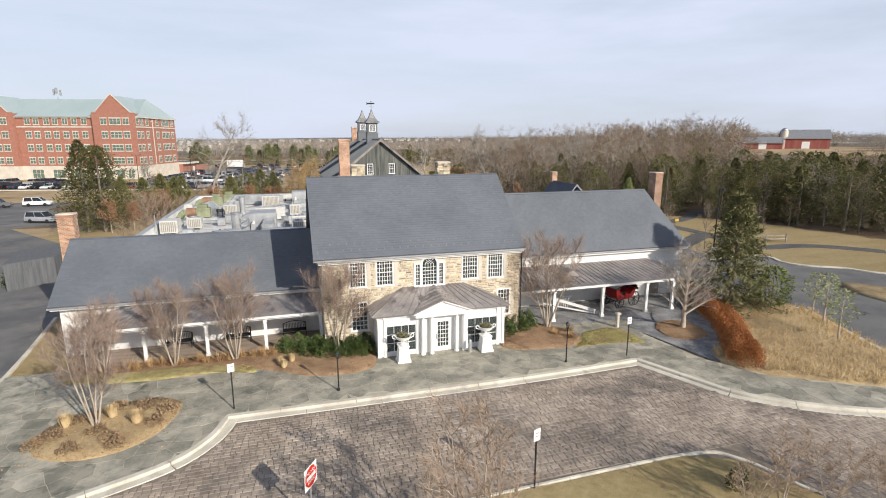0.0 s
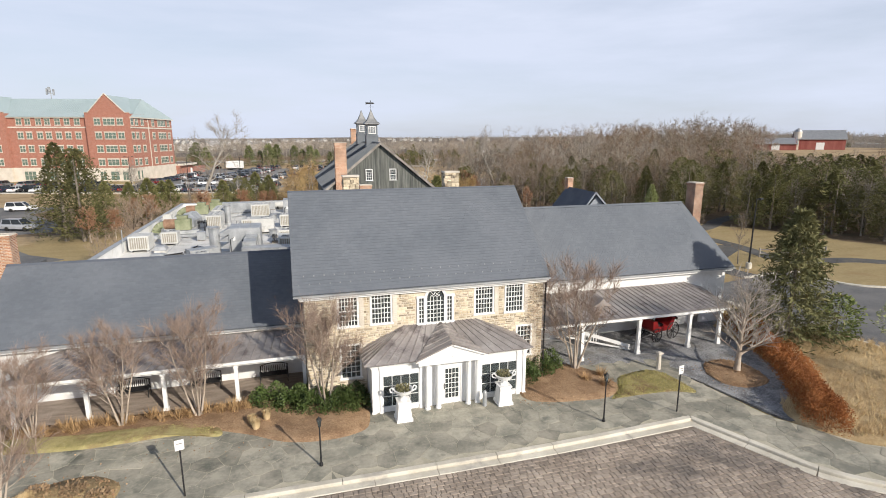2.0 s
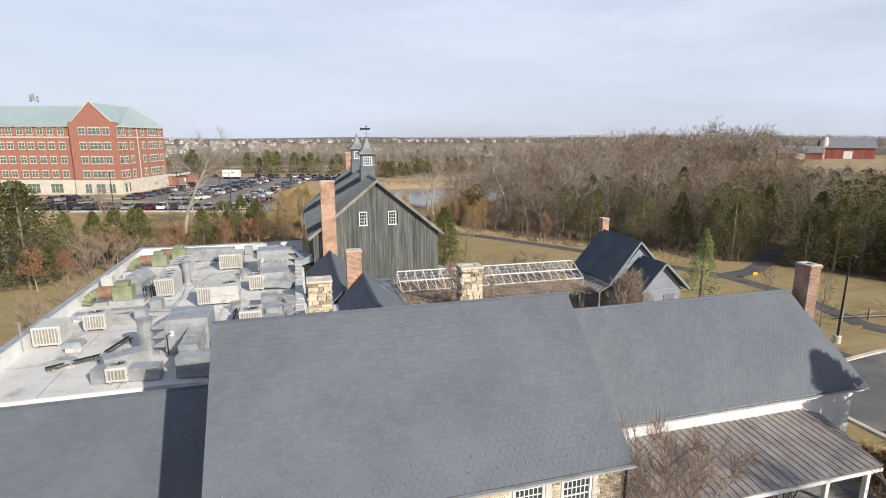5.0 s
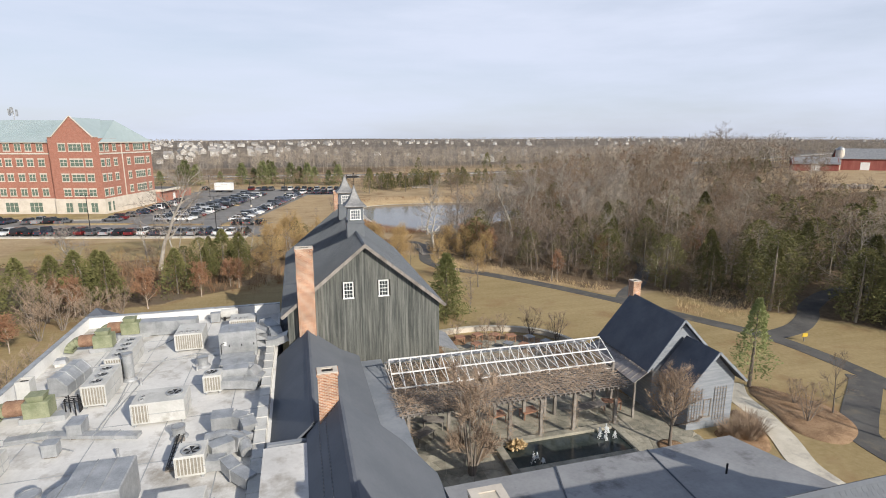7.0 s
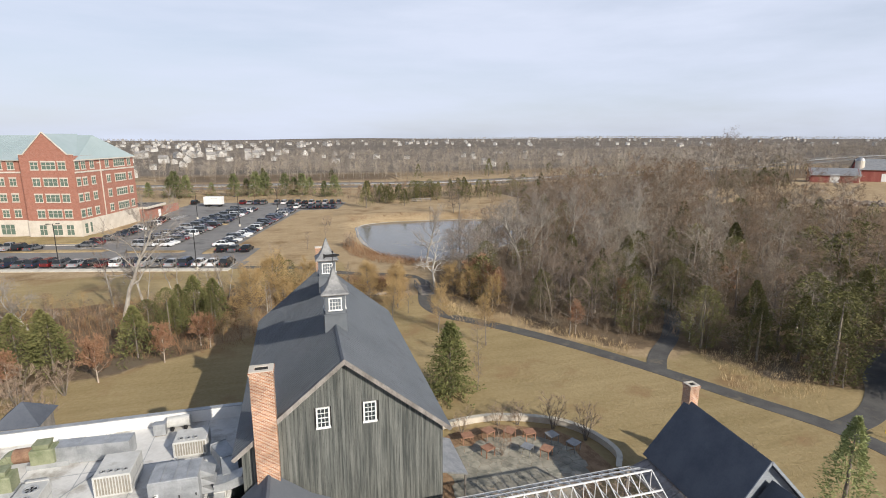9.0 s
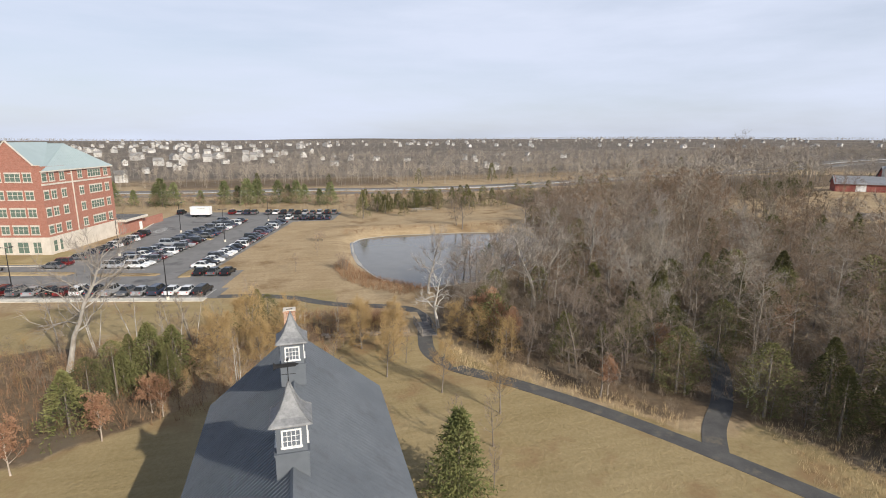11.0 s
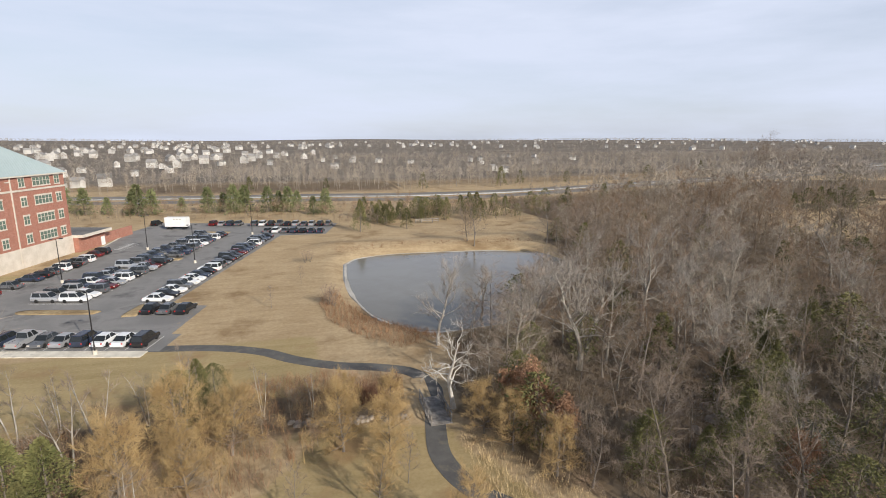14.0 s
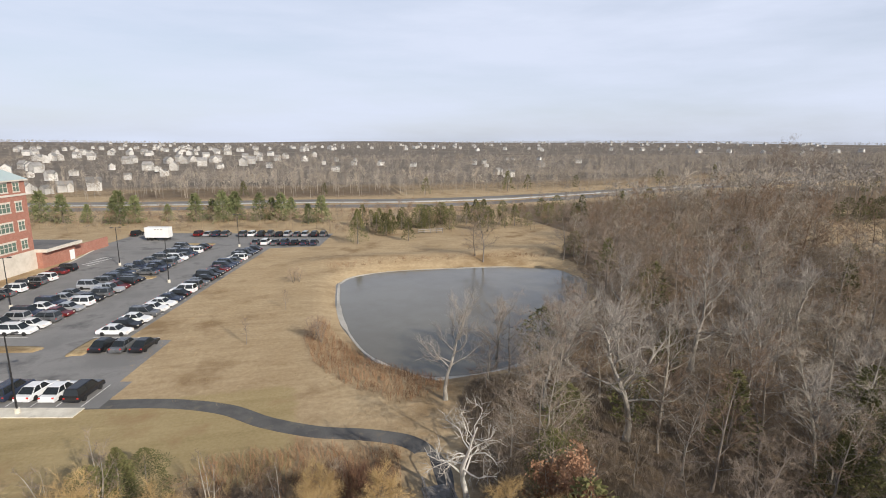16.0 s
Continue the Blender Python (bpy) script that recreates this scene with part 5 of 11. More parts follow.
seamed(right_wing, [(28.75, 32.3, 2.78), (30.3, 36.38, 2.78), (28.5, 36.38, 3.35), (28.5, 36.38, 3.35)], 5)
part("porch_beam", M().box(14.9, 32.5, 2.42, 28.6, 32.7, 2.64), WHITE, right_wing)
part("porch_fascia", M().box(14.9, 32.26, 2.52, 28.75, 32.32, 2.67), WHITE, right_wing)
part("porch_dormer", M().prism([(19.6, 3.02), (20.9, 3.02), (20.25, 3.5)], "y", 33.9, 35.6), SEAM_METAL, right_wing, "small louvred roof vent")
for x in (18.05, 22.1, 25.95, 28.35):
    m = M().box(x - 0.1, 32.5, 0.1, x + 0.1, 32.7, 2.42).box(x - 0.14, 32.46, 0.1, x + 0.14, 32.74, 0.32).box(x - 0.13, 32.47, 2.28, x + 0.13, 32.73, 2.4)
    part("porch_post", m, WHITE, right_wing)
part("ramp_rail", M().bar((18.4, 34.9, 1.35), (22.0, 33.3, 0.35), 0.1, 0.22).bar((18.4, 34.9, 0.75), (22.0, 33.3, 0.12), 0.08, 0.1), WHITE, right_wing, "sloping white ramp rail")
for i in range(9):
    part("picket", M().box(19.2 + 0.2 * i, 35.0, 0.12, 19.25 + 0.2 * i, 35.05, 1.1), WHITE, right_wing)
part("porch_rail", M().box(19.1, 34.98, 1.1, 21.0, 35.07, 1.17), WHITE, right_wing)
brick_chimney(30.95, 38.9, 5.5, 10.35, 0.72, 0.9, "weathered brown brick chimney on the white wing gable", brick=OLD_BRICK)


def carriage():
    c = thing("carriage", "red horse carriage with a black folded hood under the porch", "carriage", at=pose(25.2, 34.7, 0.12, 0, 0, 12) @ Matrix.Scale(1.12, 4))
    body = M().prism([(-0.95, 0.75), (-0.75, 0.55), (0.5, 0.55), (0.75, 0.8), (0.95, 1.25), (0.75, 1.3), (0.35, 0.85), (-0.5, 0.85), (-0.65, 1.25), (-1.0, 1.3)], "y", -0.5, 0.5)
    part("body", body, CARRIAGE_RED, c, "glossy deep red carriage body")
    part("seat", M().block(-0.5, -0.42, 0.84, 0.0, 0.42, 1.0, 0.05), BLACK, c)
    hood = M()
    for i in range(6):
        a = math.radians(20 + i * 22)
        hood.tube([(0.55 + 0.6 * math.cos(a), -0.48, 0.95 + 0.6 * math.sin(a)), (0.55 + 0.66 * math.cos(a), 0, 1.0 + 0.66 * math.sin(a)), (0.55 + 0.6 * math.cos(a), 0.48, 0.95 + 0.6 * math.sin(a))], 0.09, 6)
    part("hood", hood, BLACK, c, "black folded leather hood")
    for x, r in ((-0.75, 0.42), (0.65, 0.52)):
        for y in (-0.62, 0.62):
            w = M()
            ring = [(x + r * math.cos(2 * math.pi * i / 18), y, r + r * math.sin(2 * math.pi * i / 18)) for i in range(19)]
            w.tube(ring, 0.03, 5)
            for i in range(10):
                a = 2 * math.pi * i / 10
                w.bar((x, y, r), (x + r * math.cos(a), y, r + r * math.sin(a)), 0.025)
            part("wheel", w, BLACK, c)
        part("axle", M().tube([(x, -0.62, r), (x, 0.62, r)], 0.03, 6), BLACK, c)
    part("shaft", M().bar((-0.9, -0.3, 0.5), (-2.0, -0.3, 0.35), 0.05).bar((-0.9, 0.3, 0.5), (-2.0, 0.3, 0.35), 0.05), BLACK, c)


carriage()

# ---- rear low roofs round the court ----
rear = thing("rear_gallery", "low grey rear gallery roof along the courtyard", "gallery")
part("roof", M().slab([(13.1, 42.3, 4.85), (17.0, 42.3, 4.85), (19.3, 49.4, 3.95), (13.1, 49.35, 3.95)], 0.14), REAR_GREY, rear, "low grey sheet roof")
part("roof", M().slab([(17.05, 42.3, 4.87), (23.6, 42.3, 4.87), (25.0, 49.4, 3.97), (19.35, 49.4, 3.97)], 0.14), REAR_GREY, rear, "low grey sheet roof")
part("roof", M().slab([(23.65, 42.3, 4.89), (31.6, 42.6, 4.75), (31.2, 46.0, 4.2), (30.7, 49.4, 3.97), (25.05, 49.4, 3.97)], 0.14), REAR_GREY, rear, "low grey sheet roof")
part("wall", M().box(13.2, 49.0, -0.1, 30.4, 49.2, 3.75).box(30.6, 42.6, -0.1, 30.8, 49.2, 3.9), GREY_SIDING, rear)
m = M()
for x0, x1 in ((17.03, 19.33), (23.63, 25.03)):
    m.bar((x0, 42.3, 4.9), (x1, 49.4, 3.99), 0.07, 0.05)
part("roof_joints", m, SLATE_DARK, rear)
part("vent_pipe", M().tube([(27.2, 46.0, 4.3), (27.2, 46.0, 4.95)], 0.05, 8), BLACK, rear)

# ---- linking range: two ridges running back to the barn ----
link = thing("linking_range", "dark slate linking range with two stepped ridges", "house wing")
part("wall", M().box(4.7, 42.0, -0.1, 12.6, 66.6, 3.6), GREY_SIDING, link)
for q in ([(6.55, 38.8, 6.0), (6.55, 52.6, 6.0), (8.3, 52.6, 8.0), (8.3, 38.8, 8.0)], [(8.3, 38.8, 8.0), (8.3, 52.6, 8.0), (11.6, 52.6, 4.9), (11.6, 38.8, 4.9)], [(11.6, 42.0, 4.9), (11.6, 52.6, 4.9), (13.1, 50.6, 3.9), (13.1, 42.0, 3.9)],
          [(4.4, 52.6, 4.4), (4.4, 66.9, 4.4), (6.95, 66.9, 6.65), (6.95, 52.6, 6.65)], [(6.95, 52.6, 6.65), (6.95, 66.9, 6.65), (9.4, 66.9, 4.7), (9.4, 52.6, 4.7)], [(9.4, 52.6, 4.7), (9.4, 66.9, 4.7), (10.85, 66.9, 4.0), (10.95, 52.6, 4.0)]):
    part("roof_slope", M().slab(q, 0.12), SLATE, link)
part("gable", M().prism([(4.6, 3.6), (12.0, 3.6), (11.4, 4.9), (8.3, 7.9), (6.6, 5.9), (4.6, 5.9)], "y", 52.3, 52.55), GREY_SIDING, link)
part("gable", M().prism([(4.6, 3.6), (10.4, 3.6), (9.3, 4.6), (6.95, 6.5), (4.6, 4.4)], "y", 66.4, 66.6), GREY_SIDING, link)
part("ridge_cap", M().prism([(8.15, 7.94), (8.3, 8.05), (8.45, 7.94)], "y", 38.8, 52.6), SLATE_DARK, link)
part("ridge_cap", M().prism([(6.8, 6.58), (6.95, 6.7), (7.1, 6.58)], "y", 52.6, 66.9), SLATE_DARK, link)
# snow guards in two rows on the west slope
m = M()
for i in range(34):
    y = 43.2 + i * 0.28
    for s in (0.35, 0.55):
        x, z = 6.55 + 1.75 * s, 6.0 + 2.0 * s
        m.prism([(x, z + 0.01), (x + 0.05, z + 0.05), (x, z + 0.1)], "y", y - 0.03, y + 0.03)
tagged(part("snow_guard", m, ZINC, link), kind="stuff")
brick_chimney(7.75, 52.45, 4.0, 9.6, 1.0, 0.75, "square orange brick chimney between the slate ridges")
brick_chimney(6.98, 66.98, 0.0, 13.12, 1.28, 0.95, "tall orange brick chimney against the barn gable")

# ---- flat service roof ----
kitchen = thing("service_block", "flat roofed service block with a pale parapet", "service block")
KX0, KX1, KY0, KY1, KZ = -12.0, 4.55, 45.25, 78.2, 4.55
for a in ((KX0, KY0, -0.1, KX0 + 0.3, KY1, 5.5), (KX0 + 0.3, KY1 - 0.3, -0.1, KX1, KY1, 5.5), (KX1 - 0.2, KY0, -0.1, KX1, KY1 - 0.3, KZ), (KX0 + 0.3, KY0, -0.1, KX1 - 0.2, KY0 + 0.1, KZ)):
    part("wall", M().box(*a), WHITE_WALL, kitchen)
part("coping", M().box(KX0 - 0.05, KY0, 5.5, KX0 + 0.36, KY1 + 0.05, 5.56).box(KX0 + 0.36, KY1 - 0.36, 5.5, KX1, KY1 + 0.05, 5.56), GALV, kitchen)
part("roof_membrane", M().box(KX0 + 0.3, KY0 + 0.1, KZ - 0.2, KX1 - 0.2, KY1 - 0.3, KZ), TPO, kitchen, "pale stained roof membrane")
part("patch_roof", M().box(4.45, 42.0, 4.4, 6.56, 51.9, 6.0), TPO, kitchen, "flat white roof patch")
m = M()
for y in (49.5, 54.5, 59.0, 63.5, 68.5, 73.0):
    m.box(KX0 + 0.4, y, KZ, KX1 - 0.3, y + 0.06, KZ + 0.012)
for x in (-8.5, -5.0, -1.5, 2.0):
    m.box(x, KY0 + 0.2, KZ, x + 0.05, KY1 - 0.4, KZ + 0.010)
part("membrane_seams", m, GALV, kitchen)

# ---- the barn ----
barn = thing("barn", "tall weathered grey board barn with dark metal roof", "barn")
BX0, BX1, BY0, BY1 = 5.5, 17.65, 67.2, 90.2
BA_X, BA_Z, BE_Z = 11.57, 13.15, 7.75
bw = [(9.9, 8.82, 10.55, 10.02), (12.7, 8.82, 13.35, 10.02)]
core = M()
core.box(BX0, BY0 + 0.06, 0, BX0 + 0.2, BY1, 7.9).box(BX1 - 0.2, BY0 + 0.06, 0, BX1, BY1, 7.9)
core.prism([(BX0, 0), (BX1, 0), (BX1, 7.9), (BA_X, 12.95), (BX0, 7.9)], "y", BY1 - 0.1, BY1)
part("side_walls", core, BARN_WOOD, barn)
BARN_BOARDS = []
x = BX0
rngb = random.Random(4)
while x < BX1 - 0.02:
    w = min(rngb.uniform(0.17, 0.26), BX1 - x)
    xa, xb = x + 0.006, x + w - 0.006
    def top(q):
        return 12.9 - (abs(q - BA_X)) * (12.9 - 7.75) / (BX1 - BA_X)
    spans = [(0.0, None)]
    for a, b, c, d in bw:
        if xa < c and xb > a:
            spans = [(0.0, b - 0.1), (d + 0.1, None)]
    for z0, z1 in spans:
        o = rngb.uniform(0, 0.02)
        za, zb = (top(xa), top(xb)) if z1 is None else (z1, z1)
        BARN_BOARDS.append(([(xa, z0), (xb, z0), (xb, zb), (xa, za)], o))
    x += w
# near-black sheet behind the boards, painting shade into gaps and windows
part("frame", M().prism([(BX0, 0), (BX1, 0), (BX1, 7.7), (BA_X, 12.85), (BX0, 7.7)], "y", BY0 + 0.05, BY0 + 0.08), INTERIOR_SHADE, barn)
for a, b, c, d in bw:
    sash(barn, a, b, c - a, d - b, BY0 - 0.02, 3, 4, frame_w=0.08, label="small white twelve pane window", trim=WHITE)
part("roof", M().slab([(5.0, 66.75, BE_Z), (5.0, 90.7, BE_Z), (BA_X, 90.7, BA_Z), (BA_X, 66.75, BA_Z)], 0.1)
     .slab([(BA_X, 66.75, BA_Z), (BA_X, 90.7, BA_Z), (18.15, 90.7, BE_Z), (18.15, 66.75, BE_Z)], 0.1), BARN_METAL, barn, "dark ribbed metal roof")
m = M()
for i in range(80):
    y = 66.75 + 23.95 * i / 79
    m.bar((5.02, y, BE_Z + 0.03), (BA_X - 0.02, y, BA_Z + 0.015), 0.03, 0.04)
part("roof_ribs", m, BARN_METAL, barn)
m = M()
for i in range(60):
    y = 66.75 + 23.95 * i / 59
    m.bar((18.13, y, BE_Z + 0.012), (BA_X + 0.02, y, BA_Z + 0.008), 0.02, 0.012)
part("roof_ribs", m, BARN_METAL, barn)
for s in (-1, 1):
    e = 5.0 if s < 0 else 18.15
    o = 0.005 if e > BA_X else 0.0
    part("verge_board", M().slab([(e, 66.70 + o, BE_Z + 0.06), (BA_X, 66.70 + o, BA_Z + 0.06), (BA_X, 66.78 + o, BA_Z + 0.06), (e, 66.78 + o, BE_Z + 0.06)], 0.26), GREY_WOOD, barn)
    part("verge_board", M().slab([(e, 66.78, BE_Z - 0.05), (BA_X, 66.78, BA_Z - 0.05), (BA_X, 67.15, BA_Z - 0.05), (e, 67.15, BE_Z - 0.05)], 0.14), GREY_WOOD, barn)
part("ridge_cap", M().prism([(BA_X - 0.14, BA_Z - 0.05), (BA_X, BA_Z + 0.06), (BA_X + 0.14, BA_Z - 0.05)], "y", 66.75, 90.7), BARN_METAL, barn)


def cupola(y, vane, dz=0.0):
    c = thing("cupola", "square wooden roof cupola with a flared metal cap", "cupola", "barn cupolas", at=pose(BA_X, y, dz))
    part("base", M().prism([(-0.75, 12.5), (0.75, 12.5), (0.75, 13.85), (-0.75, 13.85)], "y", -0.75, 0.75).box(-0.8, -0.8, 13.85, 0.8, 0.8, 13.93), BARN_METAL, c)
    part("body", M().box(-0.68, -0.68, 13.93, 0.68, 0.68, 15.25), BARN_METAL, c)
    for out, ax in ((-1, "x"), (1, "x"), (-1, "y"), (1, "y")):
        sash(c, -0.38, 14.22, 0.76, 0.78, out * 0.685, 4, 3, out=out, frame_w=0.07, axis=ax, meet=False, label="small white window")
    part("eave", M().box(-0.85, -0.85, 15.25, 0.85, 0.85, 15.33), GREY_WOOD, c)
    prof = [(1.36, 15.33), (1.30, 15.42), (0.95, 15.62), (0.62, 15.95), (0.34, 16.4), (0.16, 16.8), (0.05, 17.05), (0.03, 17.12)]
    part("cap", M().lathe(prof, 4, (0, 0, 0), 0.5), LEAD, c, "flared grey metal cap")
    m = M()
    for k in range(4):
        a = math.pi / 2 * (k + 0.5)
        for p, q in zip(prof, prof[1:]):
            m.bar((p[0] * math.cos(a), p[0] * math.sin(a), p[1] + 0.01), (q[0] * math.cos(a), q[0] * math.sin(a), q[1] + 0.01), 0.04)
    part("cap_ribs", m, LEAD, c)
    if vane:
        v = M().tube([(0, 0, 17.05), (0, 0, 18.1)], 0.02, 6)
        v.bar((-0.35, 0, 17.45), (0.35, 0, 17.45), 0.02).bar((0, -0.35, 17.45), (0, 0.35, 17.45), 0.02)
        v.prism([(-0.5, 17.78), (0.3, 17.80), (0.52, 17.9), (0.3, 18.0), (-0.5, 17.98), (-0.62, 18.08), (-0.62, 17.68)], "y", -0.012, 0.012)
        v.prism([(-0.06, 18.1), (0.06, 18.1), (0.06, 18.22), (-0.06, 18.22)], "y", -0.012, 0.012)
        part("weather_vane", v, BLACK, c, "dark arrow weather vane")


cupola(73.6, True)
cupola(82.7, False, 0.33)
brick_chimney(11.3, 90.65, 0.0, 15.1, 0.85, 0.75, "orange brick chimney on the far barn gable")
part("lean_to", M().slab([(17.66, 68.3, 3.7), (17.66, 73.0, 3.7), (20.0, 73.6, 2.6), (20.0, 69.0, 2.6)], 0.1), ZINC, barn, "low pale metal lean-to roof")
for y in (69.2, 73.3):
    part("lean_to_post", M().box(19.8, y - 0.06, 0, 19.92, y + 0.06, 2.62), GREY_WOOD, barn)

# ---- the cottage ----
cottage = thing("cottage", "small grey cottage with two dark slate gables", "cottage")
part("wall", M().box(32.7, 59.1, -0.1, 38.2, 66.0, 4.0).prism([(32.7, 4.0), (38.2, 4.0), (35.4, 7.1)], "y", 59.1, 59.35).prism([(32.7, 4.0), (38.2, 4.0), (35.4, 7.1)], "y", 65.7, 66.0), GREY_SIDING, cottage, "pale grey boarded wall")
part("wall", M().box(33.5, 55.9, -0.1, 37.4, 59.1, 3.9).prism([(33.5, 3.9), (37.4, 3.9), (35.4, 6.0)], "y", 55.9, 56.15), GREY_SIDING, cottage, "pale grey boarded wall")
part("roof", M().slab([(31.95, 58.75, 3.65), (32.3, 66.4, 3.65), (35.6, 66.4, 7.55), (35.0, 58.75, 7.55)], 0.14)
     .slab([(35.0, 58.75, 7.55), (35.6, 66.4, 7.55), (39.0, 66.4, 3.75), (38.7, 58.75, 3.75)], 0.14), SLATE_DARK, cottage, "dark slate gable roof")
part("roof", M().slab([(33.0, 55.4, 3.65), (33.0, 58.8, 3.65), (35.3, 58.8, 6.25), (35.3, 55.4, 6.25)], 0.14)
     .slab([(35.3, 55.4, 6.25), (35.3, 58.8, 6.25), (38.0, 58.8, 3.75), (38.0, 55.4, 3.75)], 0.14), SLATE_DARK, cottage, "lower dark slate gable roof")
for pts in (((31.95, 58.7, 3.6), (35.0, 58.7, 7.5)), ((38.7, 58.7, 3.7), (35.0, 58.7, 7.5)), ((33.0, 55.36, 3.6), (35.3, 55.36, 6.2)), ((38.0, 55.36, 3.7), (35.3, 55.36, 6.2))):
    part("verge_board", M().bar(pts[0], pts[1], 0.06, 0.17), GREY_SIDING, cottage)
for x0 in (33.55, 35.7):
    m = M()
    for i in range(5):
        m.box(x0 + i * 0.25, 55.84, 0.6, x0 + i * 0.25 + 0.03, 55.87, 3.3)
    for j in range(10):
        m.box(x0, 55.82, 0.7 + j * 0.27, x0 + 1.05, 55.84, 0.73 + j * 0.27)
    part("trellis", m, GREY_WOOD, cottage, "weathered trellis with bare vines")
sash(cottage, 34.9, 1.0, 0.5, 1.3, 55.9, 2, 4, label="narrow cottage window", trim=GREY_WOOD)
seamed(cottage, [(30.6, 58.4, 3.05), (30.9, 66.0, 3.05), (32.75, 66.0, 3.6), (32.5, 59.0, 3.6)], 12)
for y in (58.6, 62, 65.6):
    part("porch_post", M().box(30.75, y - 0.07, 0, 30.9, y + 0.07, 3.0), GREY_WOOD, cottage)
brick_chimney(35.75, 66.25, 3.5, 8.7, 0.75, 0.75, "red brick chimney at the cottage gable")

# ---- pergola and white roof frame ----
pergola = thing("pergola", "grey timber pergola covered in bare vines", "pergola")
for i, x in enumerate((13.0, 16.6, 20.2, 22.6, 25.2, 28.6)):
    for y in (57.7, 60.6):
        part("post", M().box(x - 0.11, y - 0.11, 0, x + 0.11, y + 0.11, 3.3), GREY_WOOD, pergola)
for y in (57.7, 60.6):
    part("beam", M().box(12.4, y - 0.09, 3.3, 29.4, y + 0.09, 3.55), GREY_WOOD, pergola)
for i in range(44):
    x = 12.5 + i * 0.385
    part("rafter", M().box(x - 0.04, 57.0, 3.55, x + 0.04, 61.1, 3.7), GREY_WOOD, pergola)
for y in np.arange(57.15, 61.1, 0.3):
    part("batten", M().box(12.3, y - 0.025, 3.7, 29.6, y + 0.025, 3.74), GREY_WOOD, pergola)
frame_roof = thing("roof_frame", "white painted open roof frame of light trusses", "roof frame")
FX0, FX1, FF, FB, FR, FZ, FT = 12.6, 30.2, 60.5, 65.0, 62.8, 3.95, 5.15
for y, z in ((FF, FZ), (FB, FZ), (FR, FT), ((FF + FR) / 2, (FZ + FT) / 2), ((FB + FR) / 2, (FZ + FT) / 2), (FF, FZ - 0.55)):
    part("purlin", M().bar((FX0, y, z), (FX1, y, z), 0.07, 0.09), WHITE, frame_roof)
for i in range(23):
    x = FX0 + (FX1 - FX0) * i / 22
    m = M().bar((x, FF, FZ), (x, FR, FT), 0.05, 0.07).bar((x, FB, FZ), (x, FR, FT), 0.05, 0.07).bar((x, FF, FZ - 0.02), (x, FB, FZ - 0.02), 0.045)
    m.bar((x, FF + 0.02, FZ - 0.55), (x, FF + 0.02, FZ), 0.045).bar((x, FR, FZ), (x, FR, FT), 0.03)
    part("truss", m, WHITE, frame_roof)
for x in (FX0 + 0.1, 18.5, 24.3, FX1 - 0.1):
    for y in (FF, FB):
        part("post", M().box(x - 0.09, y - 0.09, 0, x + 0.09, y + 0.09, FZ), GREY_WOOD, frame_roof)

# ---- courtyard: bed, basin ----
COURT = [(12.6, 49.7), (30.5, 49.7), (34.0, 53.5), (34.0, 57.5), (31.0, 66.5), (13.0, 66.5)]
structure("court_bed", sheet(COURT, -0.2, 0.05), FLAG_JOINT, "mortar bedding under the court flagstones", "courtyard")
PATIO = [(18.2, 67.0), (28.4, 67.0), (32.6, 70.2), (32.2, 74.0), (30.4, 76.6), (26.0, 78.6), (22.0, 78.4), (18.2, 76.8)]
structure("patio_bed", sheet(PATIO, -0.2, 0.05), MULCH, "mulch round the round patio", "patio")
basin = thing("basin", "long stone rimmed fountain basin with dark water", "fountain basin")
for a in ((18.9, 53.9, 19.5, 57.9), (28.2, 53.9, 28.8, 57.9), (19.5, 57.3, 28.2, 57.9), (19.5, 53.9, 28.2, 54.5)):
    part("rim", M().block(a[0], a[1], -0.3, a[2], a[3], 0.42, 0.04), FLAG, basin)
part("water", M().box(19.5, 54.5, 0.1, 28.2, 57.3, 0.24), POOL_WATER, basin, "dark rippled water")
rngf = random.Random(8)
for cx, cy, top in ((20.8, 55.0, 0.8), (21.2, 55.3, 0.55), (21.4, 54.8, 0.4), (27.2, 56.6, 0.95), (26.6, 56.4, 0.6), (27.7, 56.2, 0.55), (27.0, 57.0, 0.5), (26.9, 56.1, 0.45), (27.5, 56.8, 0.5)):
    m = M()
    for k in range(60):
        t = rngf.random() ** 1.5
        a = rngf.uniform(0, 6.28)
        r = 0.015 + 0.15 * t
        z = 0.25 + top * (1 - t * t) * rngf.uniform(0.3, 1)
        s = 0.017
        m.box(cx + r * math.cos(a) - s, cy + r * math.sin(a) - s, z - s, cx + r * math.cos(a) + s, cy + r * math.sin(a) + s, z + s * 2)
    part("jet", m, FOAM, basin, "white fountain spray")
gw = thing("garden_wall", "low curved rendered garden wall round the patio", "garden wall", kind="structure")
part("wall", strip([(18.3, 78.8), (22.0, 79.4), (26.3, 79.4), (31.0, 77.4), (33.1, 74.8), (33.8, 71.5), (32.6, 69.4)], 0.36, -0.1, 0.52, 6), CAST, gw)
part("coping", strip([(18.3, 78.8), (22.0, 79.4), (26.3, 79.4), (31.0, 77.4), (33.1, 74.8), (33.8, 71.5), (32.6, 69.4)], 0.46, 0.52, 0.6, 6), CONCRETE, gw)

# ---- office building beyond the parking lot ----
OFF = pose(-46.0, 195.0, 0, 0, 0, -14)
office = thing("office_building", "five storey red brick office with green metal roof", "office building", at=OFF)


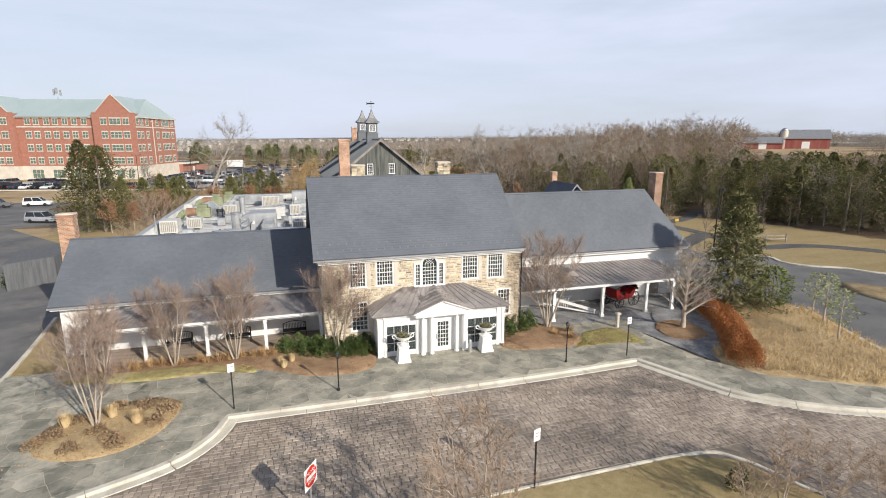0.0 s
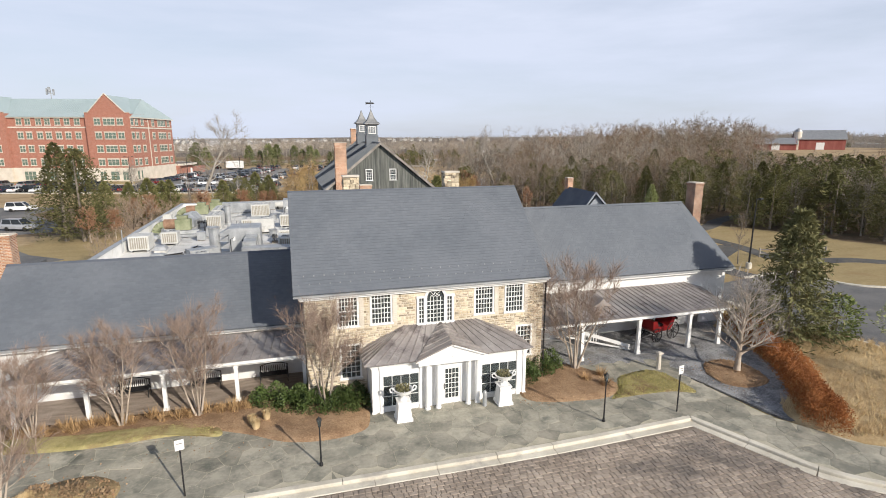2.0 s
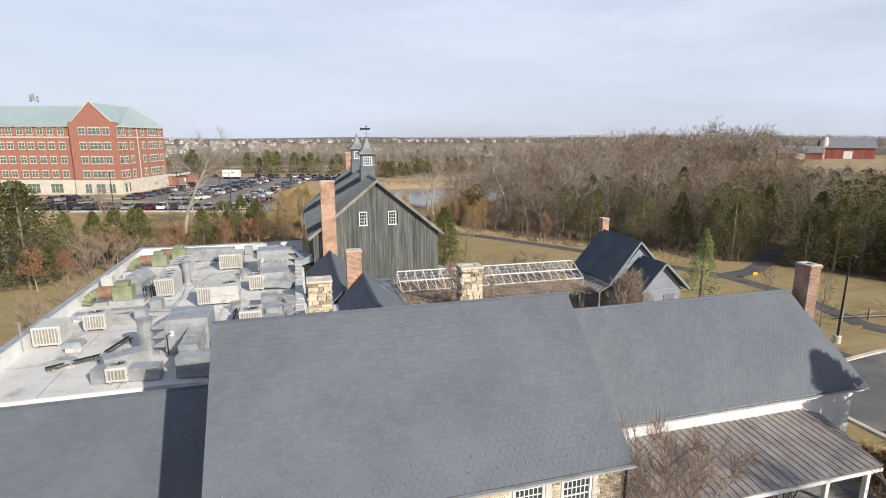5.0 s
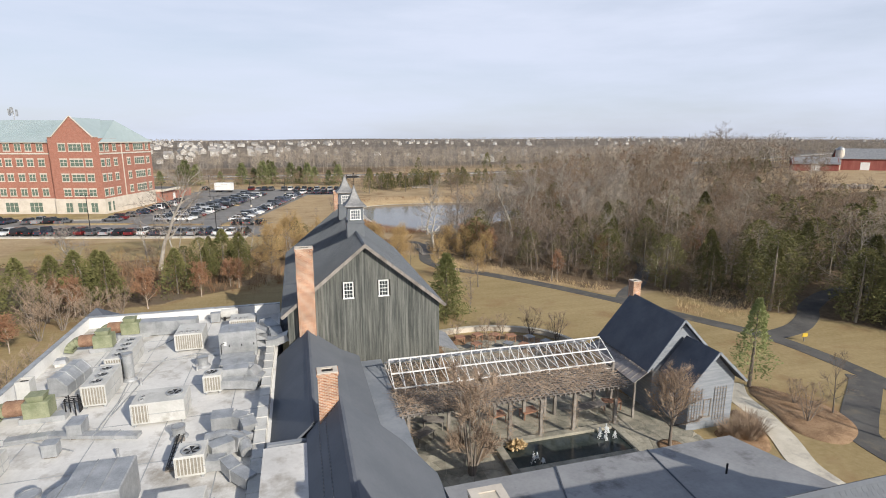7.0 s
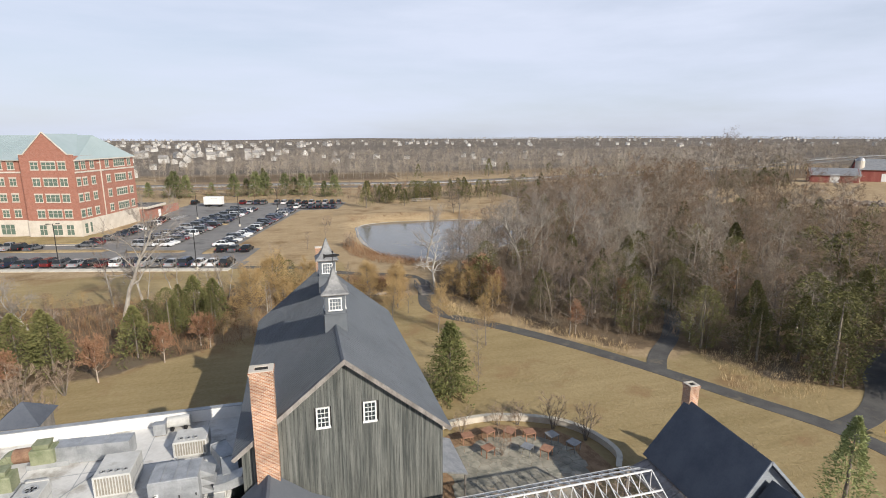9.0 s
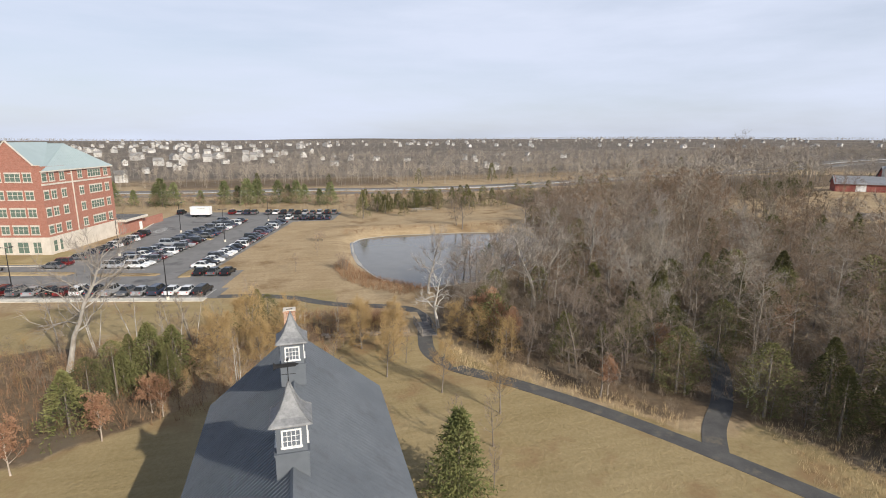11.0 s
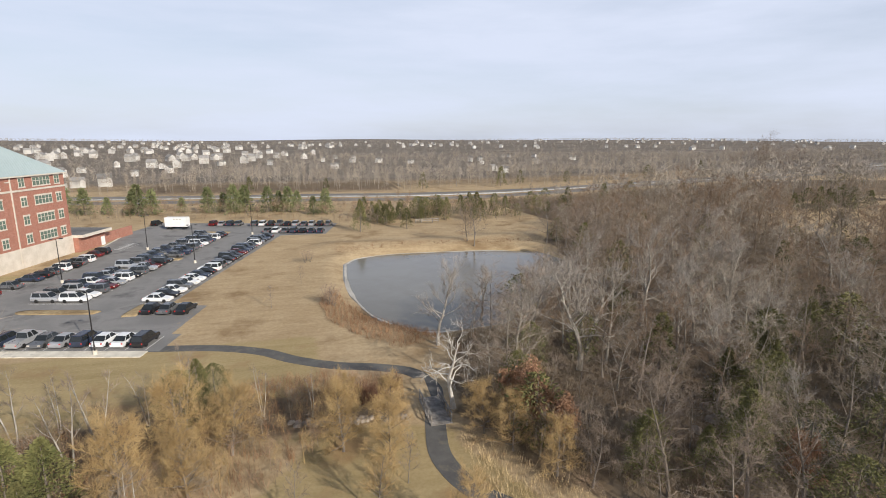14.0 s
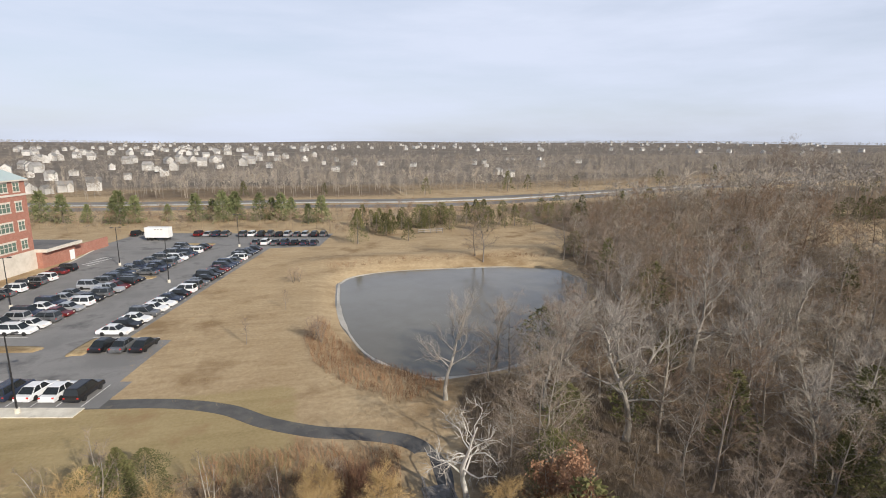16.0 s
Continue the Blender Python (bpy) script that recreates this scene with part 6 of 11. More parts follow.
def off_windows(rects, face):
    """Windows of the office: pale lintel and sill, frame and glass. face: 'front' looks to -y at y = 0, 'side' looks to +x at x = 0."""
    for a, z, w, h in rects:
        def box(m, a0, b0, z0, a1, b1, z1):
            return m.box(a0, -b1, z0, a1, -b0, z1) if face[0] == "front" else m.box(b0, a0, z0, b1, a1, z1)
        o = face[1]
        win = part("window", box(M(), a, o - 0.05, z, a + w, o + 0.03, z + h), OFFICE_GLASS, office)
        part("sill", box(M(), a - 0.15, o - 0.05, z - 0.3, a + w + 0.15, o + 0.12, z - 0.02), CAST, win)
        part("lintel", box(M(), a - 0.15, o - 0.05, z + h + 0.02, a + w + 0.15, o + 0.12, z + h + 0.38), CAST, win)
        b = M()
        n = max(1, round(w / 1.1))
        for i in range(n + 1):
            box(b, a + w * i / n - 0.05, o - 0.04, z, a + w * i / n + 0.05, o + 0.07, z + h)
        box(b, a, o - 0.04, z + h * 0.55, a + w, o + 0.06, z + h * 0.55 + 0.09)
        part("frame", b, CAST, win)


GW, SL, EZ = 13.6, 27.8, 20.2      # width of the gable bay, depth of the block, height of the eaves


def gable_bay(x1, depth):
    """A bay that stands before the front and ends in a shouldered gable."""
    x0, xm = x1 - GW, x1 - GW / 2
    part("wall", M().box(x0, 0, 4.4, x1, depth, 21.2).prism([(x0, 21.2), (x1, 21.2), (x1, 21.45), (x1 - 1.3, 21.45), (xm, 27.0), (x0 + 1.3, 21.45), (x0, 21.45)], "y", 0, 0.5), OFFICE_BRICK, office, "red brick gable bay")
    part("gable_trim", M().bar((x0 + 1.2, -0.05, 21.55), (xm, -0.05, 27.2), 0.35, 0.22).bar((x1 - 1.2, -0.05, 21.55), (xm, -0.05, 27.2), 0.35, 0.22)
         .box(x0 - 0.1, -0.15, 21.45, x0 + 1.3, 0.55, 21.62).box(x1 - 1.3, -0.15, 21.45, x1 + 0.1, 0.55, 21.62), CAST, office)
    part("gable_roof", M().slab([(x0 + 0.6, 0.5, 21.0), (xm, 0.5, 26.85), (xm, 13.9, 26.85), (x0 + 0.6, 3, 21.0)], 0.15)
         .slab([(x1 - 0.6, 0.5, 21.0), (xm, 0.5, 26.85), (xm, 13.9, 26.85), (x1 - 0.6, 3, 21.0)], 0.15), OFFICE_ROOF, office)


gable_bay(0.0, 9.0)
gable_bay(-38.2, 4.0)
part("wall", M().box(-70, 1.2, 4.4, -GW, SL, 19.9), OFFICE_BRICK, office, "red brick front")
part("wall", M().box(-13.59, 9.0, 4.4, 0, SL, 19.9), OFFICE_BRICK, office, "red brick side")
part("plinth", M().box(-GW - 0.1, -0.12, -0.6, 0.12, SL + 0.1, 4.4).box(-70, 1.06, -0.6, -GW - 0.1, SL, 4.4).box(-51.9, -0.12, -0.6, -38.1, 1.06, 4.4), CAST, office, "pale ground floor cladding")
part("string_course", M().box(0, 0.1, 16.75, 0.16, SL, 17.15).box(-38.2, 1.06, 16.75, -GW, 1.2, 17.15), CAST, office)
part("cornice", M().box(-0.1, 0.2, 19.9, 0.5, SL + 0.5, EZ).box(-70, 0.7, 19.9, -GW, 1.2, EZ), CAST, office)
part("roof", M().slab([(-70, 0.6, EZ), (0.5, 0.6, EZ), (-2.8, 13.9, 26.5), (-70, 13.9, 26.5)], 0.2)
     .slab([(0.5, 0.6, EZ), (0.5, SL + 0.5, EZ), (-2.8, 13.9, 26.5)], 0.2)
     .slab([(-70, SL + 0.5, EZ), (0.5, SL + 0.5, EZ), (-2.8, 13.9, 26.5), (-70, 13.9, 26.5)], 0.2), OFFICE_ROOF, office, "pale green metal roof")
m = M()
for i in range(100):
    x = -69 + i * 0.68
    f = min(1.0, (0.5 - x) / 3.3)
    m.bar((x, 0.62, EZ + 0.04), (x, 0.6 + 13.3 * f, EZ + 6.3 * f + 0.04), 0.05, 0.06)
for i in range(40):
    y = 0.9 + i * 0.7
    f = y / 13.9 if y < 13.9 else (SL + 0.5 - y) / 14.4
    m.bar((0.5, y, EZ + 0.04), (0.5 - 3.3 * f, y, EZ + 6.3 * f + 0.04), 0.05, 0.06)
tagged(part("roof_seam", m, OFFICE_ROOF, office), kind="stuff")
fronts, bays, sides = [], [], []
for z in (5.25, 9.4, 13.55, 17.8):
    for x1 in (0.0, -38.2):
        bays += [(x1 - 10.9, z, 1.9, 1.75), (x1 - 8.1, z, 3.5, 1.75), (x1 - 3.9, z, 1.9, 1.75)]
    for x in (-35.5, -32.8, -29.5, -26.8, -23.7, -20.8, -17.7):
        fronts.append((x, z, 1.7, 1.75))
    sides += [(0.5, z, 1.6, 1.75), (3.0, z, 1.7, 1.75), (6.6, z, 1.7, 1.75), (13.4, z, 1.7, 1.75), (17.5, z, 5.4, 1.75), (24.4, z, 1.7, 1.75)]
off_windows(bays, ("front", 0.0))
off_windows(fronts, ("front", -1.2))
off_windows(sides, ("side", 0.0))
off_windows([(-10.9, 0.6, 1.9, 2.6), (-7.6, 0.6, 2.6, 2.6), (-3.9, 0.6, 1.9, 2.6)], ("front", 0.12))
off_windows([(-35.2, 0.6, 3.6, 2.6), (-28.6, 0.6, 3.6, 2.6), (-21.8, 0.6, 3.6, 2.6)], ("front", -1.06))
off_windows([(1.0, 0.8, 1.3, 2.6), (3.2, 0.8, 1.0, 2.6)], ("side", 0.12))
part("downpipe", M().box(0.01, 10.9, 0.5, 0.18, 11.15, 19.9).box(0.01, 9.6, 18.9, 0.16, 11.15, 19.1), CAST, office)
part("antenna", M().tube([(-32, 13.9, 26.5), (-32, 13.9, 30.0)], 0.12, 5).box(-33.4, 13.6, 27.8, -32.9, 14.0, 29.8).box(-31.2, 13.6, 27.6, -30.7, 14.0, 29.6).box(-32.4, 13.2, 28.4, -31.7, 13.5, 30.2).bar((-33.2, 13.9, 28.2), (-30.9, 13.9, 28.2), 0.1), GALV, office, "rooftop antenna mast")

annex = thing("service_annex", "low red brick annex with a pale flat roof edge", "annex", at=OFF)
part("wall", M().box(-9, SL + 0.12, -0.3, 1.4, SL + 11, 3.7), OFFICE_BRICK, annex)
part("roof", M().box(-9.6, SL + 0.12, 3.7, 2.6, SL + 12.2, 4.4), CAST, annex, "pale roof edge over a dark flat roof")
part("roof_membrane", M().box(-9.3, SL + 0.4, 4.4, 2.3, SL + 11.9, 4.43), ASPHALT, annex)
part("screen_wall", M().box(-0.2, SL + 12.2, -0.3, 0.2, SL + 26, 2.7), OFFICE_BRICK, annex)
part("door", M().box(1.4, SL + 9.0, 0, 1.46, SL + 10.6, 2.4), WHITE, annex, "white service door")

# ---- trees ----
class Tri:
    """Points and triangles of one kind of surface."""

    def __init__(self):
        self.v, self.t = [], []

    def limb(self, pts, radii, n):
        base = len(self.v)
        u = None
        for k, p in enumerate(pts):
            d = (pts[min(k + 1, len(pts) - 1)] - pts[max(k - 1, 0)]).normalized()
            u = d.orthogonal().normalized() if u is None else (u - d * u.dot(d)).normalized()
            w = d.cross(u)
            for i in range(n):
                a = 2 * math.pi * i / n
                self.v.append(tuple(p + (u * math.cos(a) + w * math.sin(a)) * radii[k]))
        for k in range(len(pts) - 1):
            for i in range(n):
                j = (i + 1) % n
                a = base + k * n
                self.t += [(a + i, a + j, a + n + j), (a + i, a + n + j, a + n + i)]

    def sliver(self, p, q, w, side):
        b = len(self.v)
        self.v += [tuple(p - side * w), tuple(p + side * w), tuple(q)]
        self.t.append((b, b + 1, b + 2))

    def leaf(self, p, d, s, l, w):
        b = len(self.v)
        self.v += [tuple(p), tuple(p + d * l * 0.5 + s * w), tuple(p + d * l), tuple(p + d * l * 0.5 - s * w)]
        self.t += [(b, b + 1, b + 2), (b, b + 2, b + 3)]

    def mesh(self, name, material):
        return tri_mesh(name, self.v, self.t, material)


def rand_dir(rng):
    z = rng.uniform(-1, 1)
    a = rng.uniform(0, 2 * math.pi)
    r = math.sqrt(1 - z * z)
    return Vector((r * math.cos(a), r * math.sin(a), z))


def curve_branch(rng, p, d, length, n, wander, lift):
    pts = [p.copy()]
    for k in range(n):
        d = (d + rand_dir(rng) * wander + Vector((0, 0, lift))).normalized()
        p = p + d * length / n
        pts.append(p.copy())
    return pts, d


def bare_tree(seed, h, limbs=14, subs=6, twigs=6, spread=0.42, twig_w=0.016, clear=0.28, lift=0.12, stems=1, trunk_r=None, crook=0.10, sides=6, twig_l=0.085, lean=0.0, fine=False, fan=0.33, wild=0.85, rise=0.35):
    """A leafless tree: wood (trunk and limbs) and crown (branches and twigs)."""
    rng = random.Random(seed)
    wood, crown = Tri(), Tri()
    r0 = trunk_r or h * 0.016
    for s in range(stems):
        if stems > 1:
            a = 2 * math.pi * (s + rng.random() * 0.6) / stems
            d = Vector((math.cos(a) * fan, math.sin(a) * fan, 1)).normalized()
            p0 = Vector((math.cos(a) * r0 * 1.3, math.sin(a) * r0 * 1.3, -0.1))
        else:
            a = rng.uniform(0, 6.28)
            d, p0 = Vector((math.cos(a) * lean, math.sin(a) * lean, 1)).normalized(), Vector((0, 0, -0.1))
        trunk, _ = curve_branch(rng, p0, d, h * 0.86, 7, crook * 0.7, 0.05)
        rad = [r0 * (1.25 if k == 0 else 1 - 0.125 * k) for k in range(8)]
        wood.limb(trunk, rad, sides)
        nl = max(3, limbs // stems)
        for i in range(nl):
            f = clear + (0.98 - clear) * (i + rng.random() * 0.7) / nl
            k = min(int(f * 7), 6)
            p = trunk[k].lerp(trunk[k + 1], f * 7 - k)
            az = i * 2.4 + rng.uniform(-0.5, 0.5)
            up = rise + 0.75 * f + rng.uniform(-0.1, 0.25)
            d = Vector((math.cos(az), math.sin(az), up)).normalized()
            ln = h * spread * (1.05 - 0.55 * f) * rng.uniform(0.75, 1.2)
            pts, _ = curve_branch(rng, p, d, ln, 4, crook * 1.6, lift)
            rl = max(r0 * (1 - 0.8 * f) * 0.5, 0.012)
            wood.limb(pts, [rl, rl * 0.75, rl * 0.55, rl * 0.35, rl * 0.18], max(sides - 2, 3))
            for j in range(subs):
                g = 0.25 + 0.75 * (j + rng.random() * 0.6) / subs
                q = min(int(g * 4), 3)
                b = pts[q].lerp(pts[q + 1], min(g * 4 - q, 1))
                dd = ((pts[q + 1] - pts[q]).normalized() + rand_dir(rng) * wild * 0.94 + Vector((0, 0, lift * 2))).normalized()
                l2 = ln * rng.uniform(0.28, 0.5) * (1.15 - 0.5 * g)
                bp, _ = curve_branch(rng, b, dd, l2, 2, crook * 1.6, lift)
                rb = rl * 0.32
                if fine:
                    side = dd.orthogonal().normalized()
                    crown.sliver(bp[0], bp[2], rb, side)
                    crown.sliver(bp[0], bp[2], rb, dd.cross(side))
                else:
                    crown.limb(bp, [rb, rb * 0.6, rb * 0.2], 3)
                for t in range(twigs):
                    e = rng.random()
                    c = bp[0].lerp(bp[1], e * 2) if e < 0.5 else bp[1].lerp(bp[2], e * 2 - 1)
                    td = (dd + rand_dir(rng) * wild + Vector((0, 0, lift * 2))).normalized()
                    side = td.orthogonal().normalized()
                    side = (side * math.cos(e * 40) + td.cross(side) * math.sin(e * 40))
                    crown.sliver(c, c + td * h * twig_l * rng.uniform(0.6, 1.4), twig_w * rng.uniform(0.7, 1.3), side)
    return wood, crown


def leafy(seed, h, w, n, size, shape="cone", base=0.1, lobes=5, droop=0.2):
    """Foliage as many small leaf sprays in an uneven outline, and a trunk."""
    rng = random.Random(seed)
    wood, crown = Tri(), Tri()
    wood.limb([Vector((0, 0, -0.1)), Vector((0.03, 0, h * 0.4)), Vector((0, 0.03, h * 0.9))], [h * 0.022, h * 0.014, h * 0.004], 6)
    ph = [rng.uniform(0, 6.28) for _ in range(6)]
    for i in range(n):
        f = rng.random() ** (0.75 if shape == "cone" else 1.0)
        z = h * (base + (1 - base) * f)
        if shape == "cone":
            r = w * (1 - f) ** 0.8
        elif shape == "oval":
            r = w * math.sqrt(max(0.0, 1 - (2 * f - 1) ** 2)) * (1.1 - 0.3 * f)
        else:
            r = w * (0.55 + 0.45 * math.sin(math.pi * min(f * 1.15, 1))) * (1 if f < 0.85 else (1 - f) / 0.15 + 0.15)
        a = rng.uniform(0, 6.28)
        r *= 1 + 0.22 * math.sin(lobes * a + ph[0] + f * 9) + 0.16 * math.sin(3 * a + ph[1] - f * 13) + 0.12 * math.sin(23 * f + ph[2])
        r *= math.sqrt(rng.uniform(0.25, 1.0))
        p = Vector((r * math.cos(a), r * math.sin(a), z))
        d = (Vector((math.cos(a), math.sin(a), rng.uniform(-droop - 0.2, 0.9 - droop))) + rand_dir(rng) * 0.6).normalized()
        s = d.cross(rand_dir(rng)).normalized()
        k = size * rng.uniform(0.6, 1.4)
        crown.leaf(p, d, s, k * 1.1, k * 0.2)
        if i % 3 == 0:
            crown.leaf(p, (d + s * 0.9).normalized(), d.cross(s).normalized(), k * 0.9, k * 0.18)
    return wood, crown


def conifer(seed, h, w, tiers=26, per=11, needles=7, size=0.5, base=0.06, thin=0.22):
    """A spruce: whorls of drooping boughs, each with hanging sprays."""
    rng = random.Random(seed)
    wood, crown = Tri(), Tri()
    wood.limb([Vector((0, 0, -0.1)), Vector((0, 0, h * 0.5)), Vector((0, 0, h))], [h * 0.02, h * 0.012, 0.01], 6)
    for i in range(tiers):
        f = base + (1 - base) * i / tiers
        z = h * f
        for j in range(per):
            a = 2 * math.pi * (j + rng.random()) / per + i
            ln = w * (1 - f) ** 0.85 * rng.uniform(0.7, 1.15) + 0.12
            p = Vector((0, 0, z + rng.uniform(-0.1, 0.1)))
            d = Vector((math.cos(a), math.sin(a), 0.3 - 0.45 * (1 - f) + rng.uniform(-0.1, 0.15)))
            q = p + d * ln
            crown.sliver(p, q, 0.03, Vector((-math.sin(a), math.cos(a), 0)))
            for k in range(needles):
                g = 0.25 + 0.75 * (k + rng.random()) / needles
                b = p.lerp(q, g)
                dd = (d.normalized() * 0.7 + rand_dir(rng) * 0.75 + Vector((0, 0, -0.15))).normalized()
                s = dd.cross(rand_dir(rng)).normalized()
                l = size * rng.uniform(0.6, 1.2)
                crown.leaf(b, dd, s, l, l * thin)
    return wood, crown


def tree_proto(name, label, pair, wood_m, crown_m, group="", category="tree"):
    """The meshes of one tree, kept to be placed several times."""
    return (name, label, pair[0].mesh(name + "_trunk", wood_m), pair[1].mesh(name + "_crown", crown_m), group, category)


def plant(proto, x, y, s=1.0, turn=0.0, z=None, label=None):
    name, lab, tm, cm, group, category = proto
    root = thing(name, label or lab, category, group)
    root.matrix_basis = Matrix.Translation((x, y, ground_z(x, y) if z is None else z)) @ Matrix.Rotation(turn, 4, "Z") @ Matrix.Scale(s, 4)
    part("trunk", tm, None, root)
    part("crown", cm, None, root)
    return root


def arrays(*tris):
    v, t, n = [], [], 0
    for q in tris:
        v.append(np.array(q.v, dtype=np.float32))
        t.append(np.array(q.t, dtype=np.int32) + n)
        n += len(q.v)
    return np.concatenate(v), np.concatenate(t)


def scatter(name, protos, places, material, label, category):
    """Many trees that nobody could count, as one object. places: (x, y, scale, turn, which)."""
    vs, ts, n = [], [], 0
    for x, y, s, a, k in places:
        v, t = protos[k % len(protos)]
        c, d = math.cos(a) * s, math.sin(a) * s
        q = np.empty_like(v)
        q[:, 0] = v[:, 0] * c - v[:, 1] * d + x
        q[:, 1] = v[:, 0] * d + v[:, 1] * c + y
        q[:, 2] = v[:, 2] * s + ground_z(x, y)
        vs.append(q)
        ts.append(t + n)
        n += len(v)
    ob = new(name, tri_mesh(name, np.concatenate(vs), np.concatenate(ts), material))
    return tagged(ob, label, category, kind="stuff")


rng = random.Random(11)
# --- woods: protos at three levels of detail
W_NEAR = [bare_tree(100 + i, 11 + 1.5 * (i % 3), limbs=17, subs=9, twigs=11, twig_w=0.012, spread=0.44 + 0.03 * (i % 3), clear=0.18, lift=0.03, twig_l=0.062, trunk_r=0.16, sides=5, fine=True, crook=0.17, wild=1.35, rise=0.15) for i in range(5)]
W_MID = [arrays(*bare_tree(200 + i, 12, limbs=13, subs=7, twigs=9, twig_w=0.024, spread=0.44, clear=0.15, lift=0.03, sides=3, twig_l=0.085, trunk_r=0.16, fine=True, crook=0.16, wild=1.35, rise=0.15)) for i in range(4)]


def far_tree(seed, h, n, w):
    """A far leafless tree: a thin trunk and a round uneven head of twigs."""
    r6 = random.Random(seed)
    q = Tri()
    for side in (Vector((1, 0, 0)), Vector((0, 1, 0))):
        q.sliver(Vector((0, 0, -0.2)), Vector((0.2, 0.1, h * 0.8)), h * 0.009, side)
    lobes = [(Vector((r6.uniform(-0.17, 0.17), r6.uniform(-0.17, 0.17), r6.uniform(0.42, 0.78))) * h, h * r6.uniform(0.14, 0.24)) for _ in range(5)]
    for i in range(n):
        c, r = lobes[i % 5]
        o = rand_dir(r6)
        p = c + o * r * r6.uniform(0.1, 0.75)
        d = (o + rand_dir(r6) * 0.8 + Vector((0, 0, 0.25))).normalized()
        q.sliver(p, p + d * h * r6.uniform(0.07, 0.17), w * r6.uniform(0.6, 1.3), d.cross(rand_dir(r6)).normalized())
    return arrays(q)


W_FAR = [far_tree(300 + i, 12, 72, 0.095) for i in range(5)]


def belt_tree(seed, h, n):
    """A slim tree of a close belt: tall stem, narrow rising sprays."""
    r6 = random.Random(seed)
    q = Tri()
    for dx in (0.0, 1.1):
        top = Vector((dx + r6.uniform(-0.6, 0.6), r6.uniform(-0.6, 0.6), h * r6.uniform(0.8, 0.95)))
        q.sliver(Vector((dx, dx * 0.5, -0.2)), top, 0.085, Vector((1, 0, 0)))
    for i in range(n):
        f = r6.uniform(0.3, 0.95)
        a = r6.uniform(0, 6.28)
        p = Vector((r6.uniform(-0.5, 1.4), r6.uniform(-0.7, 0.7), h * f * 0.85))
        d = (Vector((math.cos(a) * 0.6, math.sin(a) * 0.6, 0.9)) + rand_dir(r6) * 0.4).normalized()
        q.sliver(p, p + d * h * r6.uniform(0.08, 0.18), 0.075 * r6.uniform(0.6, 1.3), d.cross(rand_dir(r6)).normalized())
    return arrays(q)


W_BELT = [belt_tree(330 + i, 12, 64) for i in range(2)] + W_FAR[:3]
W_FARTHER = [far_tree(320 + i, 12, 30, 0.3) for i in range(4)]
W_NEAR_C = [arrays(q[1]) for q in W_NEAR]
W_NEAR_W = [arrays(q[0]) for q in W_NEAR]
oak_protos = [tree_proto("bare_tree", "tall leafless woodland tree with grey brown twigs", q, BARK, TWIG, "woodland trees") for q in W_NEAR[:3]]


def fill(poly, step, jig, test=None):
    xs = [p[0] for p in poly]
    ys = [p[1] for p in poly]
    out = []
    y = min(ys)
    while y < max(ys):
        x = min(xs)
        while x < max(xs):
            px, py = x + rng.uniform(-jig, jig), y + rng.uniform(-jig, jig)
            if inside(poly, px, py) and (test is None or test(px, py)):
                out.append((px, py))
            x += step
        y += step
    return out


TRAILS = smooth_line([(47.6, 84.6), (51, 88.6), (57, 94), (64, 103), (66, 112)], 4) + smooth_line([(55.5, 69.5), (61, 70.8), (66, 73.6), (70.5, 77), (80, 81), (95, 82)], 4)


def clear_of_paths(x, y):
    return all(math.dist((x, y), p) > 2.5 for p in TRAILS)


near, mid, far_places, farther = [], [], [], []
for x, y in fill(WOODS, 4.6, 2.2, clear_of_paths):
    if x > 140 and inside(GLADE, x, y):
        continue
    d = math.hypot(x - 30, y - 100)
    edge = poly_distance(WOODS, x, y)
    if x < 66 and 126 < y < 162 and rng.random() < 0.5:
        continue
    s = rng.choice((0.5, 0.72, 0.85, 0.95, 1.08)) * rng.uniform(0.85, 1.1) * (0.62 if edge > -5 else 1.0)
    if x > 1.05 * y:      # low scrub and young trees on the farm's slope
        s = min(s, max(0.28, (12.6 - 0.019 * math.hypot(x, y) - ground_z(x, y)) / 15))
    if d < 85:
        near.append((x, y, s, rng.uniform(0, 6.28), rng.randrange(5)))
    elif d < 170:
        if rng.random() < 0.6:
            mid.append((x, y, s * (1.25 if x > 115 else 0.98), rng.uniform(0, 6.28), rng.randrange(4)))
    elif rng.random() < 0.5:
        far_places.append((x, y, s * 1.35, rng.uniform(0, 6.28), rng.randrange(4)))
near.sort(key=lambda q: math.hypot(q[0] - 35, q[1] - 105))
for x, y, s, a, k in near[:20]:
    plant(oak_protos[k % 3], x, y, s, a)
rest_near = near[20:]
for k, (tone, word) in enumerate(((TWIG_WOODS, "grey brown"), (TWIG_GREY, "silver grey"), (TWIG_RUDDY, "ruddy brown"))):
    scatter("woodland_trees", W_NEAR_C, rest_near[k::3], tone, f"dense {word} leafless winter woodland behind the path", "woodland")
    scatter("woodland_trunks", W_NEAR_W, rest_near[k::3], (BARK, WOOD_PALE, BARK)[k], f"{word} trunks and limbs of the leafless woodland", "woodland")
    scatter("woodland_trees", W_MID, mid[k::3], tone, f"{word} leafless winter woodland on rising ground", "woodland")
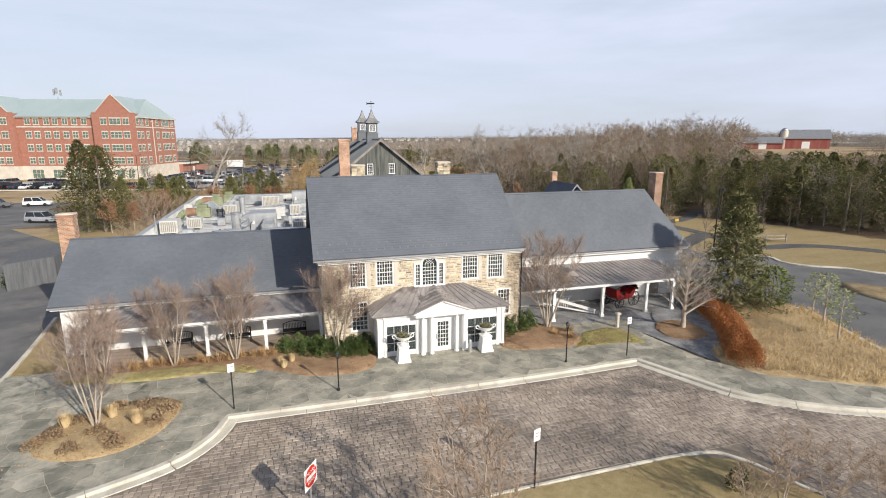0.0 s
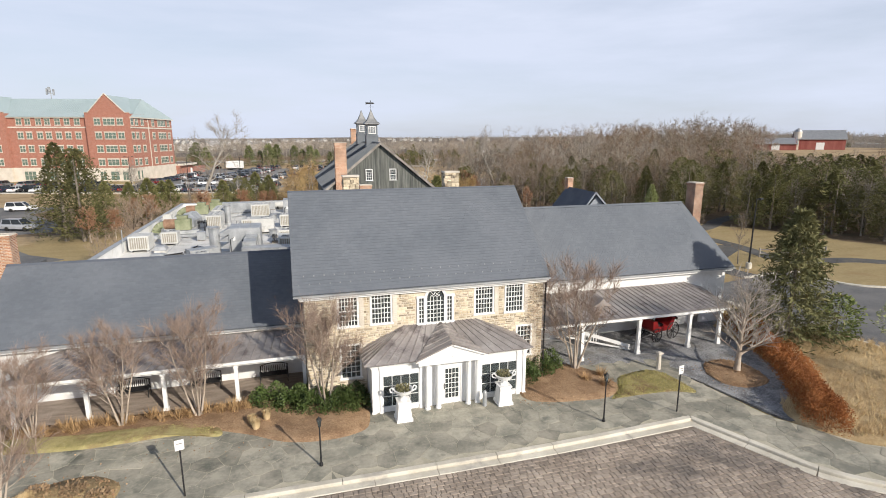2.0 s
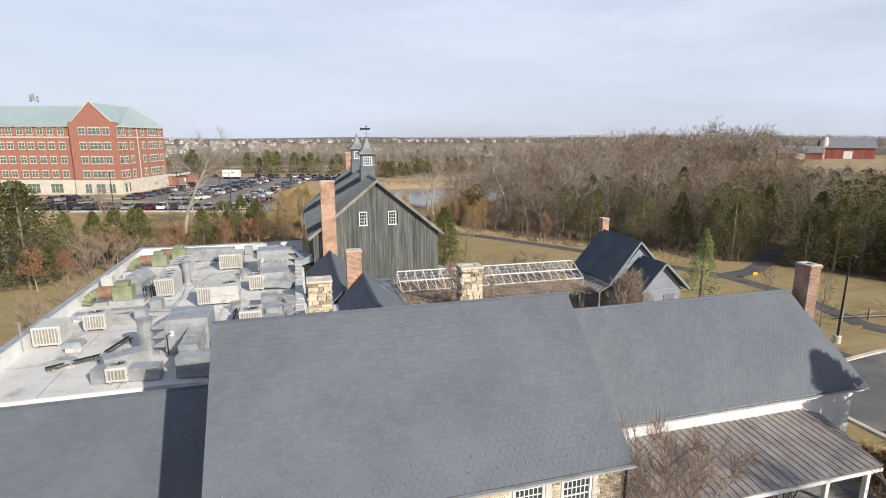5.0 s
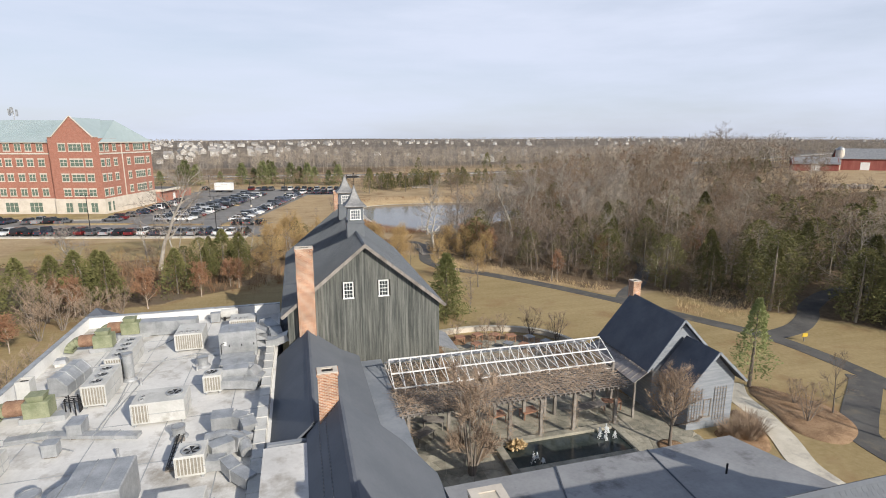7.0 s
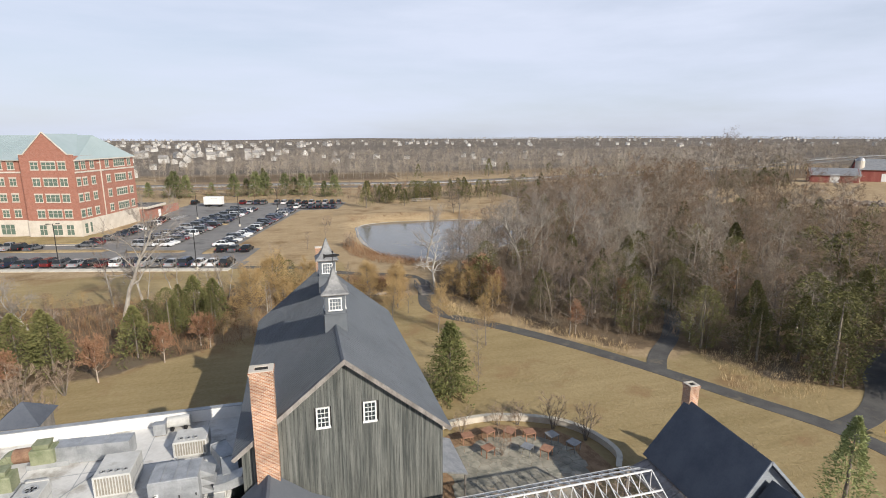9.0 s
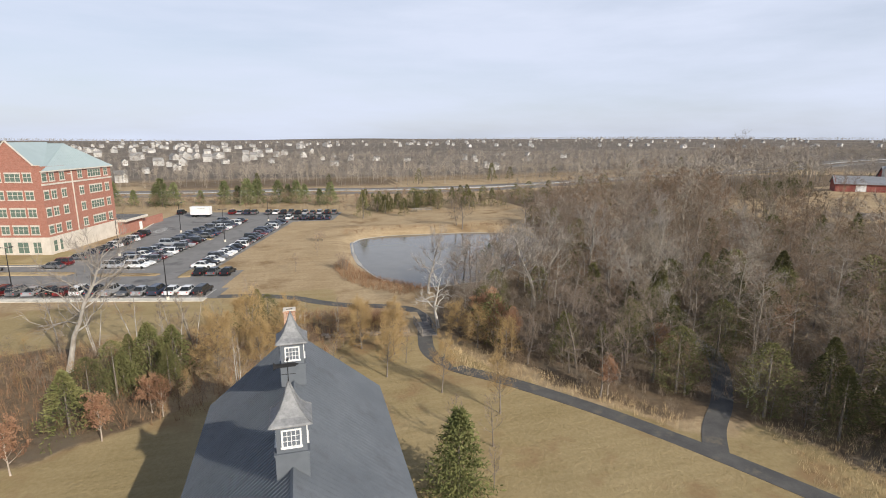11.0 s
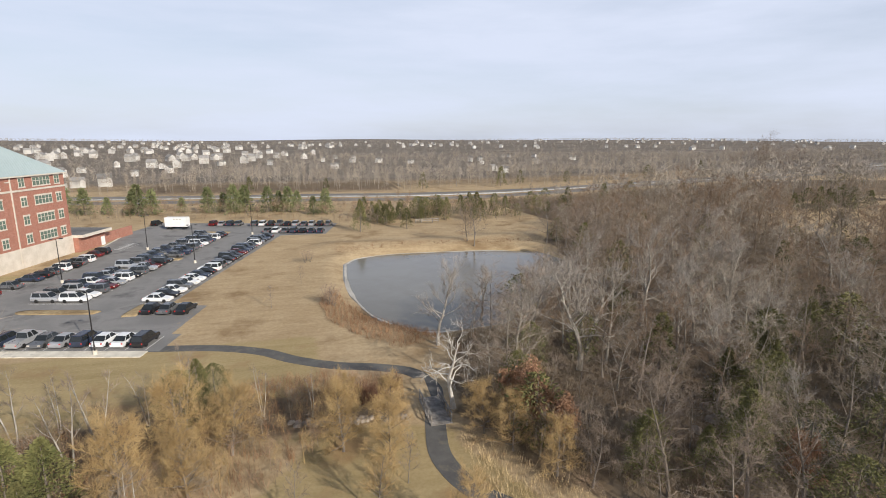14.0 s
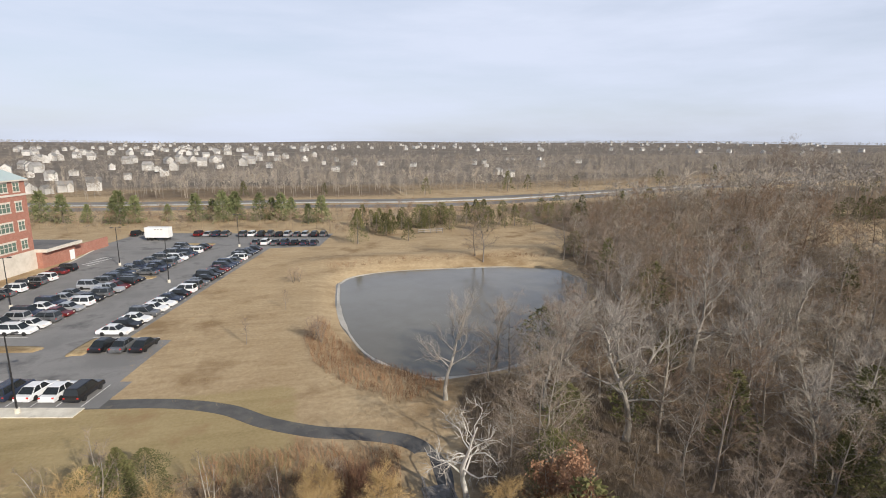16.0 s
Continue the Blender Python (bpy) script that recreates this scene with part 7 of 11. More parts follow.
# country beyond the highway: a close belt of slim trees, then houses among trees, then woods to the horizon
belt = []
for x, y in fill([(-420, 430), (-90, 374), (20, 362), (90, 356), (235, 376), (420, 410), (640, 452), (640, 560), (420, 530), (200, 480), (60, 470), (-60, 470), (-420, 520)], 8.5, 4):
    if x > -70 or rng.random() < 0.55:
        belt.append((x, y, rng.uniform(0.75, 1.25) if x > -50 else rng.uniform(0.65, 1.05), rng.uniform(0, 6.28), rng.randrange(5)))
for x, y in fill([(-60, 470), (640, 560), (620, 900), (-540, 900), (-500, 640), (-420, 520)], 14, 6.5):
    if x > -60 or rng.random() < 0.9:
        far_places.append((x, y, rng.uniform(0.7, 1.1) * (1.0 if x > -20 else 0.8), rng.uniform(0, 6.28), rng.randrange(4)))
for x, y in fill([(-560, 880), (620, 700), (640, 470), (2300, 1500), (2300, 2900), (-1700, 2900)], 40, 20):
    farther.append((x, y, rng.uniform(0.8, 1.15), rng.uniform(0, 6.28), rng.randrange(4)))
for k, (tone, word) in enumerate(((TWIG_FAR, "grey brown"), (TWIG_GREY, "silver grey"))):
    scatter("far_woods", W_BELT, belt[k::2], tone, f"close belt of slim {word} trees along the highway", "woodland")
for x, y in fill([(320, 60), (620, 80), (760, 620), (430, 390), (330, 290)], 15, 7):
    far_places.append((x, y, rng.uniform(0.8, 1.2), rng.uniform(0, 6.28), rng.randrange(4)))
for x, y in fill([(120, 266), (205, 290), (320, 300), (330, 330), (240, 325), (110, 305)], 8, 4):
    far_places.append((x, y, rng.uniform(0.5, 0.9), rng.uniform(0, 6.28), rng.randrange(4)))
for x, y in fill([(-360, 270), (-130, 300), (-90, 325), (-380, 385)], 12, 5):
    far_places.append((x, y, rng.uniform(0.5, 0.9), rng.uniform(0, 6.28), rng.randrange(4)))
for k, (tone, word) in enumerate(((TWIG_FAR, "grey brown"), (TWIG_GREY, "silver grey"), (TWIG_FAR, "dull brown"))):
    scatter("far_woods", W_FAR, far_places[k::3], tone, f"far {word} leafless woods beyond the pond", "woodland")
    scatter("far_woods", W_FARTHER, farther[k::3], tone, f"far {word} woods spreading to the horizon", "woodland")

# --- thickets: stems standing close, knee to head high
def thicket(name, poly, step, h, stems, material, label, w=0.018, lean=0.45):
    q = Tri()
    for x, y in fill(poly, step, step * 0.6):
        z = ground_z(x, y)
        for k in range(stems):
            hh = h * rng.uniform(0.45, 1.15)
            p = Vector((x + rng.uniform(-0.4, 0.4), y + rng.uniform(-0.4, 0.4), z - 0.05))
            d = Vector((rng.uniform(-lean, lean), rng.uniform(-lean, lean), 1)).normalized()
            a = rng.uniform(0, 6.28)
            q.sliver(p, p + d * hh, w * rng.uniform(0.7, 1.4), Vector((math.cos(a), math.sin(a), 0)))
            if k % 2:
                b = p + d * hh * rng.uniform(0.3, 0.7)
                q.sliver(b, b + (d + rand_dir(rng) * 0.8).normalized() * hh * 0.4, w * 0.8, Vector((math.cos(a), math.sin(a), 0)))
    return tagged(new(name, q.mesh(name, material)), label, "brush", kind="stuff")


thicket("undergrowth", [(34, 122), (38, 112), (43, 103), (49, 96), (56, 93), (70, 88), (86, 92), (80, 130), (62, 150), (38, 144), (34, 134)], 1.25, 2.0, 9, TWIG_WOODS, "tangled grey brown undergrowth under the trees")
thicket("brush", [(8, 131), (14, 129), (22, 126), (27, 126), (28, 131), (20, 134), (12, 134.5)], 0.7, 1.5, 10, BRUSH, "reddish brown brush beside the ditch")
thicket("brush", [(26.5, 156), (24, 162), (22, 172), (19, 166), (20, 154), (24, 146), (30, 140), (36, 143), (35, 147), (29, 152)], 0.7, 1.3, 10, BRUSH, "reddish brown brush on the pond bank")
thicket("brush", [(30, 106), (35, 104), (42, 97), (47, 90), (50, 91), (44, 99), (38, 107), (34, 114), (31, 118)], 0.7, 0.9, 9, DRY_GRASS, "tall dry grass along the path edge", 0.014)
thicket("brush", [(-16, 104), (0, 103), (8, 108), (16, 118), (22, 124), (14, 128.5), (2, 127.5), (-14, 128), (-30, 126), (-32, 112)], 1.25, 1.9, 8, BRUSH, "tangled brown brush behind the barn lawn")
thicket("brush", [(24, 204), (40, 208), (60, 208), (80, 204), (82, 207), (60, 211), (24, 209)], 1.2, 1.2, 8, BRUSH, "brown reeds along the pond edge")
thicket("brush", [(52, 78), (58, 74), (66, 78), (74, 83), (66, 85), (56, 88)], 0.8, 0.8, 8, DRY_GRASS, "dry grass in the fork of the paths", 0.014)
thicket("brush", [(18.6, 127.5), (20, 125.8), (24, 125.2), (25.6, 127), (24.4, 129.6), (20.4, 130)], 0.5, 2.0, 12, mat("dark ruddy stems", (0.12, 0.06, 0.04), (0.22, 0.125, 0.085), big=0.4, fine=3, rough=0.95, bump=0.0), "dense dark ruddy thicket beside the ditch", 0.014)
thicket("meadow_grass", [(-2, 150), (22, 140), (24, 150), (18, 170), (22, 200), (20, 226), (8, 228), (2, 190), (-4, 160)], 1.0, 0.32, 7, MEADOW, "short dry meadow grass", 0.02, 0.8)

SHRUB = [far_tree(340 + i, 4.2, 190, 0.014) for i in range(3)]
SHRUB_F = [far_tree(350 + i, 5.0, 70, 0.045) for i in range(3)]
BANK = [(-34, 112), (-18, 103), (-1, 105), (8, 109), (16, 116), (23, 123), (22, 128), (14, 133), (4, 139), (-8, 139), (-22, 140), (-36, 134)]
spots_b = [(x, y, rng.uniform(0.45, 1.15) * (1.0 if y < 127 else 0.5), rng.uniform(0, 6.28), rng.randrange(3)) for x, y in fill(BANK, 2.1, 1.0) if (x > -1 or y > 114) and (y < 128.5 or x > 10)]
for k, (tone, word) in enumerate(((WILLOW, "golden"), (TWIG_RUDDY, "ruddy"), (TWIG_WOODS, "grey brown"))):
    scatter("brushwood", SHRUB, [q for i, q in enumerate(spots_b) if (i + (q[0] > 2)) % 3 == k], tone, f"dense {word} leafless brushwood behind the lawn", "brush")
edge_b = [(x, y, rng.uniform(0.3, 0.75), rng.uniform(0, 6.28), rng.randrange(3)) for x, y in fill(WOODS, 2.3, 1.1, clear_of_paths) if math.hypot(x - 45, y - 100) < 75 and poly_distance(WOODS, x, y) > -9]
scatter("brushwood", SHRUB, edge_b[::2], TWIG_RUDDY, "ruddy leafless brushwood along the wood's edge", "brush")
scatter("brushwood", SHRUB, edge_b[1::2], TWIG_WOODS, "grey brown leafless brushwood along the wood's edge", "brush")
far_b = [(x, y, rng.uniform(0.6, 1.5), rng.uniform(0, 6.28), rng.randrange(3)) for x, y in fill([(-130, 300), (-70, 276), (24, 262), (34, 240), (52, 252), (72, 246), (120, 236), (125, 292), (20, 306), (-75, 314), (-130, 324)], 4.2, 2.2)]
scatter("brushwood", SHRUB_F, far_b[::2], TWIG_WOODS, "grey brown scrub before the highway", "brush")
scatter("brushwood", SHRUB_F, far_b[1::2], TWIG_RUDDY, "ruddy scrub before the highway", "brush")

# --- evergreens
CED = [leafy(400 + i, 7.4, 2.4, 3600, 0.19, "column" if i % 2 else "cone", 0.05, 3 + i) for i in range(4)]
CED_F = [leafy(410 + i, 7.4, 2.3, 760, 0.40, "column" if i % 2 else "cone", 0.05, 3 + i) for i in range(4)]
CED_P = [tree_proto("cedar_tree", "dense olive green cedar at the edge of the woods", q, BARK, CEDAR, "cedar trees") for q in CED]
CED_FP = [tree_proto("cedar_tree", "olive green cedar among the leafless trees", q, BARK, CEDAR, "woodland cedars") for q in CED_F]
cedar_spots = [(-7.0, 113.5, 0.85), (-7.8, 110.6, 0.9), (-2.4, 110.2, 0.8), (-9.6, 108.4, 0.8),
               (-28.0, 86.5, 1.75), (-25.7, 85.8, 1.65), (-26.5, 88.5, 1.6), (4.6, 124.6, 0.9), (6.0, 126.0, 0.95), (7.2, 128.0, 0.75),
               (43.7, 106.5, 0.9), (44.8, 107.6, 0.8), (83.9, 112.1, 1.5), (38.5, 121.6, 0.85), (58.8, 114.1, 1.0), (63.1, 101.6, 1.1), (78.9, 122.2, 1.2), (80, 108, 1.3), (74.6, 110.8, 1.2), (57, 103, 1.0), (62.7, 113, 1.3), (61.0, 110.5, 1.1), (51.6, 104.2, 1.15), (53.4, 106, 1.0), (48.3, 104.8, 0.75), (42.7, 127.7, 0.95), (39.5, 124, 0.7), (70, 120, 1.2), (66.5, 118, 1.1),
               (69.5, 70.5, 1.2), (71.5, 68.0, 1.3), (74, 66.5, 1.25), (73, 72.0, 1.35), (76, 69, 1.3), (77, 63.5, 1.2), (79.5, 66.5, 1.35), (64.5, 77.5, 1.1), (72, 82.5, 1.2), (65, 82, 1.1), (81, 61, 1.3), (76.5, 75, 1.3), (81, 71, 1.35), (60.5, 83.5, 1.0), (57.5, 89, 1.1), (63, 87, 1.2), (84.5, 67, 1.35), (88, 62, 1.3), (78, 56, 1.2), (80, 50, 1.1), (83, 57, 1.2), (86, 47, 1.1), (90, 55, 1.2)]
for i, (x, y, s) in enumerate(cedar_spots):
    plant(CED_P[i % 4], x, y, s, i * 1.7)
CED_W = [tree_proto("cedar_tree", "broad bushy light green cedar beside the lawn", leafy(430 + i, 6.8, 2.9, 3000, 0.27, "cone", 0.02, 4 + i, 0.1), BARK, mat("light cedar foliage", (0.115, 0.125, 0.045), (0.22, 0.21, 0.085), big=0.5, fine=4, rough=0.95, bump=0.0, vary=0.25), "bushy cedars") for i in range(2)]
for i, (x, y, s) in enumerate(((-10.0, 104.0, 0.95), (-5.2, 114.2, 1.05), (-2.8, 114.8, 0.95), (-18.0, 102.2, 1.0), (-21.2, 102.0, 1.05), (-24.3, 103.0, 0.95), (-19.8, 105.2, 0.95), (-27.0, 100.5, 1.0), (-7.6, 112.5, 0.7))):
    plant(CED_W[i % 2], x, y, s, i * 1.7)
n_ced = 0
for i, (x, y) in enumerate(fill(WOODS, 8.5, 4, clear_of_paths)):
    d = math.hypot(x - 60, y - 90)
    p = 0.9 if (x > 58 and y < 108 and d < 75) else (0.4 if d < 34 else 0.2 if d < 120 else 0.05)
    if x > 138 and inside(GLADE, x, y):
        continue
    if rng.random() < p and n_ced < 190:
        k = rng.uniform(0.75, 1.3) * (1.2 if p > 0.5 else 1.0)
        if x > 1.05 * y:
            k = min(k, max(0.35, (13.0 - 0.019 * math.hypot(x, y) - ground_z(x, y)) / 7.4))
        plant((CED_P if d < 30 else CED_FP)[i % 4], x, y, k, rng.uniform(0, 6.28))
        n_ced += 1
for i in range(62):      # dark band of cedars this side of the highway
    x, y = ((rng.gauss(44, 4), rng.gauss(253, 6)), (rng.gauss(60, 4), rng.gauss(262, 5)), (rng.gauss(80, 7), rng.gauss(258, 7)), (rng.uniform(66, 118), rng.uniform(250, 285)))[i % 4]
    plant(CED_FP[i % 4], x, y, rng.uniform(0.55, 1.1), i)
for i in range(26):      # dark clump behind the glade
    plant(CED_FP[i % 4], rng.gauss(180, 5), rng.gauss(200, 3.5), rng.uniform(0.6, 1.0), i)
for x, y, k in ((134, 372, 1.6), (150, 380, 1.2), (84, 366, 1.3), (245, 384, 1.3), (30, 368, 1.0), (-10, 372, 1.1), (300, 398, 1.4), (185, 385, 1.0)):
    plant(CED_FP[int(x) % 4], x, y, k, x)
plant(CED_P[0], 34.1, 235, 1.35, 0.4)
PIN = [conifer(420 + i, 12.0, 5.4, 13, 8, 12, 1.3, 0.1, 0.13) for i in range(3)]
PIN_P = [tree_proto("pine_tree", "broad green pine in a row along the highway", q, BARK, PINE, "highway pines") for q in PIN]
for i, (x, y, k) in enumerate(((-42, 289, 1.15), (-38, 292, 0.95), (-45, 294, 0.9), (-18, 290, 1.0), (-13, 294, 0.75), (-8.5, 287, 1.1), (-4.5, 290, 1.05), (-6, 295, 0.9), (4, 288, 1.0), (8, 291, 0.8), (11.6, 286, 1.0), (15, 289, 0.8), (21, 277, 0.7), (25.6, 279, 0.95), (-28, 294, 0.6), (-62, 296, 1.0), (-70, 300, 1.1), (-83, 302, 1.0), (-54, 295, 0.65))):
    plant(PIN_P[i % 3], x, y, k * 0.84, i)
SPRUCE = tree_proto("spruce_tree", "dark green spruce with drooping boughs beside the drive", conifer(500, 9.0, 3.6, 28, 12, 34, 0.44, 0.04, 0.1), BARK, SPRUCE_N)
plant(SPRUCE, 33.0, 31.5, 1.0, 0.3, 0.1)
EVER = tree_proto("evergreen_tree", "bushy light green broadleaf evergreen beside the spruce", leafy(503, 4.2, 1.7, 1500, 0.26, "oval", 0.12, 4), BARK, mat("light evergreen leaves", (0.13, 0.17, 0.05), (0.26, 0.3, 0.1), big=0.7, fine=5, rough=0.8, bump=0))
plant(EVER, 35.6, 30.2, 0.8, 0.4, 0.2)
SAPLING = tree_proto("sapling", "slim sapling with a thin pale green crown", leafy(504, 4.0, 0.95, 420, 0.2, "oval", 0.35, 3), PALE_BARK, mat("pale sapling leaves", (0.24, 0.27, 0.14), (0.38, 0.4, 0.22), big=0.7, fine=5, rough=0.9, bump=0), "bed saplings")
SPRUCE2 = tree_proto("spruce_tree", "dense green spruce on the lawn beside the barn", conifer(501, 7.8, 3.4, 30, 13, 15, 0.36, 0.02, 0.16), BARK, mat("lawn spruce needles", (0.095, 0.11, 0.038), (0.2, 0.2, 0.075), big=0.6, fine=5, rough=0.95, bump=0))
plant(SPRUCE2, 23.4, 85.2, 1.0, 0.9)
YOUNG = tree_proto("young_pine", "slim light green young pine on the lawn", leafy(502, 8.0, 1.75, 3600, 0.21, "cone", 0.13, 4), BARK, mat("light pine needles", (0.21, 0.25, 0.1), (0.36, 0.38, 0.17), big=0.7, fine=5, rough=0.9, bump=0))
plant(YOUNG, 43.9, 60.5, 1.0, 0.2)
for x, y, s in ((36.2, 26.4, 0.52), (33.9, 23.6, 0.48), (37.4, 28.2, 0.45)):
    plant(SAPLING, x, y, s * 1.75, x, 0.3)

# --- willows, russet oaks and pale sycamores
WIL = [bare_tree(600 + i, 8.0, limbs=30, subs=10, twigs=22, twig_w=0.009, spread=0.44, clear=0.12, lift=0.05, twig_l=0.11, wild=1.1, rise=0.2, trunk_r=0.15) for i in range(2)]
WIL_P = [tree_proto("willow_tree", "golden twigged willow behind the barn", q, BARK, WILLOW, "golden willows") for q in WIL]
for i, (x, y, s) in enumerate(((5.5, 119.8, 1.05), (9.7, 119.5, 0.95), (2.0, 114.5, 1.0), (19.6, 117.5, 0.85), (23.5, 114.5, 0.8),
                                 (24.6, 121.5, 0.7), (20.2, 122.5, 0.7), (34.8, 113.5, 0.75), (37.0, 109.0, 0.7), (33.2, 117, 0.75), (7.0, 114.0, 0.8))):
    plant(WIL_P[i % 2], x, y, s, i * 1.3)


def leafed_tree(seed, h, n, size, **kw):
    wood, crown = bare_tree(seed, h, **kw)
    r2 = random.Random(seed)
    pts = [crown.v[i] for i in range(2, len(crown.v), 3)]
    for i in range(n):
        p = Vector(pts[r2.randrange(len(pts))]) + rand_dir(r2) * 0.15
        d = rand_dir(r2)
        crown.leaf(p, d, d.orthogonal().normalized(), size * r2.uniform(0.6, 1.3), size * 0.35)
    return wood, crown


RED = tree_proto("russet_oak", "small oak holding russet dead leaves", leafed_tree(620, 5.2, 1500, 0.17, limbs=18, subs=6, twigs=6, spread=0.36, clear=0.26), PALE_BARK, RUSSET, "russet oaks")
for i, (x, y, s) in enumerate(((-12.3, 98.0, 1.0), (-6.65, 101.8, 0.95), (-2.1, 105.1, 0.85), (-3.4, 106.3, 0.8), (-20.0, 97.0, 0.95), (-22.6, 98.4, 0.85), (-24.5, 84.5, 0.9), (-22.0, 86.0, 0.8), (37.2, 115.8, 1.25), (38.6, 118.0, 1.3), (36.6, 118.8, 1.1), (37.6, 113.2, 1.2), (39.2, 112.0, 1.1), (74.2, 102.8, 1.2), (54.6, 101.6, 1.1), (44.6, 97.4, 0.9))):
    plant(RED, x, y, s, i * 2.1)
SYC = [bare_tree(640 + i, 15, limbs=17, subs=8, twigs=9, twig_w=0.017, spread=0.42, clear=0.3, crook=0.33, trunk_r=0.3, twig_l=0.08) for i in range(3)]
SYC_P = [tree_proto("sycamore_tree", "pale barked leafless sycamore with crooked limbs", q, WHITE_BARK, mat("pale grey twigs", (0.24, 0.21, 0.18), (0.38, 0.34, 0.3), big=0.5, fine=4, rough=0.95, bump=0, vary=0.1), "pale sycamores") for q in SYC]
for i, (x, y, s) in enumerate(((-15.7, 119.8, 1.3), (44.6, 135.5, 0.8), (48.2, 142.0, 0.85), (52.0, 146.5, 0.8), (34.5, 140, 0.85), (52.9, 132, 0.95), (49, 141, 0.85), (63, 152, 0.9), (72, 140, 0.85), (-24, 112, 0.7), (80, 165, 0.8), (45, 152, 0.75), (49.7, 127.8, 1.15), (67.2, 139.9, 1.1), (84.5, 141, 1.0), (63.2, 117.8, 0.8), (64, 128, 0.85), (56, 138, 0.8), (75, 122, 0.75), (70, 132, 0.85), (84, 140, 0.85), (90, 150, 0.9), (60, 106, 0.6), (96, 128, 0.85), (78, 108, 0.7), (104, 165, 0.9), (112, 145, 0.85))):
    plant(SYC_P[i % 3], x, y, s, i * 1.9)
WHITE_SYC = tree_proto("sycamore_tree", "stark white crooked sycamore beside the footbridge", bare_tree(648, 11, limbs=13, subs=6, twigs=6, twig_w=0.02, spread=0.46, clear=0.3, crook=0.42, trunk_r=0.3, twig_l=0.08, lift=0.02, rise=0.05, wild=1.0), mat("white peeled bark", (0.5, 0.47, 0.42), (0.72, 0.69, 0.64), big=1.4, fine=6, rough=0.85, bump=0.2, bump_scale=12, stretch=(1, 1, 0.4)), mat("bleached twigs", (0.36, 0.33, 0.29), (0.52, 0.48, 0.43), big=0.5, fine=4, rough=0.95, bump=0))
plant(WHITE_SYC, 31.7, 122.7, 1.0, 0.6)
BIRCH = [bare_tree(645 + i, 10.5, limbs=16, subs=5, twigs=6, twig_w=0.012, spread=0.2, clear=0.38, crook=0.13, trunk_r=0.11, twig_l=0.07, stems=2 + i % 2, fan=0.16) for i in range(3)]
BIRCH_P = [tree_proto("birch_tree", "slim pale stemmed leafless tree before the parking lot", q, WHITE_BARK, TWIG, "pale slim trees") for q in BIRCH]
for i, (x, y, s) in enumerate(((-3.4, 120.1, 0.95), (-2.2, 123.3, 0.9), (4.7, 125.3, 0.95), (-10.0, 126.0, 0.9), (-14.0, 124.0, 1.0), (-7.0, 127.5, 0.7), (1.0, 127.0, 0.65), (12.0, 126.0, 0.6), (17.0, 125.0, 0.55), (-19.0, 126.5, 0.95), (5.1, 106.8, 0.8))):
    plant(BIRCH_P[i % 3], x, y, s, i * 1.9)
# tall bare trees on the far hill
for i in range(9):
    k = -16 + i * 4 + rng.uniform(-1.5, 1.5)
    plant(oak_protos[i % 3], 299 + 0.73 * k + rng.uniform(-6, 6), 343 - 0.68 * k + rng.uniform(-6, 6), rng.uniform(1.4, 1.75) if abs(k) > 7 else rng.uniform(2.0, 2.3), i * 1.3)
# big bare trees over the pond's far corner and on the hill
for i in range(26):
    x, y = rng.uniform(60, 98), rng.uniform(150, 215)
    if poly_distance(POND, x, y) > 1.5:
        plant(oak_protos[i % 3], x, y, rng.uniform(0.9, 1.25), i)
for x, y in ((50, 146), (54, 150), (58, 154), (44, 144.5), (66, 162), (69, 166)):
    plant(oak_protos[int(x) % 3], x, y, rng.uniform(0.6, 0.85), x)

# --- slim young trees on the lawns
ROUND_T = [tree_proto("young_tree", "round headed young tree with tan twigs on the lawn", bare_tree(650 + i, 6.6, limbs=26, subs=8, twigs=12, twig_w=0.008, spread=0.38, clear=0.3, lift=0.1, trunk_r=0.09, wild=1.0), BARK, WILLOW, "lawn trees") for i in range(2)]
for i, (x, y, s) in enumerate(((21.5, 108.1, 1.0), (26.8, 102.6, 1.05), (31.5, 96.7, 1.0))):
    plant(ROUND_T[i % 2], x, y, s, i * 1.4)
SAP = [tree_proto("young_tree", "slim leafless young tree on the dry lawn", bare_tree(660 + i, 5.5, limbs=14, subs=5, twigs=5, twig_w=0.012, spread=0.32, clear=0.25, trunk_r=0.06), BARK, TWIG, "lawn trees") for i in range(2)]
for i, (x, y, s) in enumerate(((25.2, 92.0, 1.0), (28.6, 91.2, 1.05), (15.4, 108.7, 1.05),  (24.5, 111.5, 0.9), (26.5, 85.5, 0.8), (46.5, 55.0, 1.0), (48.5, 51.0, 1.1), (53.5, 48.5, 1.1), (41.5, 66, 0.6), (18.8, 95, 0.9), (11, 163, 0.8), (16, 178, 0.7), (-20, 139, 0.8))):
    plant(SAP[i % 2], x, y, s, i * 1.1)
MULTI = [tree_proto("shrub", "leafless multi stemmed garden shrub", bare_tree(680 + i, 2.6, limbs=26, subs=6, twigs=7, twig_w=0.007, spread=0.45, clear=0.1, stems=5, trunk_r=0.03), BARK, TWIG_TAN, "garden shrubs", "shrub") for i in range(2)]
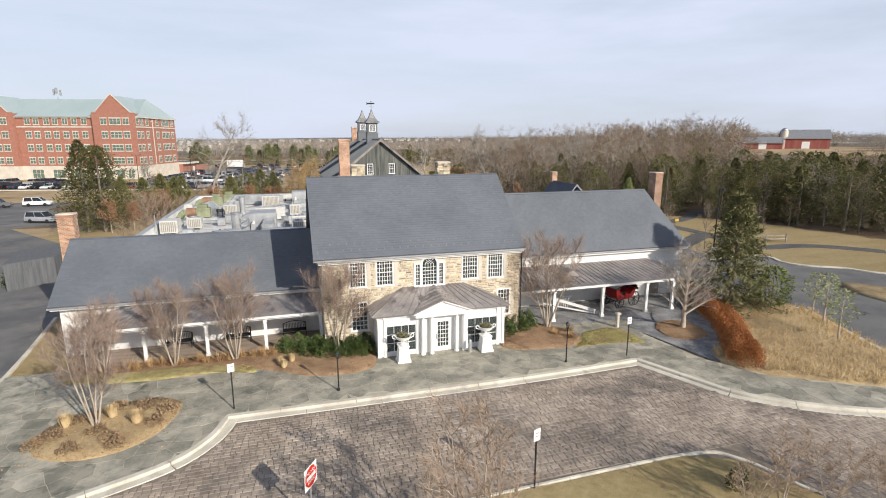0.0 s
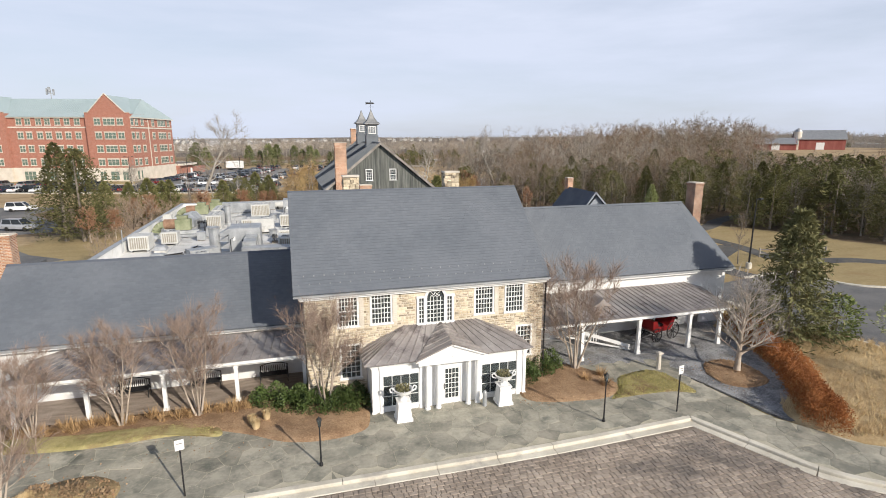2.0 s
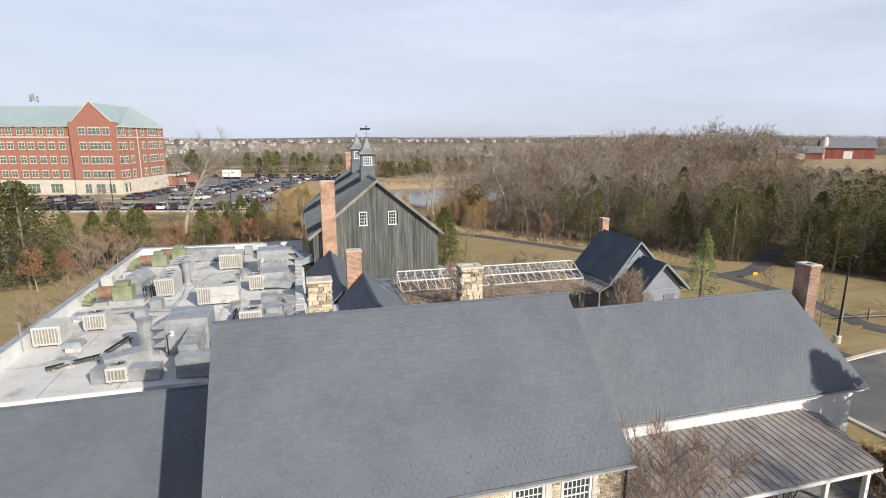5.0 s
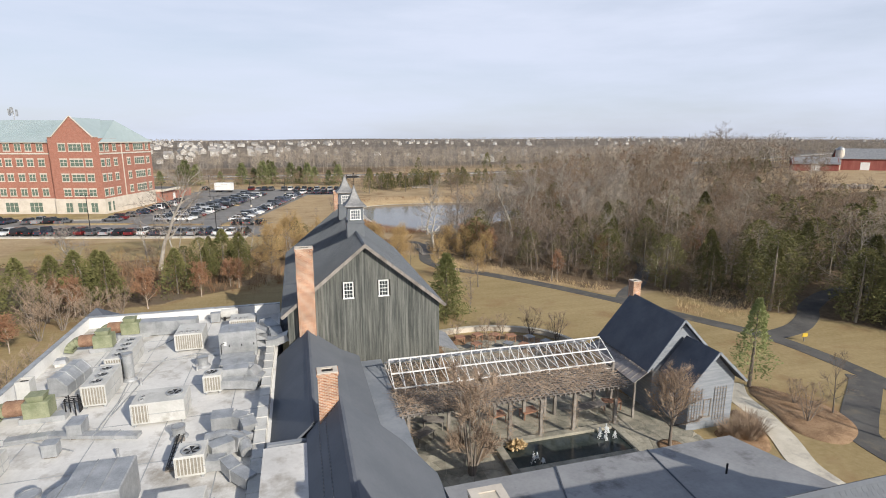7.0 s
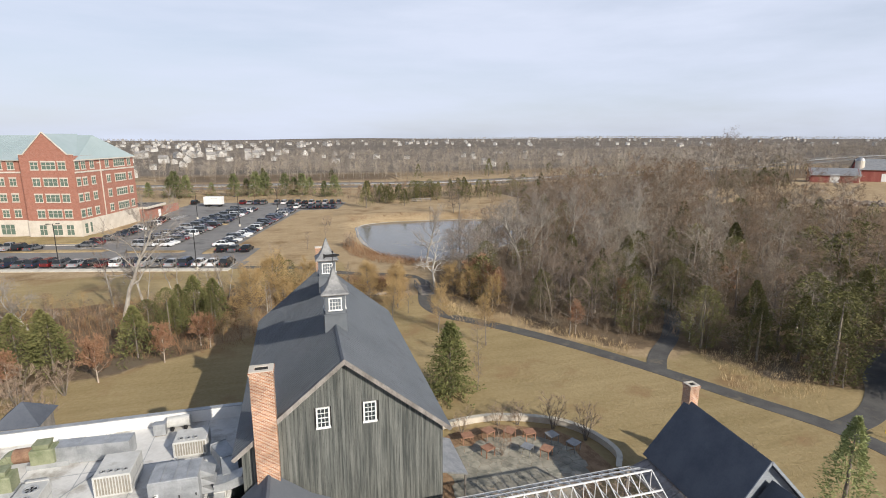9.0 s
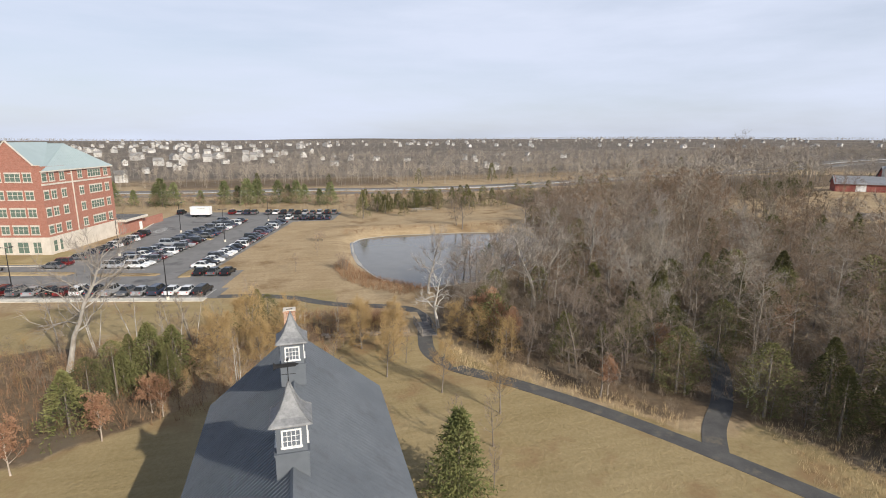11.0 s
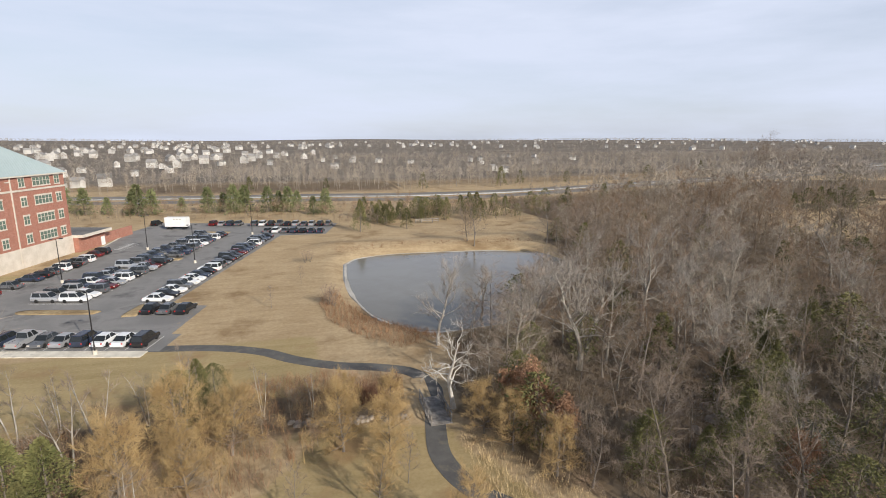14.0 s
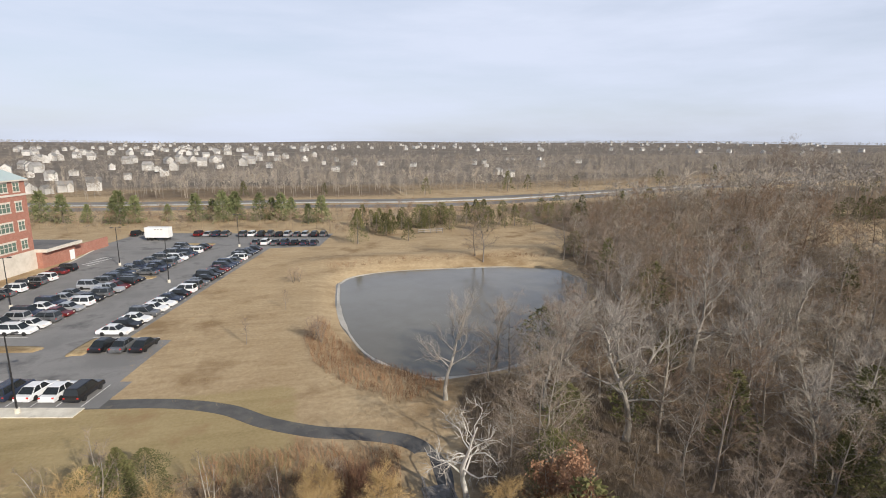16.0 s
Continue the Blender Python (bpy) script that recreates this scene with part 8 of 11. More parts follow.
for i, (x, y, s) in enumerate(((30.6, 76.6, 1.4), (32.5, 74.2, 1.4), (27.8, 78.1, 1.0), (26.0, 78.4, 0.9), (22.4, 78.0, 0.9), (24.6, 74.0, 0.9), (13.2, 65.9, 1.0), (15.5, 66.2, 0.9), (43.5, 54.6, 1.35), (44.9, 57.0, 0.9), (20.6, 162.5, 1.6), (21.4, 161.4, 1.5), (17.0, 196, 1.3), (18.2, 196.5, 1.1), (-6.0, 81, 1.0), (-8.0, 83, 1.2),  (-17.8, 93.9, 1.9), (-19.5, 92.0, 2.0), (-14.6, 95.6, 1.6), (-20.6, 89.0, 1.9), (-16.0, 90.8, 1.7), (-22.2, 95.2, 2.1), (-13.6, 88.6, 1.5), (-24.8, 97.5, 2.0), (-15.0, 62.0, 1.5), (-15.6, 66.0, 1.7), (-15.2, 70.5, 1.6), (-17.0, 74.0, 1.7), (-16.0, 78.0, 1.5), (-19.0, 70.0, 1.5))):
    plant(MULTI[i % 2], x, y, s, i * 0.8)
COURT_T = tree_proto("court_tree", "twiggy leafless tree in the courtyard", bare_tree(690, 5.4, limbs=54, subs=8, twigs=12, twig_w=0.010, spread=0.25, clear=0.06, stems=7, trunk_r=0.06, fan=0.2), BARK, TWIG_TAN)
plant(COURT_T, 16.6, 55.2, 1.45, 0.5)
PLUM = tree_proto("plum_tree", "dense round headed leafless tree by the cottage", bare_tree(691, 4.6, limbs=34, subs=9, twigs=16, twig_w=0.007, spread=0.5, clear=0.3, trunk_r=0.1), BARK, TWIG_TAN)
plant(PLUM, 31.0, 54.5, 1.28, 0.5)

# --- the forecourt's crape myrtles
MYR_TWIG = mat("dusky seed twigs", (0.24, 0.175, 0.14), (0.37, 0.285, 0.235), big=0.6, fine=6, rough=0.95, bump=0.0)
MYR = [tree_proto("crape_myrtle", "leafless crape myrtle with pale smooth stems in the mulch bed", bare_tree(700 + i, 4.7, limbs=35, subs=9, twigs=17, twig_w=0.005, spread=0.45, clear=0.3, stems=5, trunk_r=0.05, fan=0.26, lift=0.14, crook=0.09, twig_l=0.11), PALE_BARK, MYR_TWIG, "crape myrtles") for i in range(3)]
for i, (x, y, s) in enumerate(((-9.2, 25.8, 1.1), (-6.95, 31.95, 1.08), (-3.6, 31.95, 1.18), (2.5, 31.0, 1.28), (17.1, 31.7, 1.42), (-10.6, 31.9, 0.9))):
    plant(MYR[i % 3], x, y, s, i * 2.2, 0.12)
GREY_T = tree_proto("small_tree", "small grey barked leafless tree in a round bed", bare_tree(710, 4.4, limbs=34, subs=9, twigs=8, twig_w=0.007, spread=0.5, clear=0.2, stems=1, trunk_r=0.14, lift=0.1, wild=1.0), PALE_BARK, mat("grey twigs", (0.27, 0.24, 0.215), (0.4, 0.365, 0.335), big=0.6, fine=5, rough=0.95, bump=0))
plant(GREY_T, 26.1, 28.7, 1.35, 0.0, 0.2)
# bare twigs that rise beside the verge, close under the first flight
NEAR_T = tree_proto("small_tree", "fine twigged leafless small tree on the grass verge", bare_tree(720, 3.3, limbs=34, subs=7, twigs=9, twig_w=0.006, spread=0.42, clear=0.25, stems=4, trunk_r=0.035, lift=0.1), PALE_BARK, TWIG_TAN, "verge trees")
for i, (x, y, s) in enumerate(((4.6, 12.6, 1.75), (15.0, 12.4, 0.7), (16.6, 12.6, 0.85), (18.2, 12.0, 0.85), (19.8, 11.2, 0.9), (21.4, 10.4, 0.9))):
    plant(NEAR_T, x, y, s, i * 1.3, 0.05)


# --- clipped and leafy shrubs
def bush(x, y, w, d, h, n, material, label, category="shrub", size=0.16, z=0.1, group="", turn=0.0, root=None):
    r2 = random.Random(int(x * 31 + y * 7))
    q = Tri()
    for i in range(n):
        a, f = r2.uniform(0, 6.28), r2.random()
        e = math.sqrt(r2.uniform(0.3, 1.0))
        k = (1 - f ** 3 * 0.6) * e * (1 + 0.14 * math.sin(3 * a + x) + 0.1 * math.sin(7 * a + f * 5))
        p = Vector((w / 2 * k * math.cos(a), d / 2 * k * math.sin(a), h * f * (0.85 + 0.2 * math.sin(a * 2 + y))))
        dr = (Vector((math.cos(a), math.sin(a), 0.7)) + rand_dir(r2)).normalized()
        q.leaf(p, dr, dr.cross(rand_dir(r2)).normalized(), size * r2.uniform(0.6, 1.3), size * 0.3)
    ob = part("shrub", q.mesh("shrub", material), None)
    ob.matrix_basis = pose(x, y, z, 0, 0, turn)
    return tagged(ob, label, category, group)


for x, y in ((-0.3, 32.2), (0.9, 31.6), (2.0, 31.0), (3.2, 30.7), (3.9, 30.9), (1.6, 31.9)):
    bush(x, y, 1.9, 1.5, 1.15, 2000, HOLLY, "glossy dark green shrub against the stone wall", size=0.115, group="entrance shrubs")
for x, y in ((13.6, 31.0), (14.8, 31.6), (15.6, 32.2), (14.2, 31.9)):
    bush(x, y, 1.6, 1.4, 1.2, 1500, HOLLY, "glossy dark green shrub against the stone wall", size=0.115, group="entrance shrubs")
line = smooth_line([(31.8, 34.6), (30.6, 31.2), (28.8, 27.6), (26.8, 24.6), (25.4, 22.6)], 5)
for i, (x, y) in enumerate(line):
    bush(x, y, 2.0, 2.0, 1.35 + 0.15 * math.sin(i * 1.7), 2100, HEDGE_RED, "copper brown beech bush in a curved hedge", "hedge", 0.085, 0.2, "copper hedge")
for i, (x, y) in enumerate(((-8.2, 24.2), (-7.3, 26.9), (-10.6, 25.0), (-6.6, 25.2), (-9.6, 23.7), (-10.2, 26.2), (-7.8, 23.6), (-8.9, 25.0), (-6.3, 26.3), (-8.6, 27.2), (-11.2, 24.4))):
    bush(x, y, 0.8, 0.75, 0.35, 260, DEAD_LEAF, "low brown dried perennial in the oval bed", "perennial", 0.12, 0.2, "dried perennials")
TUFT = mat("dry orange tan blades", (0.34, 0.21, 0.1), (0.5, 0.34, 0.18), big=1.5, fine=7, rough=0.95, bump=0.0, island=0.3)


def tuft(x, y, h, w, n, label, material=TUFT, group="porch perennials", z=0.15):
    """A clump of dried blades leaning outwards."""
    r2 = random.Random(int(x * 53 + y * 17))
    q = Tri()
    for k in range(n):
        a, r = r2.uniform(0, 6.28), math.sqrt(r2.random())
        p = Vector((math.cos(a), math.sin(a), 0)) * r * w * 0.3
        d = Vector((math.cos(a) * r * 0.9, math.sin(a) * r * 0.9, 1)) + rand_dir(r2) * 0.25
        q.sliver(p, p + d.normalized() * h * r2.uniform(0.5, 1.15), 0.016, Vector((-math.sin(a), math.cos(a), 0)))
    ob = part("perennial", q.mesh("perennial", material), None)
    ob.matrix_basis = pose(x, y, z)
    return tagged(ob, label, "perennial", group)


rt = random.Random(61)
for i in range(17):
    x = -11.4 + i * 0.62 + rt.uniform(-0.15, 0.15)
    tuft(x, 32.15 + rt.uniform(-0.25, 0.2), rt.uniform(0.45, 0.75), rt.uniform(0.8, 1.2), 130, "dried orange tan clump along the porch edge")
for x, y in ((17.6, 29.3), (18.1, 30.4), (16.9, 30.1)):
    tuft(x, y, 0.5, 0.8, 120, "dried orange tan clump in the mulch bed", group="bed perennials")
# short grass blades on the olive lawn patches
q = Tri()
for poly, n in ((BED_GRASS, 5200), ([(-13.0, 32.0), (-11.8, 30.9), (-8.0, 30.3), (-4.4, 30.35), (-2.5, 29.8), (-2.7, 30.5), (-4.4, 31.3), (-8.0, 31.4), (-11.4, 31.8)], 4800)):
    xs, ys = [p[0] for p in poly], [p[1] for p in poly]
    for k in range(n):
        x, y = rt.uniform(min(xs), max(xs)), rt.uniform(min(ys), max(ys))
        if inside(poly, x, y):
            p = Vector((x, y, 0.14 if n == 5200 else 0.2))
            a = rt.uniform(0, 6.28)
            q.sliver(p, p + Vector((rt.uniform(-0.06, 0.06), rt.uniform(-0.06, 0.06), rt.uniform(0.05, 0.12))), 0.014, Vector((math.cos(a), math.sin(a), 0)))
tagged(new("lawn_grass", q.mesh("lawn_grass", mat("olive lawn blades", (0.29, 0.27, 0.09), (0.46, 0.4, 0.17), big=0.7, fine=5, rough=0.95, bump=0, island=0.3))), "short olive green grass on the lawn patches", "grass", kind="stuff")
for x, y in ((36.2, 54.4), (37.2, 53.9), (38.2, 54.3), (38.9, 55.6), (37.4, 54.9)):
    tuft(x, y, 1.15, 2.2, 420, "rounded mound of dense brown twigs by the walk", TWIG_TAN, "twig mounds", 0.1)
bush(15.9, 13.9, 0.8, 0.7, 0.9, 320, CEDAR, "small dark evergreen bush on the verge", "shrub", 0.12, 0.05)
bush(-24.6, 57.5, 2.2, 6.0, 2.0, 1500, HOLLY, "clipped dark green hedge beside the shed", "hedge", 0.2, 0.0)
bush(20.4, 56.9, 1.2, 0.6, 0.5, 300, DRY_GRASS, "dry tan grasses in the basin", "perennial", 0.3, 0.2)
# tan grass in the roadside bed
q = Tri()
for x, y in fill(HEDGE_BED, 0.33, 0.2):
    if min(math.dist((x, y), p) for p in line) < 1.0:
        continue
    for k in range(13):
        p = Vector((x + rng.uniform(-0.15, 0.15), y + rng.uniform(-0.15, 0.15), 0.25))
        d = Vector((rng.uniform(-0.6, 0.6), rng.uniform(-0.6, 0.6), 1)).normalized()
        a = rng.uniform(0, 6.28)
        q.sliver(p, p + d * rng.uniform(0.25, 0.6), 0.014, Vector((math.cos(a), math.sin(a), 0)))
tagged(new("ornamental_grass", q.mesh("ornamental_grass", DRY_GRASS)), "tan feathery ornamental grass filling the roadside bed", "grass", kind="stuff")
# vines on the pergola and on the house corner
def vines(name, x0, y0, z0, x1, y1, z1, n, label, w=0.012, l=0.7):
    q = Tri()
    for i in range(n):
        p = Vector((rng.uniform(x0, x1), rng.uniform(y0, y1), rng.uniform(z0, z1)))
        d = rand_dir(rng)
        d.z *= 0.35 if x1 - x0 > 3 else 1.5
        d.normalize()
        q.sliver(p, p + d * l * rng.uniform(0.4, 1.4), w, d.orthogonal().normalized())
    return tagged(new(name, q.mesh(name, TWIG_TAN)), label, "vine", kind="stuff")


vines("pergola_vines", 12.4, 57.1, 3.6, 29.2, 61.0, 4.05, 5200, "tangle of bare vines over the pergola")
vines("frame_vines", 12.8, 61.2, 3.45, 29.8, 65.2, 3.95, 3000, "bare vines creeping under the white roof frame")
for x in (13.0, 16.6, 20.2, 22.6, 25.2, 28.6):
    vines("post_vines", x - 0.3, 57.4, 0.1, x + 0.3, 58.0, 3.4, 170, "bare vine climbing a pergola post", 0.014, 0.55)
vines("wall_vines", 13.7, 31.46, 0.5, 14.8, 31.56, 5.6, 900, "bare vines climbing the stone corner", 0.008, 0.5)
vines("wall_vines", 12.4, 65.0, 0.1, 16.5, 66.6, 2.8, 1200, "bare vines before the barn wall")

# fallen leaves and straw over the beds and the terrace
r8 = random.Random(77)
for name, tone, polys, n, size in (("leaf_litter", mat("mottled fallen leaves", (0.24, 0.145, 0.08), (0.42, 0.285, 0.17), big=0.9, fine=7, rough=0.95, bump=0.0, island=0.28), (BED_OVAL, BED_LEFT, BED_RIGHT, BED_TREE), 4200, 0.062),):
    q = Tri()
    for poly in polys:
        xs, ys = [p[0] for p in poly], [p[1] for p in poly]
        cx, cy = sum(xs) / len(xs), sum(ys) / len(ys)
        for i in range(n):
            x, y = r8.uniform(min(xs) - 0.3, max(xs) + 0.3), r8.uniform(min(ys) - 0.3, max(ys) + 0.3)
            if not inside(poly, x, y) and r8.random() < 0.93:
                continue
            d = Vector((r8.uniform(-1, 1), r8.uniform(-1, 1), r8.uniform(0.1, 0.6))).normalized()
            k = size * r8.uniform(0.6, 1.5)
            q.leaf(Vector((x, y, 0.135 if not inside(poly, x, y) else 0.17 + 0.06 * max(0.0, 1 - math.hypot((x - cx) / (max(xs) - cx), (y - cy) / (max(ys) - cy))))), d, d.orthogonal().normalized(), k, k * 0.4)
    tagged(new(name, q.mesh(name, tone)), "dry fallen leaves strewn over the mulch beds", "leaf litter", kind="stuff")

# ---- rooftop plant ----
def frustum(m, x0, y0, z0, x1, y1, z1, ix, iy):
    v = [(x0, y0, z0), (x1, y0, z0), (x1, y1, z0), (x0, y1, z0), (x0 + ix, y0 + iy, z1), (x1 - ix, y0 + iy, z1), (x1 - ix, y1 - iy, z1), (x0 + ix, y1 - iy, z1)]
    return m.add(v, [(3, 2, 1, 0), (4, 5, 6, 7), (0, 1, 5, 4), (1, 2, 6, 5), (2, 3, 7, 6), (3, 0, 4, 7)])


RZ = KZ + 0.012


def air_unit(x, y, w, d, h, fans=(), grille="front", label="pale rooftop air unit with louvred coil on the membrane roof", material=UNIT, gw=None):
    u = thing("air_unit", label, "air unit", "rooftop air units", at=pose(x, y, RZ))
    for sx in (0.1, w - 0.22):
        part("skid", M().box(sx, 0.05, 0, sx + 0.12, d - 0.05, 0.16), GALV, u)
    part("casing", M().block(0, 0, 0.16, w, d, h, 0.03), material, u)
    m = M()
    m.box(-0.015, -0.015, h * 0.5, w + 0.015, d + 0.015, h * 0.5 + 0.03)
    for i in range(1, max(2, int(d / 1.1))):
        m.box(-0.012, d * i / max(2, int(d / 1.1)) - 0.015, 0.2, w + 0.012, d * i / max(2, int(d / 1.1)) + 0.015, h - 0.04)
    part("panel_joints", m, GALV, u)
    g0, g1 = (0.08, gw or w - 0.08)
    c = part("coil", M().box(g0, -0.02, 0.28, g1, 0.005, h - 0.12), COIL, u)
    for i in range(int((g1 - g0) / 0.16) + 1):
        part("louvre", M().box(g0 + i * 0.16, -0.045, 0.26, g0 + i * 0.16 + 0.045, -0.018, h - 0.1), material, c)
    for fx, fy, fr in fans:
        f = part("fan_ring", M().lathe([(fr, 0), (fr, 0.09), (fr * 0.86, 0.09), (fr * 0.84, 0.015)], 18, (fx, fy, h)), GALV, u)
        m = M()
        for k in range(5):
            a = 2 * math.pi * k / 5
            m.add([(fx, fy, h + 0.03), (fx + fr * 0.8 * math.cos(a), fy + fr * 0.8 * math.sin(a), h + 0.03), (fx + fr * 0.8 * math.cos(a + 0.7), fy + fr * 0.8 * math.sin(a + 0.7), h + 0.055)], [(0, 1, 2)])
        part("fan", m.add([(fx - 0.05, fy - 0.05, h + 0.06), (fx + 0.05, fy - 0.05, h + 0.06), (fx, fy + 0.06, h + 0.06)], [(0, 1, 2)]), BLACK, f)
    return u


def duct(pts, w, h, label="galvanised rectangular duct with flanged joints on the roof", material=GALV):
    d = thing("duct", label, "duct", "roof ducts")
    for p, q in zip(pts, pts[1:]):
        p, q = Vector(p), Vector(q)
        n = max(1, round((q - p).length / 1.4))
        for i in range(n):
            a, b = p.lerp(q, i / n), p.lerp(q, (i + 1) / n)
            e = (b - a).normalized() * 0.01
            part("duct_section", M().bar(a + e, b - e, w, h), material, d)
            part("flange", M().bar(a - e * 2, a + e * 2, w + 0.08, h + 0.08), material, d)
    return d


def air_handler(x, y, w, d, h, label, panels=3):
    """A big sheet metal air handler: casing on a curb, access doors, standing joints, a name plate."""
    u = thing("air_handler", label, "air handler", "air handlers", at=pose(x, y, RZ))
    part("curb", M().box(0.08, 0.08, 0, w - 0.08, d - 0.08, 0.22), GALV, u)
    part("casing", M().block(0, 0, 0.22, w, d, h, 0.05), GALV, u)
    for i in range(panels):
        a0, a1 = w * i / panels + 0.07, w * (i + 1) / panels - 0.07
        door = part("access_door", M().block(a0, -0.03, 0.34, a1, 0.0, h - 0.14, 0.01), GALV, u)
        part("door_handle", M().box(a1 - 0.14, -0.06, h * 0.5, a1 - 0.08, -0.03, h * 0.5 + 0.16), BLACK, door)
    for i in range(1, panels + 1):
        part("roof_joint", M().box(w * i / (panels + 1) - 0.02, 0.02, h, w * i / (panels + 1) + 0.02, d - 0.02, h + 0.04), GALV, u)
    part("name_plate", M().box(w * 0.12, -0.037, h * 0.55, w * 0.12 + 0.2, -0.03, h * 0.55 + 0.3), WHITE, u)
    part("conduit", M().tube([(w * 0.05, -0.06, 0.05), (w * 0.05, -0.06, h * 0.6), (w * 0.16, -0.06, h * 0.66)], 0.03, 6), BLACK, u)
    return u


def rain_hoods(x, y, n, w, turn, z=0.5):
    """Sloped intake hoods, one above the other on an air handler's flank."""
    for k in range(n):
        t = thing("intake_hood", "sloped grey sheet metal intake hood", "intake hood", "intake hoods", at=pose(x, y, RZ + z + 0.55 * k, 0, 0, turn))
        part("hood", M().add([(0, 0, 0), (0, w, 0), (-0.72, w, 0.02), (-0.72, 0, 0.02), (0, 0, 0.5), (0, w, 0.5), (-0.72, w, 0.08), (-0.72, 0, 0.08)],
                             [(3, 2, 1, 0), (4, 7, 3, 0), (2, 6, 5, 1), (7, 4, 5, 6), (3, 7, 6, 2), (0, 1, 5, 4)]), GALV, t)


def round_duct(pts, r, label="round silver duct with ribbed elbows on the roof"):
    d = thing("duct", label, "duct", "roof ducts")
    line = [Vector(p) for p in smooth_line(pts, 5)]
    part("pipe", M().tube(line, r, 14), GALV, d)
    for p, q in list(zip(line, line[1:]))[::3]:
        part("band", M().tube([p, p.lerp(q, 0.12)], r * 1.06, 14), ZINC, d)
    return d


air_unit(-3.2, 69.85, 2.05, 2.5, 1.5, [(0.45, 0.45, 0.16), (0.85, 0.45, 0.16), (1.25, 0.45, 0.16), (1.65, 0.45, 0.16)], label="pale rooftop unit with a wide tan coil")
air_unit(0.5, 73.0, 2.1, 1.7, 1.25, [(0.45, 0.4, 0.16), (0.9, 0.4, 0.16), (1.35, 0.4, 0.16)], label="square pale rooftop unit behind the air handler")
air_unit(-3.3, 58.5, 2.9, 1.95, 1.45, [(2.2, 1.05, 0.48), (0.5, 0.5, 0.14), (0.5, 0.9, 0.14)], gw=0.95, label="long pale rooftop unit with one round fan")
air_unit(0.1, 61.75, 1.15, 1.15, 1.3, [(0.5, 0.55, 0.42)])
air_unit(0.2, 52.5, 1.4, 1.4, 1.25, [(0.75, 0.5, 0.48)])
air_unit(0.25, 47.4, 1.95, 2.1, 1.55, [(0.55, 0.45, 0.36), (1.4, 0.45, 0.36)], label="double fan rooftop unit with louvred front")
air_unit(-9.5, 54.7, 1.3, 1.2, 1.15, [(0.65, 0.55, 0.46)])
for y, n in ((61.7, 3), (66.05, 4)):
    u = air_unit(-6.9, y, 1.4, 1.05 * n + 0.1, 1.5, [(0.75, 0.6 + 0.97 * k, 0.38) for k in range(n)], label="narrow white unit with a row of fans")
    part("end_hood", frustum(M(), 0.1, 1.05 * n + 0.1, 0.9, 1.3, 1.05 * n + 0.5, 1.5, 0.0, 0.12), UNIT, u)
air_unit(-11.4, 52.4, 1.5, 1.8, 1.3, [], label="pale unit with a wide louvred coil near the parapet")
air_unit(-5.6, 45.9, 1.0, 1.0, 0.9, [(0.5, 0.5, 0.36)])
air_handler(0.45, 67.2, 2.65, 2.0, 2.25, "large silver rooftop air handler beside the barn")
air_handler(-3.5, 49.3, 2.35, 2.6, 2.1, "large silver rooftop air handler with intake hoods", 2)
rain_hoods(-3.5, 49.4, 3, 1.1, 0)
rain_hoods(3.1, 68.9, 3, 1.0, 180, 0.6)
# shaft with an open top by the parapet
t = thing("vent_shaft", "tall pale square vent shaft open at the top", "vent shaft", at=pose(-11.1, 63.5, RZ))
for bx in ((0, 0, 0.8, 0.05), (0, 0.75, 0.8, 0.8), (0, 0.05, 0.05, 0.75), (0.75, 0.05, 0.8, 0.75)):
    part("panel", M().box(bx[0], bx[1], 0, bx[2], bx[3], 1.5), UNIT, t)
# near-black plate closes the shaft; its dark depth is only painted
part("flue", M().box(0.05, 0.05, 1.2, 0.75, 0.75, 1.3), INTERIOR_SHADE, t)
# sloped plenum and small boxes
t = thing("plenum", "long silver plenum box with a sloped top", "plenum", at=pose(-9.5, 63.9, RZ, 0, 0, -8))
part("body", M().prism([(0, 0.1), (1.1, 0.1), (1.1, 0.75), (0.55, 1.35), (0, 1.35)], "y", 0, 3.2), GALV, t)
for k in range(4):
    part("flange", M().prism([(-0.03, 0.07), (1.13, 0.07), (1.13, 0.77), (0.56, 1.39), (-0.03, 1.39)], "y", 0.05 + k * 1.02, 0.1 + k * 1.02), GALV, t)
for x, y, w, d, h in ((-6.4, 58.0, 0.75, 1.1, 0.85), (-6.95, 56.3, 0.7, 0.6, 0.75), (1.35, 56.3, 1.1, 1.0, 1.05), (-1.5, 76.4, 0.8, 0.5, 0.9)):
    t = thing("roof_box", "small silver sheet metal box on the roof", "roof box", "roof boxes", at=pose(x, y, RZ))
    part("body", M().block(0, 0, 0.08, w, d, h, 0.04), GALV, t)
    part("lid", M().box(-0.03, -0.03, h, w + 0.03, d + 0.03, h + 0.05), GALV, t)
    part("foot", M().box(0.05, 0.05, 0, w - 0.05, d - 0.05, 0.08), GREY_WOOD, t)
# pipe rack at the end of the fan units
t = thing("pipe_rack", "black pipe rack with bent refrigerant lines", "pipe rack", at=pose(-7.5, 60.9, RZ))
for x in (0.0, 0.5):
    for y in (0.0, 0.6):
        part("leg", M().box(x, y, 0, x + 0.06, y + 0.06, 1.15), BLACK, t)
for k in range(4):
    part("pipe", M().tube([(-0.1, 0.1 + 0.13 * k, 0.9 + 0.06 * k), (0.7, 0.1 + 0.13 * k, 0.9 + 0.06 * k), (0.75, 0.1 + 0.13 * k, 0.2)], 0.035, 6), BLACK, t)
